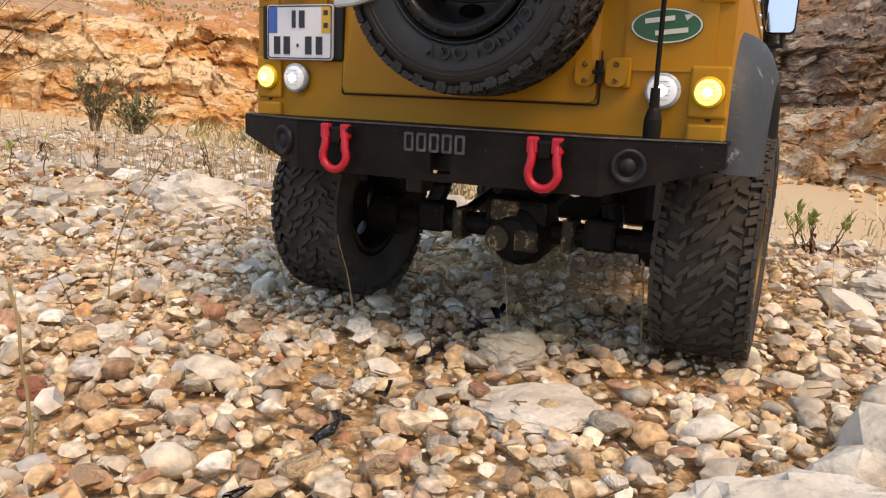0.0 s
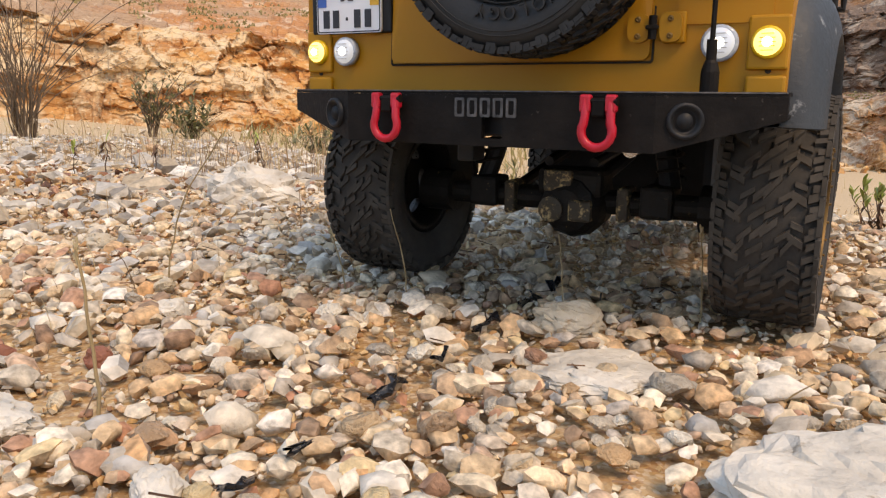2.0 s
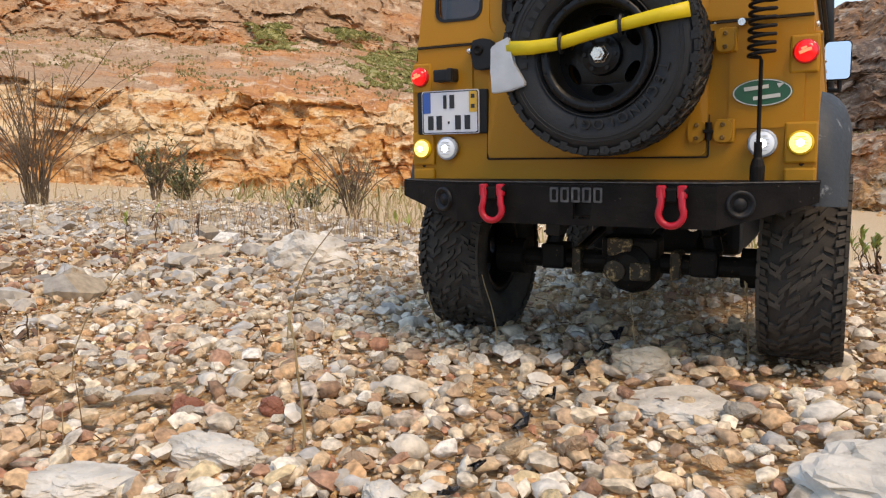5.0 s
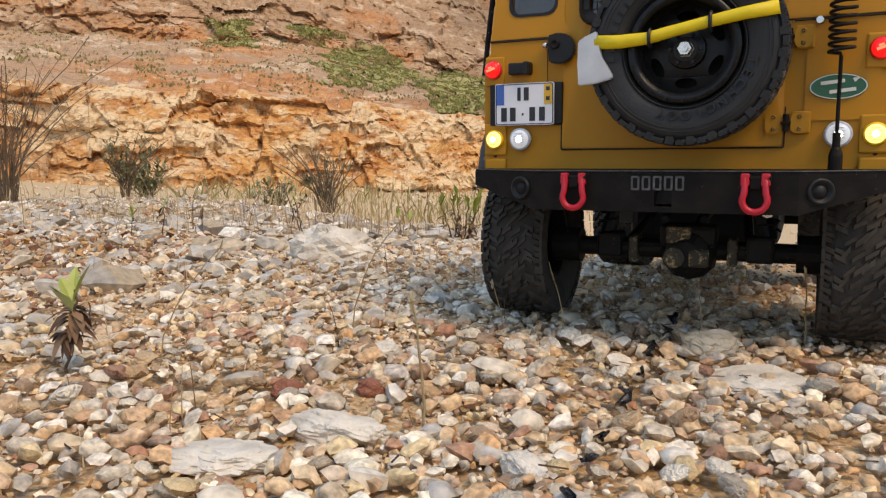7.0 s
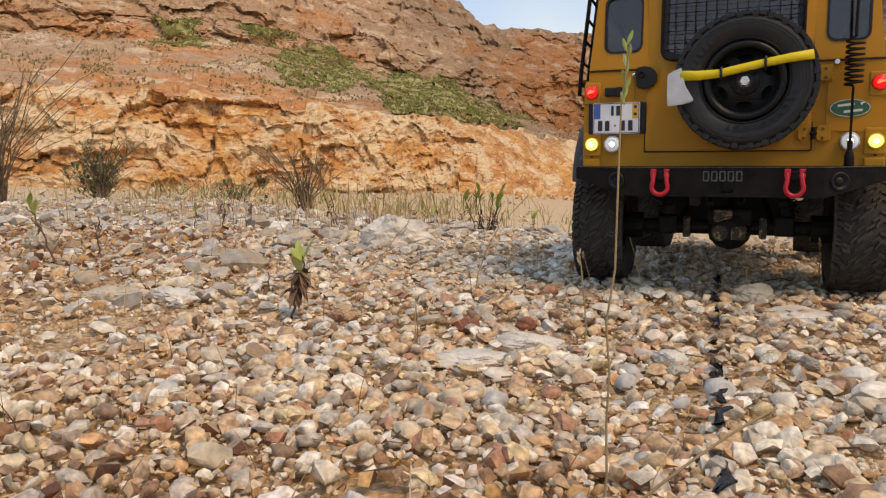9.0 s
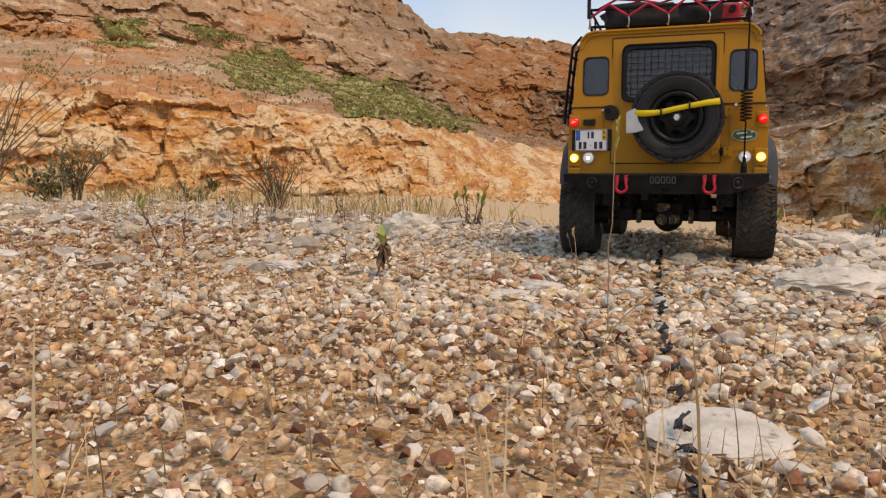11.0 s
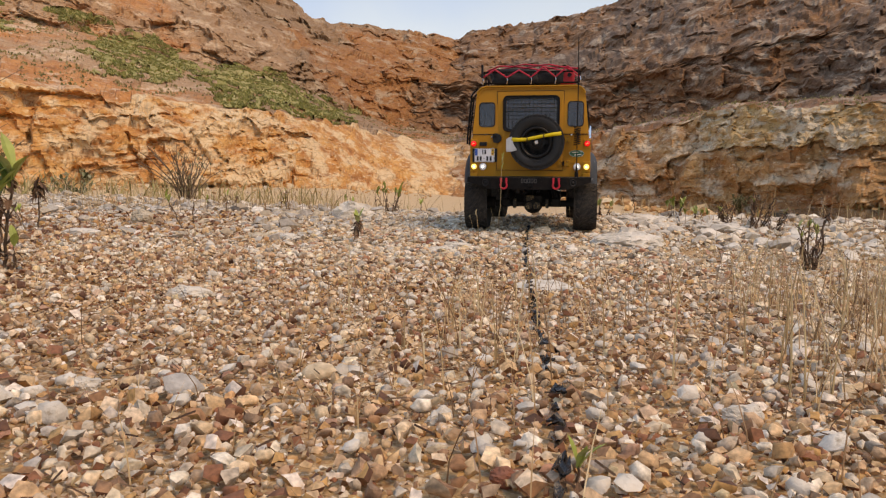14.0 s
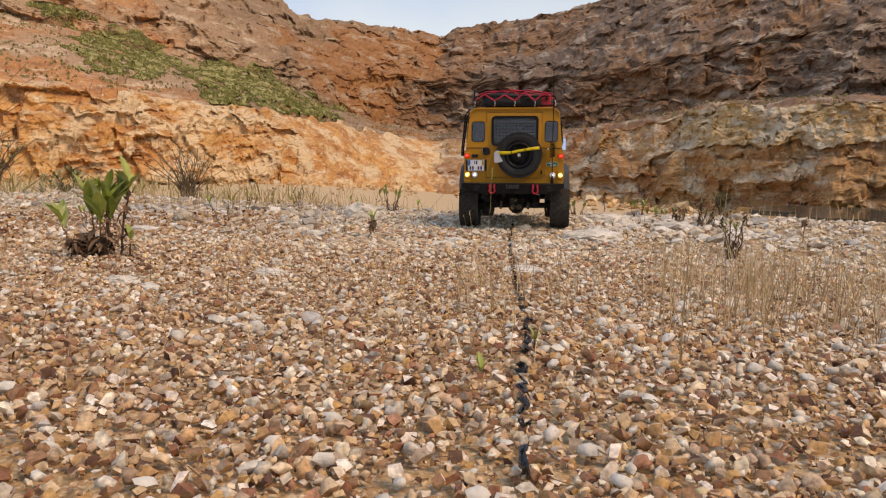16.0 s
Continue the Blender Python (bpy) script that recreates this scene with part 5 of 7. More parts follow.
def wheel(name, m, w, r, rubber, tread, rim, label, pitch=(40, 1.02, (0.90, 0.865))):
    """m carries the wheel's axis as z, pointing outwards."""
    bm = B()
    revolve(bm, tyre_profile(w, r), m, 48, True)
    wh = cp(name, bm, rubber, label, True)
    bm = B()
    lugs(bm, m, w, r, *pitch)
    cp("tread", bm, tread, parent=wh)
    h = w / 2
    for rr in (0.595, 0.80, 0.835):
        bm = B()
        revolve(bm, [(r * (rr - 0.006), h * 0.90), (r * (rr - 0.004), h * (0.955 if rr < 0.7 else 1.02)), (r * (rr + 0.004), h * (0.955 if rr < 0.7 else 1.02)), (r * (rr + 0.006), h * 0.90)], m, 48, True)
        cp("sidewall_rib", bm, rubber, parent=wh, smooth=True)
    bm = B()
    revolve(bm, [(r * 0.545, h * 0.80), (r * 0.53, h * 0.92), (r * 0.51, h * 0.92), (r * 0.50, h * 0.80), (r * 0.475, h * 0.45), (r * 0.45, h * 0.30), (r * 0.45, -h * 0.7), (r * 0.545, -h * 0.70)], m, 40, True)
    cp("rim", bm, M_RIM, parent=wh, smooth=True)
    bm = B()
    revolve(bm, [(r * 0.56, h * 0.82), (r * 0.545, h * 0.95), (r * 0.455, h * 0.95), (r * 0.49, h * 0.80)], m, 40, True)
    cp("bead_ring", bm, rim, parent=wh, smooth=True)
    # bead ring with its bolts
    bm = B()
    for k in range(20):
        a = k * math.tau / 20
        c = m @ Vector((r * 0.525 * math.cos(a), r * 0.525 * math.sin(a), h * 0.95))
        rod(bm, c, m @ Vector((r * 0.525 * math.cos(a), r * 0.525 * math.sin(a), h * 1.0)), r * 0.012, 6)
    cp("rim_bolt", bm, rim, parent=wh)
    # dished centre with round windows between the spokes
    bm = B()
    hub_r, out_r = r * 0.20, r * 0.455
    outer = [(out_r * math.cos(k * math.tau / 48), out_r * math.sin(k * math.tau / 48)) for k in range(48)]
    holes = []
    for k in range(6):
        a = (k + 0.5) * math.tau / 6
        holes.append([(r * 0.335 * math.cos(a) + r * 0.075 * math.cos(b) * -math.sin(a) * 1.5 + r * 0.055 * math.sin(b) * math.cos(a),
                       r * 0.335 * math.sin(a) + r * 0.075 * math.cos(b) * math.cos(a) * 1.5 + r * 0.055 * math.sin(b) * math.sin(a)) for b in np.linspace(0, math.tau, 13)[:-1]])
    panel(bm, outer, holes, lambda u, v: m @ Vector((u, v, h * 0.30 - h * 0.2 * math.hypot(u, v) / out_r)), m.to_3x3() @ Vector((0, 0, -h * 0.12)))
    cp("wheel_disc", bm, M_RIM, parent=wh)
    bm = B()
    revolve(bm, [(r * 0.20, h * 0.20), (r * 0.19, h * 0.42), (r * 0.12, h * 0.48), (0, h * 0.48)], m, 24)
    for k in range(6):
        a = k * math.tau / 6
        rod(bm, m @ Vector((r * 0.15 * math.cos(a), r * 0.15 * math.sin(a), h * 0.44)), m @ Vector((r * 0.15 * math.cos(a), r * 0.15 * math.sin(a), h * 0.54)), r * 0.022, 6)
    cp("hub", bm, M_RIM, parent=wh)
    return wh


for s in (-1, 1):
    for yc, steer in ((AXLE_R, 0), (AXLE_F, -4)):
        m = Matrix.Translation((s * (TRACK if yc == AXLE_R else 0.0885), yc, WZ if yc == AXLE_R else WZF)) @ Euler((0, radians(90 * s), radians(steer)), "XYZ").to_matrix().to_4x4()
        wheel("wheel", m, 0.0405, WR, M_RUBBER, M_TREAD, M_BRASS, "dusty mud-terrain tyre on a black rim with a bronze bead ring")
# spare wheel on the door with its nut and moulded lettering
SP = Matrix.Translation((0.0124, -0.0185, 0.1497)) @ Euler((radians(90), 0, 0)).to_matrix().to_4x4()
spare = wheel("spare_wheel", SP, 0.0330, 0.0484, M_SPARE, M_SPARE, M_RIM, "black spare wheel with a chunky tyre", (56, 0.985, (0.915, 0.885)))
bm = B()
revolve(bm, [(0.0050, 0.0060), (0.0050, 0.0076), (0.0040, 0.0080), (0.0040, 0.0110), (0.0033, 0.0118), (0.0020, 0.0118), (0.0020, 0.0132), (0.0, 0.0132)], SP, 6)
cp("lock_nut", bm, M_CHROME, "worn brassy steel lock nut", parent=spare)
bm = B()
rod(bm, (0.0118, 0.0, 0.150), (0.0118, -0.0045, 0.150), 0.0205, 24)
cp("spare_carrier", bm, M_BLACKP)


def letters(word, start, step, radius, size):
    """Raised capitals bent round the spare's sidewall."""
    bm = bmesh.new()
    for k, ch in enumerate(word):
        cu = bpy.data.curves.new("letter", "FONT")
        cu.body, cu.size, cu.align_x, cu.extrude = ch, size, "CENTER", 0.0005
        ob = bpy.data.objects.new("letter", cu)
        me = bpy.data.meshes.new_from_object(ob)
        a = radians(start + step * k)
        me.transform(SP @ Matrix.Rotation(a, 4, "Z") @ Matrix.Translation((0, radius, 0.0167)))
        bm.from_mesh(me)
        bpy.data.meshes.remove(me)
        bpy.data.objects.remove(ob)
        bpy.data.curves.remove(cu)
    return bm


cp("moulded_lettering", letters("TECHNOLOGY", -104, -10.3, 0.0302, 0.0068), M_SPARE, parent=spare)
bm = B()
for k in range(8):
    a = radians(40 + 8 * k)
    m = SP @ Matrix.Rotation(a, 4, "Z") @ Matrix.Translation((0, 0.0350, 0.0167))
    made = bmesh.ops.create_cube(bm, size=1.0, matrix=m @ Matrix.Diagonal((0.0030, 0.0040, 0.0006, 1)))
cp("moulded_bar", bm, M_SPARE, parent=spare)

# running gear
AZL = WZ - 0.003
bm = B()
rod(bm, (-0.085, AXLE_R, AZL), (0.085, AXLE_R, AZL), 0.0062, 14)
rear_axle = cp("rear_axle", bm, M_AXLE, "black axle caked with dust")
for s in (-1, 1):
    bm = B()
    rod(bm, (s * 0.066, AXLE_R, AZL), (s * 0.084, AXLE_R, AZL), 0.0115, 14)
    cp("end_housing", bm, M_AXLE, parent=rear_axle)
    bm = B()
    box(bm, (s * 0.046, AXLE_R, AZL + 0.002), (0.016, 0.018, 0.016), 0.002)
    cp("link_bracket", bm, M_AXLE, parent=rear_axle)
    bm = B()
    box(bm, (s * 0.030, AXLE_R - 0.002, AZL), (0.006, 0.016, 0.017), 0.0015)
    cp("axle_clamp", bm, M_DIFF, parent=rear_axle)
bm = B()
m = Matrix.Translation((0.004, AXLE_R - 0.009, AZL - 0.001)) @ Euler((radians(90), 0, 0)).to_matrix().to_4x4()
revolve(bm, [(0.0170, -0.020), (0.0180, -0.006), (0.0165, 0.0), (0.0135, 0.006), (0.0080, 0.009), (0.0, 0.0095)], m, 12)
box(bm, (0.004, AXLE_R - 0.004, AZL + 0.010), (0.034, 0.020, 0.014), 0.003)
diff = cp("diff_housing", bm, M_AXLE, parent=rear_axle)
bm = B()
revolve(bm, [(0.0064, 0.0), (0.0064, 0.0020), (0.0040, 0.0026), (0.0, 0.0022)], Matrix.Translation((-0.003, AXLE_R - 0.0180, AZL - 0.003)) @ Euler((radians(90), 0, 0)).to_matrix().to_4x4(), 14)
box(bm, (0.0115, AXLE_R - 0.0170, AZL - 0.003), (0.0120, 0.004, 0.0110), 0.0015)
box(bm, (-0.001, AXLE_R - 0.0150, AZL + 0.011), (0.0150, 0.004, 0.0110), 0.0015)
cp("diff_cover", bm, M_DIFF, "worn bronze differential cover", parent=rear_axle)
bm = B()
rod(bm, (-0.080, AXLE_F, WZF), (0.080, AXLE_F, WZF), 0.0062, 12)
bmesh.ops.create_uvsphere(bm, u_segments=12, v_segments=8, radius=0.016, matrix=Matrix.Translation((0.02, AXLE_F, WZF)))
cp("front_axle", bm, M_AXLE)
for s in (-1, 1):
    bm = B()
    box(bm, (s * 0.034, 0.205, 0.072), (0.008, 0.400, 0.012), 0.001, (-3, 0, 0))
    cp("chassis_rail", bm, M_BLACKP)
    for yc in (AXLE_R, AXLE_F):
        bm = B()
        rod(bm, (s * 0.050, yc + 0.004, WZ + 0.004), (s * 0.044, yc + 0.010, 0.066), 0.0052, 12)
        rod(bm, (s * 0.044, yc + 0.010, 0.064), (s * 0.041, yc + 0.014, 0.098), 0.0036, 10)
        shock = cp("shock_absorber", bm, M_BLACKP)
        bm = B()
        c0, c1 = Vector((s * 0.050, yc + 0.004, WZ + 0.010)), Vector((s * 0.042, yc + 0.013, 0.090))
        pts = []
        for k in range(70):
            f = k / 69
            a = f * math.tau * 7
            pts.append(c0.lerp(c1, f) + Vector((math.cos(a) * 0.0066, math.sin(a) * 0.0066, 0)))
        tube(bm, pts, 0.0008, 5)
        cp("coil_spring", bm, M_BLACK, parent=shock)
    bm = B()
    rod(bm, (s * 0.040, AXLE_R, WZ - 0.006), (s * 0.030, AXLE_R + 0.11, 0.060), 0.0032, 8)
    cp("lower_link", bm, M_BLACKP)
    bm = B()
    rod(bm, (s * 0.012, AXLE_R, WZ + 0.016), (s * 0.018, AXLE_R + 0.12, 0.070), 0.0026, 8)
    cp("upper_link", bm, M_BLACKP)
bm = B()
rod(bm, (0.004, AXLE_R + 0.01, WZ), (0.004, 0.19, 0.056), 0.0045, 10)
cp("drive_shaft", bm, M_BLACKP)
bm = B()
box(bm, (0.0, 0.232, 0.050), (0.108, 0.120, 0.046), 0.006)
cp("skid_plate", bm, M_BLACKP)
bm = B()
box(bm, (0, -0.006, 0.078), (0.060, 0.020, 0.012), 0.001)
box(bm, (-0.020, 0.004, 0.068), (0.008, 0.012, 0.016), 0.001)
cp("tow_mount", bm, M_BLACKP)
bm = B()
rod(bm, (0.052, 0.030, 0.070), (0.052, -0.002, 0.068), 0.0032, 12)
cp("exhaust_tip", bm, M_CHROME)

# roof rack
NOSE_DOWN[0] = 0.10
bm = B()
X, Y0, Y1, Z0, Z1 = 0.0840, 0.012, 0.250, 0.2520, 0.2705
for z in (Z0, Z1):
    tube(bm, [(-X, Y0, z), (X, Y0, z), (X, Y1, z), (-X, Y1, z)], 0.0016, 6, closed=True)
for x in np.linspace(-X, X, 5):
    rod(bm, (x, Y0, Z0), (x, Y0, Z1), 0.0013, 6)
    rod(bm, (x, Y1, Z0), (x, Y1, Z1), 0.0013, 6)
    rod(bm, (x, Y0, Z0), (x, Y1, Z0), 0.0012, 6)
for y in np.linspace(Y0, Y1, 6):
    for s in (-1, 1):
        rod(bm, (s * X, y, Z0), (s * X, y, Z1), 0.0013, 6)
        rod(bm, (s * X, y, Z0), (s * 0.078, y, 0.2440), 0.0014, 6)
cp("roof_rack", bm, M_BLACK, "black tube roof rack")
bm = B()
box(bm, (-0.0850, 0.0100, 0.2725), (0.0036, 0.0060, 0.0230), 0.0006)
cp("rack_bracket", bm, M_BLACKP)


# ---- load on the roof and on the spare wheel ----
def lumpy(bm, c, s, seed, cuts=5, amount=0.10):
    made = bmesh.ops.create_cube(bm, size=1.0)["verts"]
    edges = list({e for v in made for e in v.link_edges})
    bmesh.ops.subdivide_edges(bm, edges=edges, cuts=cuts, use_grid_fill=True)
    made = list(bm.verts)
    for v in made:
        d = v.co.copy()
        n = d.normalized() * 0.62
        d = d.lerp(n, 0.35)
        d += d.normalized() * amount * noise.fractal(d * 3 + Vector((seed, seed, 0)), 0.8, 2.0, 4)
        v.co = Vector((d.x * s[0], d.y * s[1], d.z * s[2])) + Vector(c)


def load(name, label, category, bm, material, place, smooth=True):
    ob = part(name, bm, material, None, "", smooth)
    ob.location = place
    return tagged(ob, label, category)


for x, y, sx, sy, sz, seed in ((-0.030, 0.050, 0.080, 0.060, 0.026, 1), (0.030, 0.058, 0.052, 0.062, 0.024, 2), (-0.010, 0.150, 0.120, 0.110, 0.032, 3)):
    bm = B()
    lumpy(bm, (0, 0, sz * 0.52), (sx, sy, sz), seed)
    load("duffel_bag", "black canvas bag lashed on the roof rack", "bag", bm, M_BAG, (x, y, 0.2530 - 0.10 * (y - 0.03)))
can = thing("jerrycan", (0.060, 0.060, 0.2500), "red fuel can lying on the roof rack", "fuel can")
bm = B()
box(bm, (0, 0, 0.0115), (0.030, 0.050, 0.023), 0.003)
part("can_body", bm, M_CAN, can)
bm = B()
rod(bm, (0.006, -0.025, 0.016), (0.006, -0.031, 0.016), 0.0038, 10)
part("cap", bm, M_BLACKP, can)
net = thing("cargo_net", (0, 0.07, 0.2530), "red elastic cargo net hooked over the roof load", "cargo net")
rn = random.Random(3)


def net_z(x, y):
    return 0.0240 + 0.0035 * math.cos(x * 25) - 0.006 * smoothstep(0.06, 0.09, abs(x)) - 0.006 * smoothstep(0.045, 0.075, abs(y + 0.01)) - 0.10 * max(0.0, y + 0.04)


xs = np.linspace(-0.078, 0.078, 8)
ys = np.linspace(-0.052, 0.115, 9)
for j in range(len(ys) - 1):
    bm = B()
    pts = []
    for i, x in enumerate(xs):
        y = ys[j] if (i + j) % 2 else ys[j + 1]
        pts += [(x + rn.uniform(-0.003, 0.003), y, net_z(x, y) + 0.004)]
    fine = []
    for a, b in zip(pts, pts[1:]):
        for f in (0, 0.33, 0.66):
            fine.append(Vector(a).lerp(Vector(b), f))
    tube(bm, fine + [Vector(pts[-1])], 0.0013, 6)
    part("net_cord", bm, M_NET, net, smooth=True)
bm = B()
drop = []
for i in range(9):
    x = -0.084 + 0.168 * i / 8
    drop.append((x, -0.0600, 0.0085 + (rn.uniform(0.012, 0.018) if i % 2 else 0.0)))
fine = []
for a, b in zip(drop, drop[1:]):
    for f in (0, 0.25, 0.5, 0.75):
        q = Vector(a).lerp(Vector(b), f)
        fine.append(q + Vector((0, -0.001, 0.0)))
tube(bm, fine + [Vector(drop[-1])], 0.0014, 6)
part("net_edge", bm, M_NET, net, smooth=True)
for i in (0, 2, 4, 6, 8):
    x = -0.084 + 0.168 * i / 8
    bm = B()
    tube(bm, [(x, -0.0610, 0.0095), (x + 0.001, -0.0618, 0.0030), (x, -0.0600, -0.0030), (x - 0.002, -0.0575, -0.0010)], 0.0009, 6)
    part("hook", bm, M_CHROME, net, "bright wire hook")
# axe strapped across the spare wheel
axe = thing("axe", (0.010, -0.0365, 0.150), "yellow-handled axe with a grey steel head strapped to the spare wheel", "axe")
off = Vector((0.010, -0.0365, 0.150))
bm = B()
head = [(-0.0385, 0.1555), (-0.0350, 0.1575), (-0.0290, 0.1600), (-0.0282, 0.1520), (-0.0262, 0.1470), (-0.0205, 0.1375), (-0.0212, 0.1362), (-0.0290, 0.1342), (-0.0382, 0.1335), (-0.0386, 0.1440)]
prism(bm, [(u - off.x, v - off.z) for u, v in head], lambda u, v: (u, -0.0018, v), (0, 0.0036, 0))
bmesh.ops.bevel(bm, geom=list(bm.edges), offset=0.0006, segments=2, affect="EDGES")
part("axe_head", bm, M_BLADE, axe, "grey steel axe head")
bm = B()
line = [(-0.0300, 0.1545), (-0.018, 0.1540), (-0.004, 0.1548), (0.010, 0.1578), (0.024, 0.1605), (0.040, 0.1632), (0.0545, 0.1648)]
wid = [0.0036, 0.0034, 0.0030, 0.0028, 0.0028, 0.0030, 0.0034]
rows = []
for (u, v), w in zip(line, wid):
    ring = []
    for k in range(10):
        a = k * math.tau / 10
        ring.append(bm.verts.new((u - off.x - 0.0006 * math.sin(a) , 0.0021 * math.cos(a), v - off.z + w * math.sin(a))))
    rows.append(ring)
for a, b in zip(rows, rows[1:]):
    for k in range(10):
        bm.faces.new((a[k], a[(k + 1) % 10], b[(k + 1) % 10], b[k]))
bm.faces.new(rows[0])
bm.faces.new(rows[-1])
part("axe_handle", bm, M_YELLOW, axe, "yellow plastic handle", True)
for u, v in ((-0.0035, 0.1548), (0.0245, 0.1606)):
    bm = B()
    tube(bm, [(u - off.x + 0.0035 * 0 + 0.0006, 0.0034 * math.cos(a), v - off.z + 0.0042 * math.sin(a)) for a in np.linspace(0, math.tau, 15)[:-1]], 0.0009, 5, closed=True)
    part("strap", bm, M_BLACKP, axe, "black rubber strap")


# ---- plants ----
def leaf(bm, base, way, up, length, width, curl=0.25):
    """A folded leaf of a few faces with a pointed tip."""
    base, way, up = Vector(base), Vector(way).normalized(), Vector(up)
    side = way.cross(up).normalized()
    nrm = side.cross(way).normalized()
    left, mid, right = [], [], []
    for f, w in ((0.0, 0.12), (0.25, 0.7), (0.55, 1.0), (0.82, 0.62), (1.0, 0.05)):
        c = base + way * length * f + nrm * (-curl * length * f * f)
        left.append(bm.verts.new(c + side * width * w / 2 + nrm * width * 0.18 * w))
        mid.append(bm.verts.new(c))
        right.append(bm.verts.new(c - side * width * w / 2 + nrm * width * 0.18 * w))
    for i in range(4):
        bm.faces.new((left[i], mid[i], mid[i + 1], left[i + 1]))
        bm.faces.new((mid[i], right[i], right[i + 1], mid[i + 1]))


def seedling(x, y, height, lean, leaves, dead, seed, leaf_len, label, stems=1, spread=0.0, low=0.05, high=0.6, dead_len=0.020, fresh=99, twigs=0):
    """A small weed: crooked stems, green leaves at the tips of the fresh ones and withered leaves below."""
    rng = random.Random(seed)
    z = gz(x, y) - 0.002
    ob = thing("weed", (x, y, z), label, "weed", "weeds on the gravel hump")
    for s in range(stems):
        a = rng.uniform(0, math.tau)
        tip = Vector((lean[0] + spread * math.cos(a), lean[1] + spread * math.sin(a), height * rng.uniform(0.75, 1.0)))
        foot = Vector((spread * 0.35 * math.cos(a), spread * 0.35 * math.sin(a), 0))
        pts = []
        for k in range(9):
            f = k / 8
            pts.append(foot.lerp(tip, f) + Vector((rng.uniform(-1, 1), rng.uniform(-1, 1), 0)) * height * 0.03)
        bm = B()
        tube(bm, pts, max(0.0007, height * 0.016), 6, 0.6)
        for _ in range(twigs):
            k = rng.randint(2, 7)
            b = rng.uniform(0, math.tau)
            d = Vector((math.cos(b) * 0.8, math.sin(b) * 0.8, rng.uniform(0.5, 1.2))) * height * rng.uniform(0.10, 0.22)
            tube(bm, [pts[k], pts[k] + d * 0.6 - Vector((0, 0, height * 0.01)), pts[k] + d], max(0.0005, height * 0.008), 4, 0.6)
        part("stem", bm, M_STEM, ob)
        if leaves and s < fresh:
            bm = B()
            for k in range(leaves):
                b = rng.uniform(0, math.tau)
                way = Vector((math.cos(b) * 0.5, math.sin(b) * 0.5, rng.uniform(0.8, 2.0)))
                f = rng.uniform(0.72, 1.0)
                leaf(bm, foot.lerp(tip, f), way, (0, 0, 1), leaf_len * rng.uniform(0.7, 1.1), leaf_len * rng.uniform(0.28, 0.40), rng.uniform(0.0, 0.35))
            part("leaves", bm, M_LEAF, ob, "fresh green leaves")
        if dead:
            bm = B()
            for k in range(dead):
                b = rng.uniform(0, math.tau)
                f = rng.uniform(low, high)
                old = min(leaf_len, dead_len)
                leaf(bm, foot.lerp(tip, f), (math.cos(b), math.sin(b), rng.uniform(-0.6, 0.6)), (0, 0, 1), old * rng.uniform(0.35, 0.85), old * rng.uniform(0.15, 0.34), rng.uniform(0.3, 1.1))
            part("withered_leaves", bm, M_DEADLEAF, ob, "curled brown withered leaves")
    return ob


seedling(-0.277, -0.163, 0.057, (0.012, 0), 5, 60, 46, 0.022, "green seedling over a ball of withered leaves", 1, 0.0, 0.46, 0.82, 0.016)
seedling(-0.636, -0.040, 0.072, (-0.034, 0.0), 4, 6, 3, 0.019, "crooked leaning seedling with small green tip leaves", 1, 0.0, 0.5, 0.9, 0.010, 99, 5)
seedling(-0.656, 0.03, 0.066, (0.004, 0.0), 0, 9, 4, 0.014, "thin dry weed stalk with a withered bud", 1, 0.0, 0.75, 1.0, 0.012, 0, 2)
seedling(-0.919, -0.062, 0.105, (0.006, 0), 0, 60, 6, 0.028, "dark withered weed with a knotted stem and curled dead leaves", 1, 0.0, 0.62, 0.95, 0.026, 0, 5)
seedling(-0.90, -0.12, 0.050, (-0.01, 0), 3, 3, 27, 0.016, "small grey-green weed at a taller one's foot", 2, 0.012, twigs=2)
seedling(-0.542, -0.700, 0.072, (-0.022, 0), 6, 18, 7, 0.036, "green-leaved weed with a leaning stem and brown foot", 1, 0.0, 0.05, 0.5, 0.026, 99, 3)
seedling(-0.528, -0.678, 0.084, (0.008, 0), 8, 26, 28, 0.050, "broad-leaved green weed with withered lower leaves", 3, 0.016, 0.02, 0.5, 0.030, 99, 3)
seedling(-0.512, -0.662, 0.112, (0.012, 0), 8, 22, 29, 0.036, "tall green-tipped weed with dark dead flowers", 2, 0.014, 0.1, 0.9, 0.024, 99, 5)
seedling(-0.520, -0.690, 0.036, (0.0, 0), 0, 20, 44, 0.024, "low tangle of withered brown stems", 6, 0.032, 0.2, 1.0, 0.024, 0, 3)
seedling(-0.485, -0.673, 0.038, (0.002, 0), 3, 14, 8, 0.022, "small green-tipped weed in the gravel", 1, 0.004, 0.1, 0.6, 0.020)
seedling(-0.566, -0.588, 0.088, (0.006, 0), 0, 26, 45, 0.018, "dead stalk with a dark withered head", 1, 0.0, 0.72, 1.0, 0.020, 0, 2)
seedling(0.389, -0.290, 0.074, (0, 0), 4, 22, 9, 0.015, "bushy weed with green tips and brown stalks", 5, 0.020, 0.05, 0.8, 0.014, 3, 4)
seedling(0.398, -0.275, 0.098, (0.010, 0), 0, 14, 30, 0.013, "dead flower stalk with a dark head", 1, 0.0, 0.82, 1.0)
seedling(0.389, 0.242, 0.052, (0, 0), 5, 30, 10, 0.016, "brown withered weed with one green tip on the rubble", 5, 0.026, 0.15, 1.0, 0.014, 1, 4)
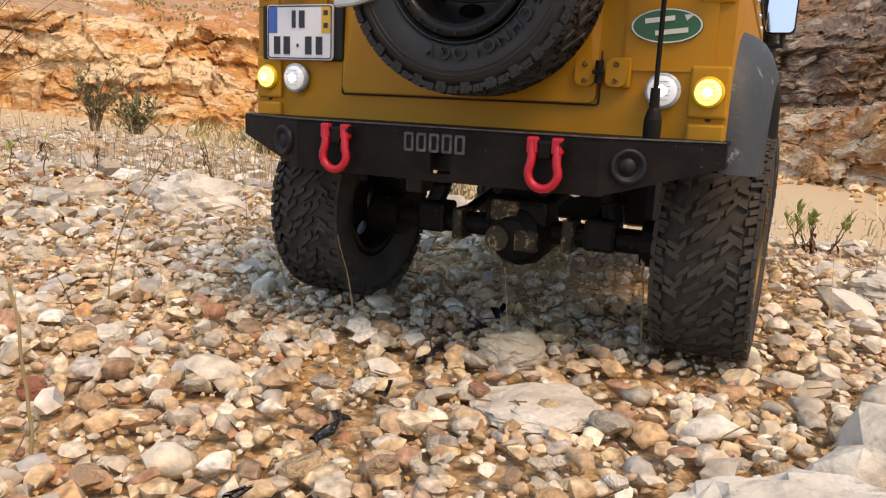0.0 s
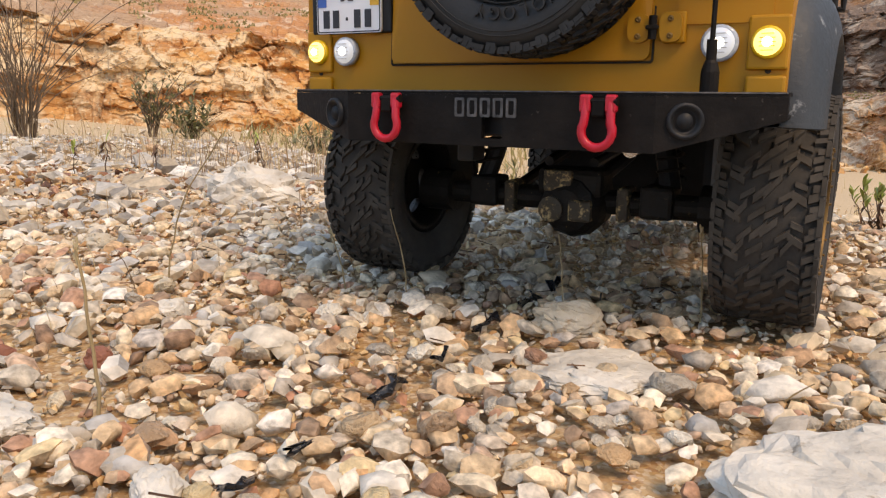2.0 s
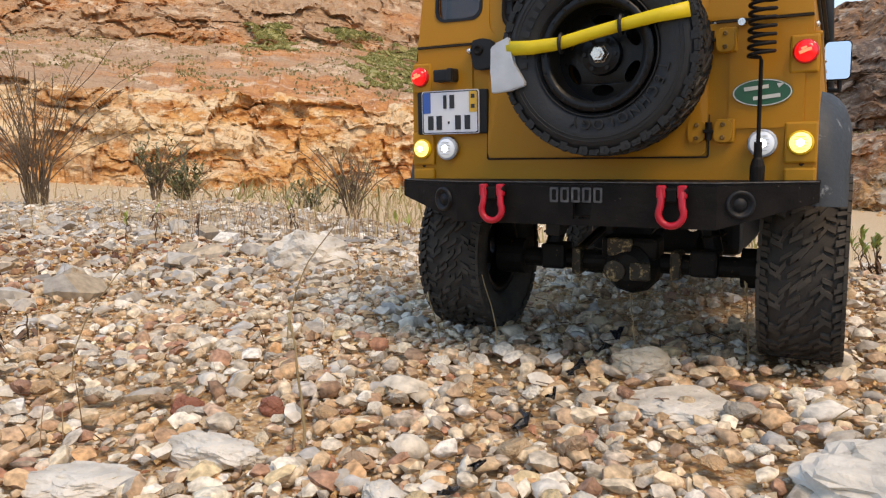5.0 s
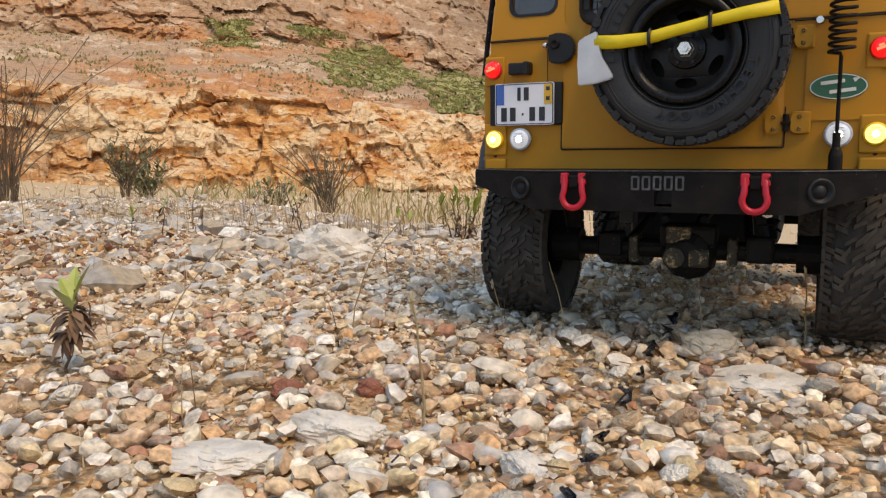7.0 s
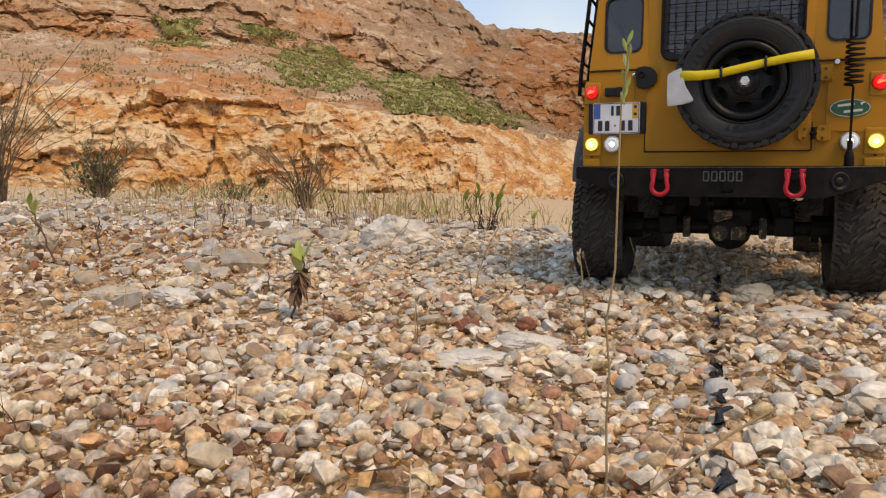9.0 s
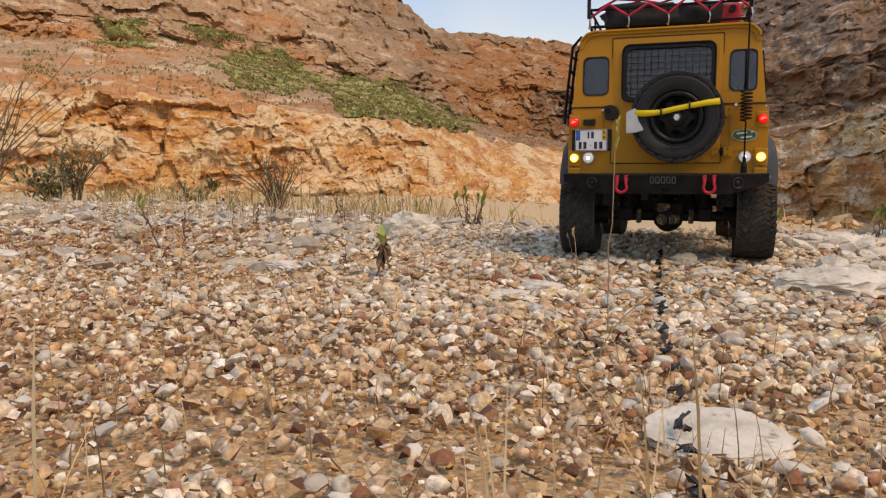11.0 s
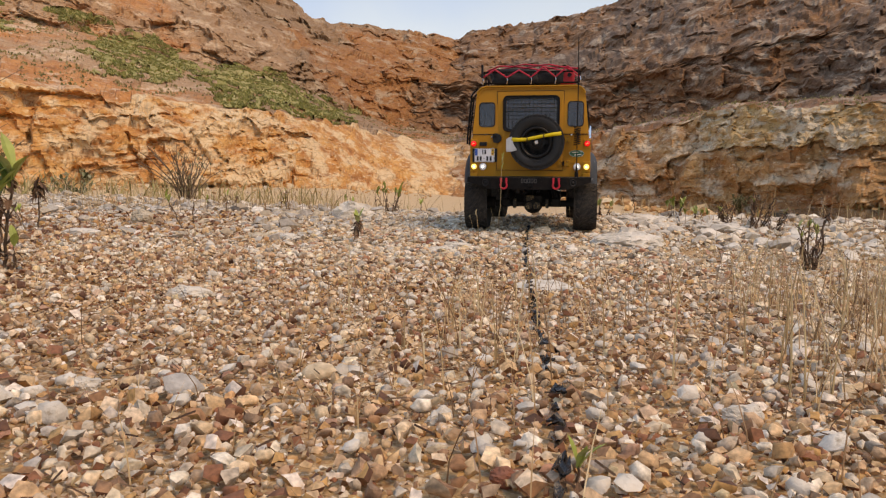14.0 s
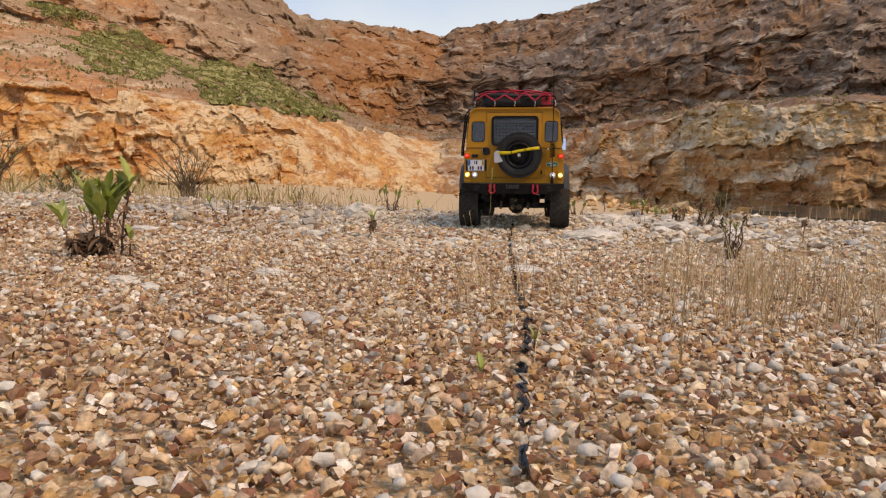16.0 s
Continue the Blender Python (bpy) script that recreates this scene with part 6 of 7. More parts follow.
seedling(0.302, 0.380, 0.046, (0, 0), 5, 2, 11, 0.018, "low green weed on the crest", 6, 0.018)
seedling(0.318, 0.395, 0.092, (0.002, 0), 0, 26, 31, 0.016, "dark dead stalk with a withered head", 1, 0.0, 0.80, 1.0, 0.014, 0, 3)
seedling(0.362, 0.440, 0.022, (0, 0), 5, 2, 32, 0.018, "low olive-green tuft of leaves", 6, 0.03)
seedling(0.236, 0.600, 0.068, (-0.004, 0), 0, 18, 12, 0.016, "thin brown weed stalk on the crest", 1, 0.0, 0.5, 1.0, 0.014, 0, 4)
seedling(0.418, 0.165, 0.078, (0.008, 0), 3, 26, 13, 0.013, "tall ragged weed with dead brown leaves on the rubble", 6, 0.030, 0.05, 0.95, 0.013, 1, 5)
seedling(0.455, 0.165, 0.048, (0.01, 0), 2, 20, 14, 0.013, "short ragged brown weed on the rubble", 4, 0.02, 0.1, 1.0, 0.013, 1, 4)
seedling(0.581, -0.021, 0.062, (0.006, 0), 0, 14, 33, 0.018, "dead weed stalk with a dark drooping head", 1, 0.0, 0.75, 1.0)
seedling(-0.398, 0.610, 0.072, (0, 0), 3, 6, 15, 0.022, "upright green-leaved weed on the crest", 7, 0.034, twigs=2)
seedling(-0.31, 0.62, 0.032, (0, 0), 2, 5, 16, 0.018, "small brown-green weed growing on the crest", 2, 0.012)
seedling(-0.52, 0.66, 0.040, (0, 0), 2, 4, 34, 0.018, "small brown-green weed growing on the crest", 2, 0.012)
seedling(-0.778, 0.336, 0.048, (0.004, 0), 3, 8, 17, 0.013, "slender green-tipped weed on rubble", 1, 0.0, 0.4, 0.8, 0.012, 99, 3)
seedling(-0.739, 0.354, 0.056, (0.006, 0), 1, 12, 18, 0.018, "slender weed with a brown head", 1, 0.0, 0.6, 1.0)
seedling(-0.756, 0.45, 0.050, (0.004, 0), 0, 7, 19, 0.018, "slender dry weed with a brown head", 1, 0.0, 0.6, 1.0)
seedling(-0.66, 0.58, 0.070, (-0.01, 0), 1, 5, 35, 0.018, "slender dry weed among thin grass", 2, 0.02, 0.3, 1.0)
seedling(-0.022, -0.392, 0.016, (0, 0), 0, 18, 20, 0.022, "low reddish withered weed in the gravel", 5, 0.014)
seedling(0.069, -1.11, 0.014, (0, 0), 4, 3, 21, 0.013, "tiny green shoot in the gravel")
seedling(0.040, -1.19, 0.012, (0, 0), 4, 0, 22, 0.012, "tiny green shoot in the gravel")
seedling(0.150, 0.52, 0.045, (0, 0), 6, 6, 24, 0.012, "leafy green weed growing behind the car", 9, 0.030)
seedling(-0.345, -0.09, 0.022, (0, 0), 0, 10, 23, 0.016, "small brown withered weed")


def shrub(x, y, height, width, count, leaves, seed, label, leaf_len=0.05, thick=0.004):
    """Thin stems fanning up from one foot, forked, some with small leaves."""
    rng = random.Random(seed)
    z = gz(x, y) - 0.01
    ob = thing("shrub", (x, y, z), label, "shrub", "shrubs beyond the hump")
    bm, lv = B(), B()
    for _ in range(count):
        if not leaves:
            bm = B()
        a = rng.uniform(0, math.tau)
        out = rng.uniform(0.1, 1.0) * width
        tip = Vector((math.cos(a) * out, math.sin(a) * out * 0.8, height * rng.uniform(0.55, 1.0)))
        pts = [Vector((math.cos(a) * width * 0.05, math.sin(a) * width * 0.05, 0)).lerp(tip, f) + Vector((rng.uniform(-1, 1), rng.uniform(-1, 1), rng.uniform(-0.5, 0.5))) * height * 0.025 * (f > 0) - Vector((math.cos(a), math.sin(a), 0)) * out * 0.25 * math.sin(f * math.pi) for f in np.linspace(0, 1, 7)]
        tube(bm, pts, thick, 4, 0.35)
        for _ in range(3):
            i = rng.randint(2, 5)
            d = Vector((rng.uniform(-1, 1), rng.uniform(-1, 1), rng.uniform(0.5, 1.4))).normalized() * height * rng.uniform(0.12, 0.32)
            tube(bm, [pts[i], pts[i] + d * 0.5 + Vector((0, 0, 0.01)) * height, pts[i] + d], thick * 0.5, 3, 0.4)
            for _ in range(leaves):
                q = pts[i] + d * rng.uniform(0.2, 1.0)
                leaf(lv, q, (rng.uniform(-1, 1), rng.uniform(-1, 1), rng.uniform(0.1, 1.2)), (0, 0, 1), leaf_len * rng.uniform(0.6, 1.1), leaf_len * 0.32, 0.1)
        if not leaves:
            part("stem", bm, M_TWIG, ob)
    if leaves:
        part("twig_fan", bm, M_TWIG, ob)
        part("foliage", lv, M_BUSHLEAF, ob, "small dull green leaves")
    else:
        lv.free()
    return ob


shrub(-3.22, 2.50, 0.36, 0.30, 22, 6, 1, "dull green leafy bush on the edge of the rubble", 0.034)
shrub(-2.66, 1.45, 0.60, 0.62, 46, 0, 2, "bare brown broom shrub with fanning twigs", thick=0.0030)
shrub(-2.14, 2.82, 0.42, 0.32, 26, 1, 3, "dry brown shrub with sparse leaves", 0.035, 0.005)
shrub(1.9, 3.2, 0.22, 0.22, 26, 6, 6, "green bush beyond the crest", 0.04)
shrub(1.25, 2.0, 0.13, 0.14, 20, 3, 7, "dry green-brown bush beyond the crest", 0.03, 0.002)
shrub(-6.5, 8.0, 0.9, 0.6, 24, 5, 9, "dry bush on the quarry floor", 0.12, 0.008)
shrub(-3.2, 7.0, 0.8, 0.6, 24, 4, 10, "dry bush on the quarry floor", 0.10, 0.008)
shrub(-9.5, 8.5, 1.0, 0.7, 24, 6, 11, "green bush on the quarry floor", 0.14, 0.008)
for bx, by, bh, bs in ((-13.5, 18.5, 0.40, 41), (5.6, 24.0, 0.7, 45), (7.6, 23.0, 0.6, 46)):
    shrub(bx, by, bh, bh * 0.6, 22, 5, bs, "olive-green bush at the foot of the quarry wall", 0.16, 0.010)


def straw(name, spots_, height, label, seed, thick=0.0004, lean=0.25, material=None):
    """Dry grass stalks, each a tapering bent blade of four sides with a small seed head."""
    rng = np.random.default_rng(seed)
    vs, fs = [], []
    for x, y in spots_:
        h = height * rng.uniform(0.2, 1.0) ** 0.8
        a, l = rng.uniform(0, 2 * np.pi), rng.uniform(0.02, lean) * h
        z = gz(x, y) - 0.002
        i0 = len(vs)
        for f in (0, 0.35, 0.7, 1.0):
            c = (x + math.cos(a) * l * f * f, y + math.sin(a) * l * f * f, z + h * f)
            w = thick * (1.15 - f) * (1 + h * 8)
            if f == 0.7 and h > height * 0.8:
                w *= 1.6
            vs += [(c[0] + w, c[1], c[2]), (c[0] - w * 0.5, c[1] + w * 0.87, c[2]), (c[0] - w * 0.5, c[1] - w * 0.87, c[2])]
        for k in range(3):
            for j in range(3):
                p0, p1 = i0 + k * 3 + j, i0 + k * 3 + (j + 1) % 3
                fs.append((p0, p1, p1 + 3, p0 + 3))
    return tagged(new(name, mesh_np(name, vs, fs, material or M_STRAW)), label, "grass", kind="stuff")


rs = np.random.default_rng(8)


def clumped(p, size, least=0.05):
    """Keeps the spots that fall into natural clumps of about that size."""
    w = np.array([noise.fractal(Vector((a / size, b / size, 6.0)), 0.8, 2.0, 3) for a, b in p])
    return p[rs.uniform(0, 1, len(p)) < np.maximum(least, smoothstep(-0.05, 0.35, w))]


tuft = np.concatenate([rs.normal((0.33, -0.80), (0.085, 0.12), (700, 2)), rs.normal((0.46, -0.62), (0.11, 0.13), (560, 2)), rs.normal((0.27, -0.66), (0.05, 0.07), (240, 2)), rs.normal((0.30, -0.92), (0.05, 0.05), (180, 2)), rs.normal((-0.01, -0.82), (0.05, 0.10), (160, 2))])
tuft = clumped(tuft, 0.07, 0.30)
straw("dry_grass", tuft, 0.064, "patch of short brown dead grass", 1, 0.00030, 0.75, M_BROWNSTRAW)
straw("dry_grass", tuft[::5], 0.082, "taller straw-coloured stalks in the dead grass", 9, 0.00042, 0.3)
straw("dry_grass", tuft[::2] + rs.normal(0, 0.012, tuft[::2].shape), 0.018, "matted brown grass at the foot of the stalks", 10, 0.00032, 2.2, M_BROWNSTRAW)
thin = np.concatenate([rs.uniform((-0.45, -1.25), (0.30, -0.35), (400, 2)), rs.normal((0.03, -0.72), (0.05, 0.09), (70, 2)), rs.uniform((-0.9, -0.4), (-0.1, 0.5), (170, 2)), rs.uniform((0.15, -0.4), (0.7, 0.4), (120, 2))])
straw("dry_grass", thin, 0.036, "scattered thin dry grass stalks", 2, 0.0003, 0.6, M_BROWNSTRAW)
back = np.concatenate([rs.uniform((-3.5, 0.7), (0.0, 3.2), (900, 2)), rs.uniform((0.2, 0.5), (2.2, 2.6), (420, 2))])
near_floor = np.concatenate([rs.uniform((-3, 1.2), (3.5, 5.5), (1100, 2)), rs.normal((1.0, 2.0), (0.5, 0.6), (500, 2))])
straw("dry_grass", clumped(near_floor, 0.5), 0.14, "dry grass below the hump", 6, 0.0008)
fringe = np.concatenate([rs.uniform((-1.5, 0.45), (-0.1, 1.2), (260, 2)), rs.uniform((-5.5, 2.4), (0.5, 7.0), (900, 2))])
straw("dry_grass", clumped(fringe, 0.5), 0.11, "pale dry grass below the crest", 7, 0.0005, 0.7)
straw("dry_grass", clumped(back, 0.35, 0.15), 0.075, "thin dry grass along the edge of the hump", 3, 0.0005)
crest_g = np.concatenate([rs.normal((-0.72, 0.66), (0.14, 0.10), (170, 2)), rs.normal((-0.55, 0.75), (0.12, 0.10), (90, 2)), rs.normal((-1.05, 0.72), (0.2, 0.16), (150, 2)), rs.normal((0.55, 0.35), (0.2, 0.15), (110, 2))])
straw("dry_grass", crest_g, 0.075, "thin brown grass tufts on the crest", 14, 0.0004, 0.5, M_BROWNSTRAW)
floor_g = np.concatenate([rs.uniform((-22, 12), (2, 26), (2600, 2)), rs.uniform((-14, 6), (6, 20), (1500, 2)), rs.normal((-4, 9), (3.5, 1.5), (900, 2)), rs.normal((3, 9), (2.5, 2.0), (700, 2))])
straw("dry_grass", clumped(floor_g, 2.0), 0.42, "dry yellow grass on the quarry floor", 4, 0.0030, 0.6)

edge_az = np.concatenate([rs.uniform(-42, -3, 2600), rs.uniform(2, 22, 700)])
edge_d = rs.uniform(8.0, 24.0, len(edge_az))
edge = np.stack([EYE.x + edge_d * np.sin(np.radians(edge_az)), EYE.y + edge_d * np.cos(np.radians(edge_az))], -1)
straw("dry_grass", clumped(edge, 2.2, 0.12), 0.50, "yellow-green dry grass on the sandy quarry floor", 16, 0.0055, 0.9, M_DRYWEED)


def litter(name, spots_, label, seed):
    """Broken dry stems lying on the gravel."""
    rng = np.random.default_rng(seed)
    vs, fs = [], []
    for x, y in spots_:
        l, a, t = rng.uniform(0.0018, 0.006), rng.uniform(0, 2 * np.pi), rng.uniform(-0.2, 0.5)
        z, w = gz(x, y) + rng.uniform(0.003, 0.006), rng.uniform(0.00022, 0.0005)
        i0 = len(vs)
        for f in (-1, 1):
            c = (x + math.cos(a) * l * f, y + math.sin(a) * l * f, z + t * l * (f + 1) / 2)
            vs += [(c[0] - math.sin(a) * w, c[1] + math.cos(a) * w, c[2]), (c[0] + math.sin(a) * w, c[1] - math.cos(a) * w, c[2]), (c[0], c[1], c[2] + w * 1.6)]
        fs += [(i0, i0 + 1, i0 + 4, i0 + 3), (i0 + 1, i0 + 2, i0 + 5, i0 + 4), (i0 + 2, i0, i0 + 3, i0 + 5)]
    return tagged(new(name, mesh_np(name, vs, fs, M_DEADLEAF)), label, "plant litter", kind="stuff")


litter("dry_litter", np.concatenate([rs.uniform((-0.75, -1.45), (0.45, -0.30), (1500, 2)), rs.uniform((-0.6, -0.3), (0.2, 0.3), (350, 2))]), "broken brown stems and leaf bits on the gravel", 5)


def stalk(x, y, height, lean, head, label, seed, green=False, r=0.0007):
    rng = random.Random(seed)
    z = gz(x, y) - 0.002
    ob = thing("grass_stalk", (x, y, z), label, "grass stalk", "single grass stalks")
    tip = Vector((lean[0], lean[1], height))
    pts = [Vector((0, 0, 0)).lerp(tip, f) + Vector((rng.uniform(-1, 1), rng.uniform(-1, 1), 0)) * height * 0.008 - Vector((lean[0], lean[1], 0)) * 0.25 * math.sin(f * math.pi) for f in np.linspace(0, 1, 10)]
    bm = B()
    tube(bm, pts, r, 6, 0.6)
    part("stalk", bm, M_STRAW, ob)
    if head:
        bm = B()
        for k in range(9):
            f = 1 - 0.13 * k / 9
            b = rng.uniform(0, math.tau)
            leaf(bm, tip * f, (tip.normalized() + Vector((math.cos(b), math.sin(b), 0)) * 0.35), (0, 0, 1) if abs(tip.normalized().z) < 0.9 else (0, 1, 0), head, head * 0.3, 0.0)
        part("seed_head", bm, M_LEAF if green else M_STRAW, ob)
    return ob


stalk(-0.021, -0.378, 0.146, (0.005, -0.003), 0.0042, "tall dry grass stalk with a greenish seed head", 1, True, 0.00045)
stalk(-0.072, -0.150, 0.060, (-0.005, 0), 0.004, "short dry grass stalk with a seed head", 2)
stalk(-0.19, -0.02, 0.085, (0.045, 0.0), 0.0, "thin brown bent grass stalk", 4, False, 0.0005)
stalk(-0.235, -0.140, 0.070, (0.030, 0.02), 0.004, "bent straw stalk beside a seedling", 5, False, 0.0004)
stalk(-0.02, -0.44, 0.055, (0.045, 0.02), 0.0, "thin brown bent grass stalk", 6, False, 0.0005)
stalk(0.02, 0.02, 0.045, (-0.004, 0), 0.0, "thin dry grass stalk under the car", 7, False, 0.0004)
stalk(-0.06, 0.015, 0.050, (-0.01, 0), 0.0, "thin dry grass stalk under the car", 8, False, 0.0004)
stalk(0.073, 0.055, 0.048, (-0.002, -0.004), 0.003, "short pale dry stalk beside the rear wheel", 10, False, 0.0005)
stalk(-0.102, 0.020, 0.034, (-0.006, -0.004), 0.003, "short pale dry stalk beside the rear wheel", 11, False, 0.0005)
stalk(0.115, -0.03, 0.014, (0.010, 0), 0.0, "short dry grass blades before the rear wheel", 9, False, 0.0004)

# ---- black plastic strip half buried in the gravel ----
rb = random.Random(12)
line = [(-0.004, 0.10), (-0.003, 0.0), (0.000, -0.07), (0.001, -0.12), (0.004, -0.18), (0.008, -0.235), (0.011, -0.30), (0.012, -0.335), (0.016, -0.40), (0.024, -0.496), (0.028, -0.545), (0.034, -0.66), (0.044, -0.80), (0.056, -0.94), (0.062, -0.99), (0.063, -1.18), (0.068, -1.30), (0.074, -1.5)]
ys = [q[1] for q in line][::-1]
lx = [q[0] for q in line][::-1]
strip = thing("plastic_strip", (0.02, -0.5, gz(0.02, -0.5)), "torn strip of black plastic half buried in the gravel", "plastic strip")
y = 0.08
while y > -1.45:
    n = rb.randint(3, 7)
    step = rb.uniform(0.0025, 0.0055)
    bm = B()
    rows = []
    for k in range(n):
        yy = y - k * step
        x = float(np.interp(yy, ys, lx)) + rb.uniform(-0.0030, 0.0030)
        w = rb.uniform(0.0010, 0.0027)
        zc = gz(x, yy) + rb.uniform(0.0065, 0.0105)
        t = rb.uniform(-0.9, 0.9)
        a = [Vector((x + w * u * math.cos(t), yy + rb.uniform(-0.002, 0.002), zc + w * u * math.sin(t) + rb.uniform(-0.001, 0.001))) for u in (-1, -0.3, 0.4, 1)]
        rows.append([bm.verts.new(v) for v in a] + [bm.verts.new(v - Vector((0, 0, 0.0008))) for v in a])
    for p0, p1 in zip(rows, rows[1:]):
        for i in range(3):
            bm.faces.new((p0[i], p0[i + 1], p1[i + 1], p1[i]))
            bm.faces.new((p0[4 + i], p1[4 + i], p1[5 + i], p0[5 + i]))
        bm.faces.new((p0[0], p1[0], p1[4], p0[4]))
        bm.faces.new((p0[3], p0[7], p1[7], p1[3]))
    ob = part("torn_piece", bm, M_FOIL)
    under(ob, strip)
    y -= n * step + rb.uniform(0.003, 0.026)


# ---- gravel ----
def rock_shape(seed, points=11, flatness=0.62, jag=0.25):
    """The hull of a few random points: a small broken stone about 1 across."""
    rng = random.Random(seed)
    bm = bmesh.new()
    spin = rng.uniform(0, 6.28)
    for k in range(points):
        z = 1 - 2 * (k + 0.5) / points
        v = Vector((math.cos(k * 2.4 + spin) * math.sqrt(1 - z * z), math.sin(k * 2.4 + spin) * math.sqrt(1 - z * z), z))
        v = (v + Vector((rng.gauss(0, jag), rng.gauss(0, jag), rng.gauss(0, jag)))).normalized() * rng.uniform(1 - jag * 0.8, 1) * 0.5
        bm.verts.new((v.x * rng.uniform(0.97, 1.05), v.y * 0.8, v.z * flatness))
    bmesh.ops.convex_hull(bm, input=list(bm.verts))
    bmesh.ops.delete(bm, geom=[v for v in bm.verts if not v.link_faces], context="VERTS")
    bmesh.ops.triangulate(bm, faces=bm.faces)
    return bm


def shape_arrays(bm):
    bm.verts.index_update()
    v = np.array([tuple(a.co) for a in bm.verts], np.float32)
    f = np.array([[a.index for a in q.verts] for q in bm.faces], np.int32)
    bm.free()
    return v, f


def strew(name, xy, size, shapes, material, sink, seed, tilt=0.35, flat=(0.75, 1.15), crease=46):
    """Lays one stone at each xy, all in one mesh."""
    rng = np.random.default_rng(seed)
    zz = ground_height(xy[:, 0], xy[:, 1])
    pick = rng.integers(0, len(shapes), len(xy))
    vs, fs, at = [], [], 0
    for k, (v, f) in enumerate(shapes):
        sel = np.nonzero(pick == k)[0]
        n = len(sel)
        if not n:
            continue
        a, b, c = rng.uniform(0, 2 * np.pi, n), rng.normal(0, tilt, n), rng.normal(0, tilt, n)
        sx, sy, sz = size[sel], size[sel] * rng.uniform(0.8, 1.2, n), size[sel] * rng.uniform(*flat, n)
        p = v[None] * np.stack([sx, sy, sz], -1)[:, None]
        ca, sa, cb, sb, cc, sc = np.cos(a), np.sin(a), np.cos(b), np.sin(b), np.cos(c), np.sin(c)
        x, y, z = p[..., 0], p[..., 1], p[..., 2]
        y, z = y * cb[:, None] - z * sb[:, None], y * sb[:, None] + z * cb[:, None]
        x, z = x * cc[:, None] + z * sc[:, None], -x * sc[:, None] + z * cc[:, None]
        x, y = x * ca[:, None] - y * sa[:, None], x * sa[:, None] + y * ca[:, None]
        q = np.stack([x + xy[sel, 0][:, None], y + xy[sel, 1][:, None], z + (zz[sel] + size[sel] * sink)[:, None]], -1)
        vs.append(q.reshape(-1, 3))
        fs.append((f[None] + (at + np.arange(n) * len(v))[:, None, None]).reshape(-1, 3))
        at += n * len(v)
    return new(name, mesh_np(name, np.concatenate(vs), np.concatenate(fs), material, True, crease))


def spots(n, seed, x0, x1, y0, y1, fan=True):
    """Random spots in the stretch of ground that lies before the walk."""
    rng = np.random.default_rng(seed)
    p = rng.uniform((x0, y0), (x1, y1), (n, 2))
    if fan:
        left, right = -0.46 - 0.80 * np.maximum(p[:, 1] + 1.3, -0.02), 0.36 + 0.52 * np.maximum(p[:, 1] + 1.3, -0.02)
        p = p[(p[:, 0] > left) & (p[:, 0] < right)]
    return p


def clear_of(p, centres):
    keep = np.ones(len(p), bool)
    for x, y, r in centres:
        keep &= (p[:, 0] - x) ** 2 + (p[:, 1] - y) ** 2 > r * r
    return p[keep]


ROCKS = [(0.024, 0.014, 0.018), (0.052, -0.030, 0.026), (0.163, -0.088, 0.05), (-0.103, -0.170, 0.020), (-0.125, -0.212, 0.022), (-0.395, 0.262, 0.045), (0.041, -0.548, 0.032), (0.36, 0.16, 0.04),
         (-0.725, -0.215, 0.03), (-0.02, -0.172, 0.010), (-0.268, -0.715, 0.015), (-0.785, 0.068, 0.040), (0.215, 0.30, 0.045), (-0.375, -0.875, 0.015)]
small = [shape_arrays(rock_shape(s, 8, 0.65, 0.22)) for s in range(8)]
medium = [shape_arrays(rock_shape(40 + s, 10 + s % 2, 0.58 + 0.03 * (s % 5), 0.22 + 0.04 * (s % 4))) for s in range(14)]
rounded_off = [shape_arrays(rock_shape(140 + s, 15, 0.40 + 0.06 * (s % 4), 0.21)) for s in range(12)]
flatter = [shape_arrays(rock_shape(80 + s, 15, 0.34 + 0.04 * (s % 3), 0.28)) for s in range(12)]
rg = np.random.default_rng(11)


def fade(p, seed, x0=-1.25, x1=0.85, y0=-1.95, y1=0.7, soft=0.5, least=0.05):
    """Thins a scatter out towards the border of the stretch that the walk passes."""
    rng = np.random.default_rng(seed)
    w = np.array([noise.noise(Vector((a * 2.2, b * 2.2, 3.0))) for a, b in p]) * 0.35
    d = np.maximum(np.maximum(x0 - p[:, 0], p[:, 0] - x1), np.maximum(y0 - p[:, 1], p[:, 1] - y1)) + w
    bare = np.array([noise.fractal(Vector((a * 9, b * 9, 5.0)), 0.8, 2.0, 3) for a, b in p])
    return p[rng.uniform(0, 1, len(p)) < np.maximum(least, smoothstep(soft, 0.0, d)) * (1 - 0.68 * smoothstep(0.12, 0.5, bare))]


def coarse(p):
    """Stone size: coarser round the car, finer on the near slope."""
    return 0.60 - 0.02 * smoothstep(-1.15, -0.85, p[:, 1]) + 0.16 * smoothstep(-0.70, -0.40, p[:, 1])


def core(n, seed):
    """Spots crowded along the track, thinning out softly to all sides."""
    rng = np.random.default_rng(seed)
    p = rng.uniform((-1.05, -1.50), (0.90, -0.30), (n * 4, 2))
    w = np.array([noise.noise(Vector((x * 3, y * 3, 8.0))) for x, y in p]) * 0.16
    half = np.clip(0.28 + 0.42 * (p[:, 1] + 1.45), 0.18, 0.52)
    d = np.maximum(np.abs(p[:, 0] - 0.05 + 0.10 * (p[:, 1] + 1.4)) - half, -1.33 - p[:, 1]) + w
    return p[rng.uniform(0, 1, len(p)) < smoothstep(0.30, -0.08, d)][:n]


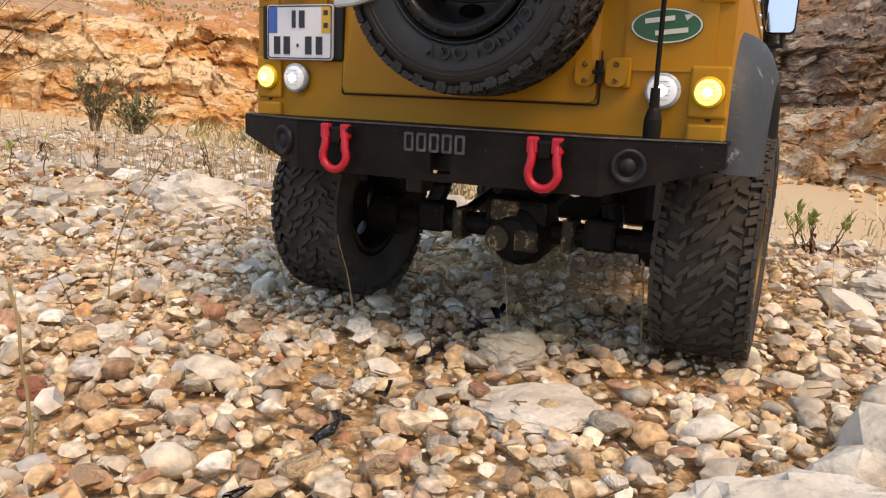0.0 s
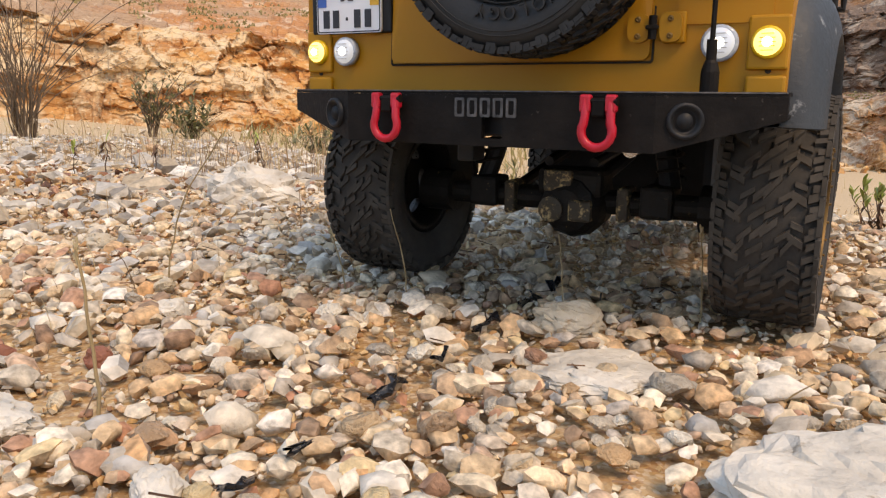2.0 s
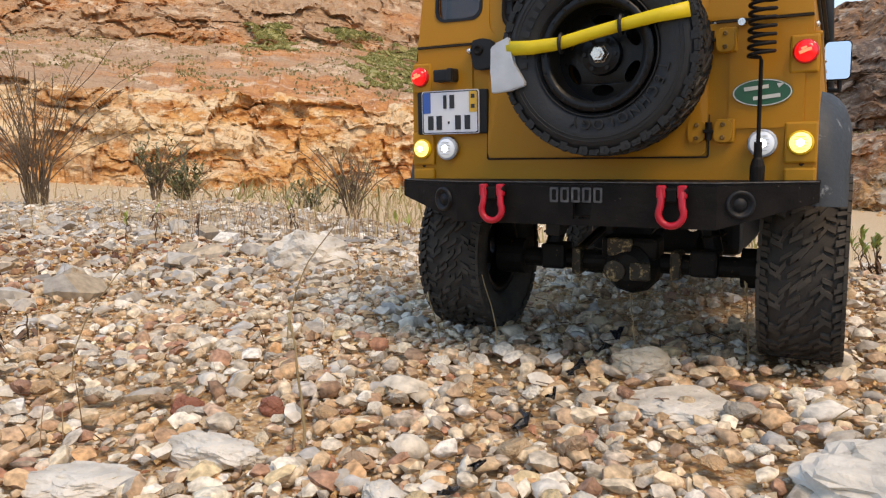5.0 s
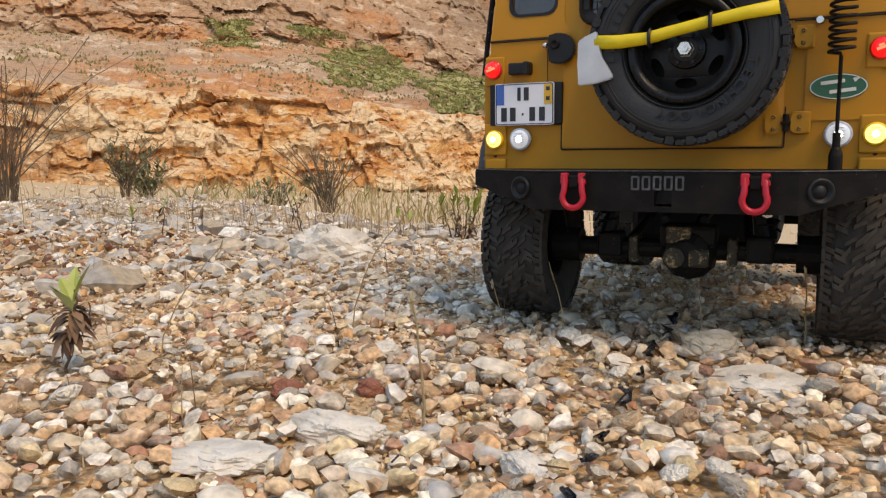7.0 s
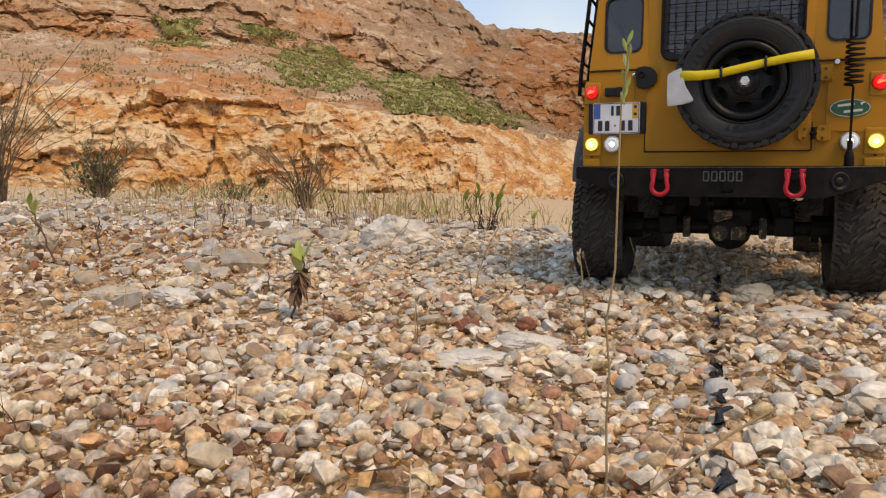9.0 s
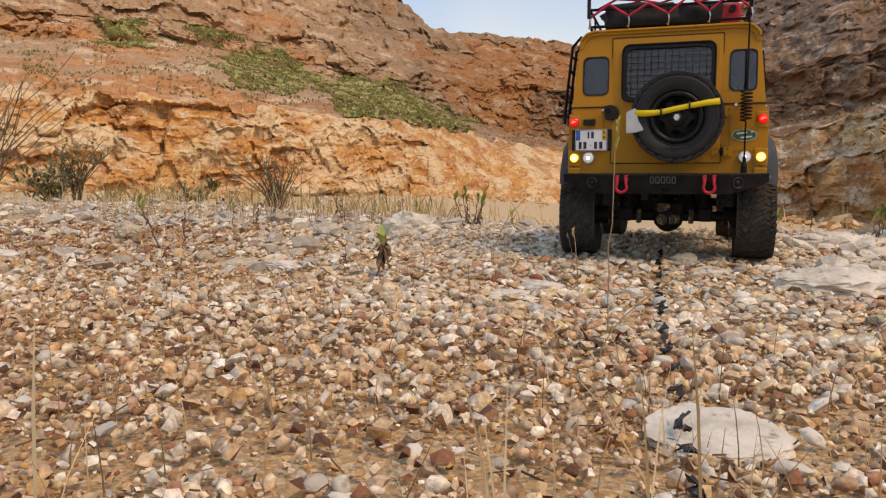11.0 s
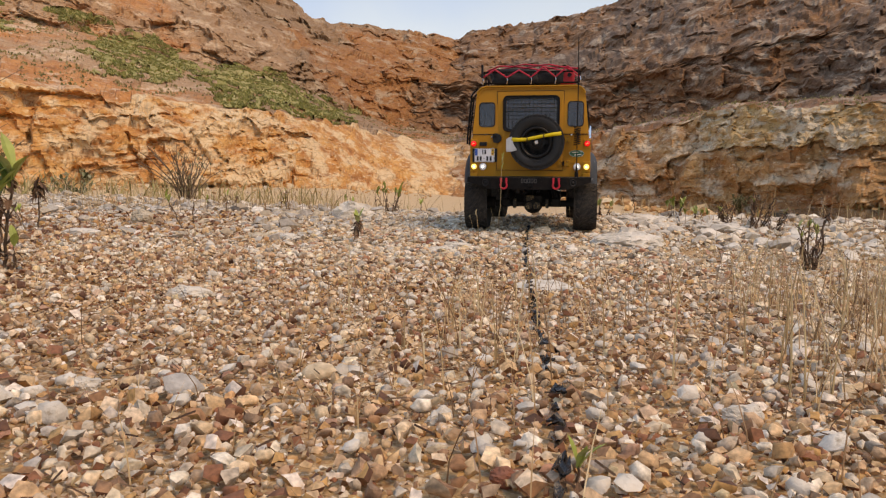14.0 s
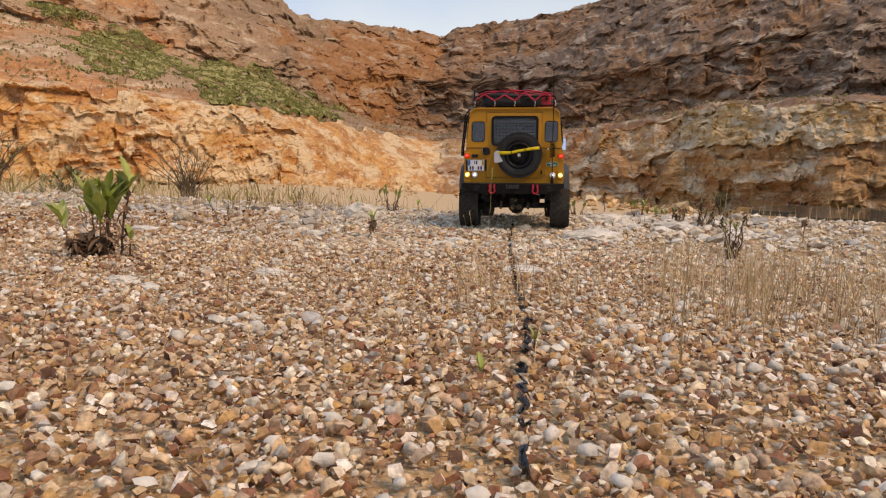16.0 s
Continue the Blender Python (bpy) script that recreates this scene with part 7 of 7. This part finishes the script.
q = core(25000, 1)
r = spots(3500, 7, -2.2, 1.6, -2.9, 1.2, False)
s = spots(12000, 8, -0.60, 0.42, -0.42, 0.50, False)
p = clear_of(fade(np.concatenate([q, r, s]), 51), ROCKS[:3])
sz = rg.uniform(0.0028, 0.0062, len(p)) * np.where(np.abs(p[:, 0] + 0.1) > 0.56, 1.5, 1.0)
grit = rg.uniform(0, 1, len(p)) < smoothstep(-0.75, -0.40, p[:, 1]) * 0.92
tagged(strew("gravel_fill", p[~grit], sz[~grit], small, M_FINE, 0.20, 2), "fine tan and brown gravel lying on sandy soil", "gravel", kind="stuff")
tagged(strew("gravel_fill", p[grit], sz[grit], small, M_GRIT, 0.20, 12), "fine orange grit between the stones", "gravel", kind="stuff")
q = core(46000, 3)
r = spots(4500, 13, -2.2, 1.6, -2.9, 1.2, False)
s = np.concatenate([spots(13000, 14, -0.60, 0.42, -0.42, 0.50, False), spots(2600, 15, 0.05, 0.85, 0.40, 1.3, False)])
p = clear_of(fade(np.concatenate([q, r, s]), 52), ROCKS)
sz = np.clip(rg.lognormal(math.log(0.0064), 0.54, len(p)), 0.0036, 0.0190) * coarse(p) * np.where(np.abs(p[:, 0] + 0.1) > 0.65, 1.5, 1.0)
warm = rg.uniform(0, 1, len(p)) < 0.22 + smoothstep(-0.10, -0.55, p[:, 1]) * 0.34
tagged(strew("gravel", p[~warm], sz[~warm], medium, M_STONE, 0.34, 4, 0.42, (0.8, 1.25), 62), "loose broken limestone gravel in cream, tan, grey and rust", "gravel", kind="stuff")
tagged(strew("gravel", p[warm], sz[warm], medium, M_WARMSTONE, 0.34, 9, 0.42, (0.8, 1.25), 62), "loose fine gravel in tan, pink and brown", "gravel", kind="stuff")
p = clear_of(spots(9000, 18, -0.34, 0.20, -0.36, 0.16, False), ROCKS)
bare = np.array([noise.fractal(Vector((a * 12, b * 12, 2.0)), 0.8, 2.0, 3) for a, b in p])
p = p[rg.uniform(0, 1, len(p)) > 0.85 * smoothstep(0.0, 0.45, bare)]
sz = np.clip(rg.lognormal(math.log(0.0054), 0.55, len(p)), 0.0030, 0.0160)
half = rg.uniform(0, 1, len(p)) < 0.45
tagged(strew("gravel", p[half], sz[half], rounded_off, M_WARMSTONE, 0.28, 19, 0.28, (0.8, 1.25), 50), "crushed tan limestone packed round the car", "gravel", kind="stuff")
tagged(strew("gravel", p[~half], sz[~half], rounded_off, M_STONE, 0.28, 20, 0.28, (0.8, 1.25), 50), "crushed pale limestone packed round the car", "gravel", kind="stuff")
# fine stones packed on the near end of the track and on the flat ground beside the hump
p = np.concatenate([spots(9000, 81, -0.40, 0.32, -1.48, -1.02, False), spots(5500, 82, -1.35, -0.42, -0.45, 0.45, False), spots(7500, 84, -0.55, 0.42, -1.02, -0.36, False)])
sz = np.clip(rg.lognormal(math.log(0.0050), 0.45, len(p)), 0.003, 0.013) * np.where(p[:, 0] < -0.55, 1.5, 1.0)
p, sz = p[np.hypot(p[:, 0] - 0.041, p[:, 1] + 0.548) > 0.036], sz[np.hypot(p[:, 0] - 0.041, p[:, 1] + 0.548) > 0.036]
tagged(strew("gravel", p, sz, small, M_FINE, 0.30, 83, 0.4, (0.8, 1.2), 62), "fine pinkish gravel packed between larger stones", "gravel", kind="stuff")
# pale rounded stones standing out of the near gravel
p = clear_of(np.concatenate([spots(750, 85, -0.55, 0.42, -1.50, -0.82, False), spots(160, 86, -0.62, 0.30, -0.82, -0.25, False)]), ROCKS)
bare = np.array([noise.fractal(Vector((a * 7, b * 7, 4.0)), 0.8, 2.0, 3) for a, b in p])
p = p[rg.uniform(0, 1, len(p)) < 0.35 + 0.65 * smoothstep(-0.1, 0.3, bare)]
tagged(strew("gravel", p, np.clip(rg.lognormal(math.log(0.0088), 0.32, len(p)), 0.006, 0.017), rounded_off, M_SLAB, 0.34, 87, 0.3, (0.9, 1.3), 60), "whitish limestone pebbles standing out of the gravel", "gravel", kind="stuff")
# thin cover of coarser stones on the ground all round
p = spots(7000, 61, -5.5, 5.5, -6.5, 3.5, False)
p = p[(np.hypot(p[:, 0], p[:, 1] + 1.2) < 4.2 + p[:, 0] * 0.1) & ((p[:, 0] < -1.3) | (p[:, 0] > 1.0) | (p[:, 1] < -1.8))]
tagged(strew("scattered_stones", p, np.clip(rg.lognormal(math.log(0.018), 0.5, len(p)), 0.008, 0.05), medium, M_WARMSTONE, 0.22, 62), "tan stones scattered over the quarry ground", "gravel", kind="stuff")
# small stones on the shoulder beyond the dead grass
p = clear_of(fade(spots(11000, 71, 0.20, 1.15, -0.95, 0.70, False), 72, -1.0, 0.95, -1.2, 0.5, 0.35), ROCKS)
tagged(strew("gravel", p, np.clip(rg.lognormal(math.log(0.0085), 0.4, len(p)), 0.005, 0.02), small, M_STONE, 0.25, 73), "fine pale gravel on the shoulder of the hump", "gravel", kind="stuff")
# greyer, flatter pieces towards the crest and beside the car
p = np.concatenate([spots(12000, 5, -3.4, 1.5, -0.35, 2.6, False), spots(3600, 17, -1.2, -0.1, -0.25, 0.9, False), spots(2600, 16, 0.1, 1.1, -0.1, 1.1, False)])
w = smoothstep(-0.35, 0.25, p[:, 1] + 0.35 * np.clip(-p[:, 0] - 0.15, 0, 0.6) + 0.3 * np.clip(p[:, 0] - 0.12, 0, 0.5))
p = clear_of(fade(p[rg.uniform(0, 1, len(p)) < w * 0.9], 53, -2.7, 1.0, -2.0, 1.9, 0.9), ROCKS)
sz = np.clip(rg.lognormal(math.log(0.0155), 0.48, len(p)), 0.007, 0.06) * (1 + 0.15 * np.clip(p[:, 1], 0, 2)) * (1 - 0.35 * smoothstep(-0.5, -0.65, p[:, 0]) * smoothstep(0.45, 0.15, p[:, 1]))
near = (np.abs(p[:, 0] + 0.05) < 0.33) & (p[:, 1] < 0.55)
tan = rg.uniform(0, 1, len(p)) < np.where(p[:, 0] > 0.1, 0.9, 0.58)
tagged(strew("limestone_rubble", p[~near & ~tan], sz[~near & ~tan], flatter, M_GREYSTONE, 0.16, 6, 0.20, (0.8, 1.5), 30), "flat grey limestone rubble", "rubble", kind="stuff")
tagged(strew("limestone_rubble", p[~near & tan], sz[~near & tan] * 0.85, flatter, M_PALESTONE, 0.16, 67, 0.24, (0.8, 1.5), 30), "flat cream and tan limestone rubble", "rubble", kind="stuff")
tagged(strew("limestone_rubble", p[near], np.minimum(sz[near] * 0.75, 0.019), flatter, M_PALESTONE, 0.22, 66, 0.3, (1.0, 1.7), 30), "cream limestone rubble under and round the car", "rubble", kind="stuff")
# rounded white lumps along the ridge beside the car
p = np.concatenate([rg.normal((0.24, 0.33), (0.07, 0.06), (60, 2)), rg.normal((0.36, 0.17), (0.09, 0.06), (70, 2)), rg.normal((0.20, 0.10), (0.05, 0.10), (40, 2)), rg.normal((0.50, 0.05), (0.12, 0.09), (50, 2))])
p = p[p[:, 0] > 0.15]
ridge = [shape_arrays(rock_shape(160 + k, 24, 0.40 + 0.05 * (k % 4), 0.24)) for k in range(8)]
tagged(strew("limestone_lumps", p, np.clip(rg.lognormal(math.log(0.022), 0.45, len(p)), 0.012, 0.052), ridge, M_SLAB, 0.12, 68, 0.30, (0.7, 1.3), 28), "rounded white limestone lumps in the rubble", "rubble", kind="stuff")
p = clear_of(np.concatenate([spots(150, 31, -0.55, 0.22, -0.36, 0.12, False), fade(spots(120, 32, -1.2, 0.8, -2.2, -0.36, False), 54)]), ROCKS)
sz = np.clip(rg.lognormal(math.log(0.0135), 0.30, len(p)), 0.010, 0.024) * np.where(p[:, 1] < -0.4, 0.85, 1.0)
lumps = [shape_arrays(rock_shape(120 + k, 20, 0.42 + 0.04 * (k % 5), 0.24)) for k in range(10)]
tagged(strew("cobbles", p, sz * 1.15, lumps, M_PALESTONE, 0.22, 33, 0.2), "larger pale limestone pieces among the gravel", "rubble", kind="stuff")
p = np.concatenate([spots(1400, 45, -3, 6, 3.0, 12, False), spots(900, 46, 0.3, 2.2, 0.9, 3.5, False)])
sz = np.clip(rg.lognormal(math.log(0.05), 0.5, len(p)), 0.02, 0.16) * smoothstep(-2.0, 6.0, p[:, 1])
tagged(strew("floor_rubble", p, sz, flatter, M_GREYSTONE, 0.15, 47, 0.3), "pale stones on the slope below the hump", "rubble", kind="stuff")
# blocks fallen at the foot of the quarry wall
az = np.concatenate([rg.uniform(-7, 24, 620), rg.uniform(-45, -10, 380)])
d = np.interp(az, AZ, FAR) - rg.exponential(1.1, len(az)) + 0.6
p = np.stack([EYE.x + d * np.sin(np.radians(az)), EYE.y + d * np.cos(np.radians(az))], -1)
tagged(strew("talus", p, np.clip(rg.lognormal(math.log(0.26), 0.55, len(p)), 0.08, 1.0) * np.where(az < -8, 0.6, 1.0), flatter, M_TALUS, 0.10, 48, 0.4, (0.9, 1.8), 30), "orange and tan blocks fallen at the foot of the quarry wall", "rubble", kind="stuff")
# blocks fallen on the quarry floor
p = np.concatenate([spots(3000, 41, -24, 16, 5.5, 24, False), spots(900, 42, -9, 7, 3.0, 7, False), spots(700, 44, -3, 4, 2.0, 5, False)])
sz = np.clip(rg.lognormal(math.log(0.08), 0.6, len(p)), 0.03, 0.5) * smoothstep(-1.0, 9.0, p[:, 1])
tagged(strew("fallen_stones", p, sz, small, M_STONE, 0.15, 43, 0.3), "scattered tan stones on the quarry floor", "rubble", kind="stuff")


def big_rock(name, x, y, sx, sy, sz, turn, material, label, seed, sink=0.25, points=26, flat=1.0):
    bm = rock_shape(seed, points, flat, 0.2)
    bmesh.ops.bevel(bm, geom=list(bm.edges), offset=0.03, segments=1, affect="EDGES")
    bmesh.ops.triangulate(bm, faces=bm.faces)
    bmesh.ops.subdivide_edges(bm, edges=[e for e in bm.edges if e.calc_length() > 0.12], cuts=4, use_grid_fill=True)
    bmesh.ops.triangulate(bm, faces=bm.faces)
    for v in bm.verts:
        v.co += v.co.normalized() * (0.05 * noise.fractal(v.co * 4 + Vector((seed, 0, 0)), 0.7, 2.1, 6) + 0.03 * noise.cell(v.co * 7))
        v.co = Vector((v.co.x * sx, v.co.y * sy, v.co.z * sz))
    bmesh.ops.rotate(bm, cent=(0, 0, 0), matrix=Euler((0, 0, radians(turn))).to_matrix(), verts=bm.verts)
    ob = part(name, bm, material)
    ob.location = (x, y, gz(x, y) + sz * (0.5 - sink))
    return tagged(ob, label, "rock", "single rocks and slabs")


big_rock("rock", 0.024, 0.014, 0.038, 0.028, 0.023, 18, M_TANROCK, "tan wedge of limestone lying before the rear wheel", 3, 0.28)
big_rock("slab", 0.052, -0.030, 0.056, 0.072, 0.010, -20, M_SLAB, "flat grey limestone slab sunk in the gravel", 5, 0.35)
big_rock("boulder", 0.163, -0.088, 0.132, 0.115, 0.036, 12, M_SLAB, "broad white-grey limestone boulder sunk in the gravel", 7, 0.35)
big_rock("slab", -0.103, -0.170, 0.055, 0.030, 0.017, 8, M_SLAB, "pale grey slab among the gravel", 9, 0.3)
big_rock("slab", -0.125, -0.212, 0.055, 0.036, 0.014, 25, M_SLAB, "pale grey slab among the gravel", 11, 0.35)
big_rock("boulder", 0.215, 0.30, 0.12, 0.10, 0.034, 15, M_SLAB, "white limestone boulder lying beside the front wheel", 14, 0.35)
big_rock("boulder", 0.36, 0.16, 0.13, 0.07, 0.026, -25, M_SLAB, "long pale limestone hump in the rubble", 16, 0.4)
big_rock("boulder", -0.395, 0.262, 0.105, 0.085, 0.070, 20, M_SLAB, "white limestone lump standing out of the rubble", 13, 0.35)
big_rock("slab", 0.041, -0.548, 0.068, 0.100, 0.012, 10, M_SLAB, "flat pale slab in the gravel beside a black strip", 15, 0.38)
big_rock("slab", -0.725, -0.215, 0.080, 0.050, 0.020, -5, M_SLAB, "pale grey slab among the rubble", 19, 0.3)
big_rock("slab", -0.40, -0.140, 0.060, 0.036, 0.018, -5, M_SLAB, "pale grey slab among the gravel", 20, 0.3)
big_rock("rock", -0.44, -0.165, 0.05, 0.035, 0.018, 30, M_TANROCK, "pinkish tan stone among the gravel", 21, 0.3)
big_rock("rock", -0.020, -0.172, 0.026, 0.019, 0.013, -30, M_SLAB, "grey angular stone in the gravel", 23, 0.3)
big_rock("rock", -0.19, -0.262, 0.018, 0.014, 0.013, 0, M_SLAB, "grey angular stone in the gravel", 25, 0.3)
big_rock("slab", -0.268, -0.725, 0.046, 0.034, 0.018, 0, M_SLAB, "pale flat stone in the gravel", 27, 0.3)
big_rock("rock", -0.785, 0.068, 0.052, 0.044, 0.040, 0, M_TANROCK, "rounded tan boulder on the rubble", 29, 0.15, 40)
big_rock("rock", -0.142, -0.06, 0.022, 0.018, 0.016, 40, M_SLAB, "grey rounded stone in the gravel", 31, 0.3)
big_rock("rock", -0.30, 0.02, 0.030, 0.022, 0.020, 10, M_TANROCK, "tan rounded stone beside a withered seedling", 32, 0.3)
big_rock("rock", 0.142, -1.011, 0.020, 0.015, 0.014, 0, M_SLAB, "white angular stone in the gravel", 33, 0.3)
big_rock("rock", 0.149, -0.905, 0.016, 0.012, 0.011, 30, M_SLAB, "white angular stone in the gravel", 35, 0.3)
big_rock("rock", -0.169, -1.019, 0.017, 0.013, 0.011, 20, M_SLAB, "flat white stone in the gravel", 34, 0.3)
big_rock("rock", 0.012, -1.039, 0.014, 0.012, 0.011, 50, M_SLAB, "white rounded stone in the gravel", 36, 0.3)
big_rock("slab", -0.375, -0.875, 0.040, 0.030, 0.018, 12, M_SLAB, "pale grey slab lying in the gravel", 38, 0.35)
big_rock("slab", -0.33, -0.90, 0.034, 0.026, 0.014, -20, M_SLAB, "pale grey slab lying in the gravel", 42, 0.35)
big_rock("slab", -0.36, -0.38, 0.036, 0.026, 0.012, -12, M_SLAB, "flat white stone in the fine gravel", 44, 0.35)
big_rock("rock", 0.045, -1.105, 0.012, 0.010, 0.009, 0, M_REDROCK, "red-brown stone in the gravel", 37, 0.3)
big_rock("rock", -0.12, -0.115, 0.016, 0.012, 0.012, 0, M_REDROCK, "red-brown stone in the gravel", 39, 0.3)
big_rock("rock", -0.155, -0.135, 0.018, 0.012, 0.014, 30, M_REDROCK, "dark red stone among pale gravel", 41, 0.3)

# stones that can be picked out one by one, on shared meshes
shapes = []
for k in range(10):
    bm = rock_shape(200 + k, 22, 0.48, 0.16 + 0.03 * (k % 4))
    me = bpy.data.meshes.new("stone")
    bm.to_mesh(me)
    bm.free()
    me.materials.append(M_PEBBLE)
    me.shade_smooth()
    me.set_sharp_from_angle(angle=radians(48))
    shapes.append(me)
rq = random.Random(21)
for k in range(300):
    x, y = rq.uniform(-0.26, 0.16), rq.uniform(-0.29, -0.02)
    ob = new("stone", shapes[k % 10])
    d = min(0.018, 0.0078 * math.exp(rq.gauss(0.05, 0.36)))
    ob.matrix_world = Matrix.Translation((x, y, gz(x, y) + d * 0.34)) @ Euler((rq.gauss(0, 0.3), rq.gauss(0, 0.3), rq.uniform(0, 6.28))).to_matrix().to_4x4() @ Matrix.Diagonal((d, d, d, 1))
    ob.parent = ground
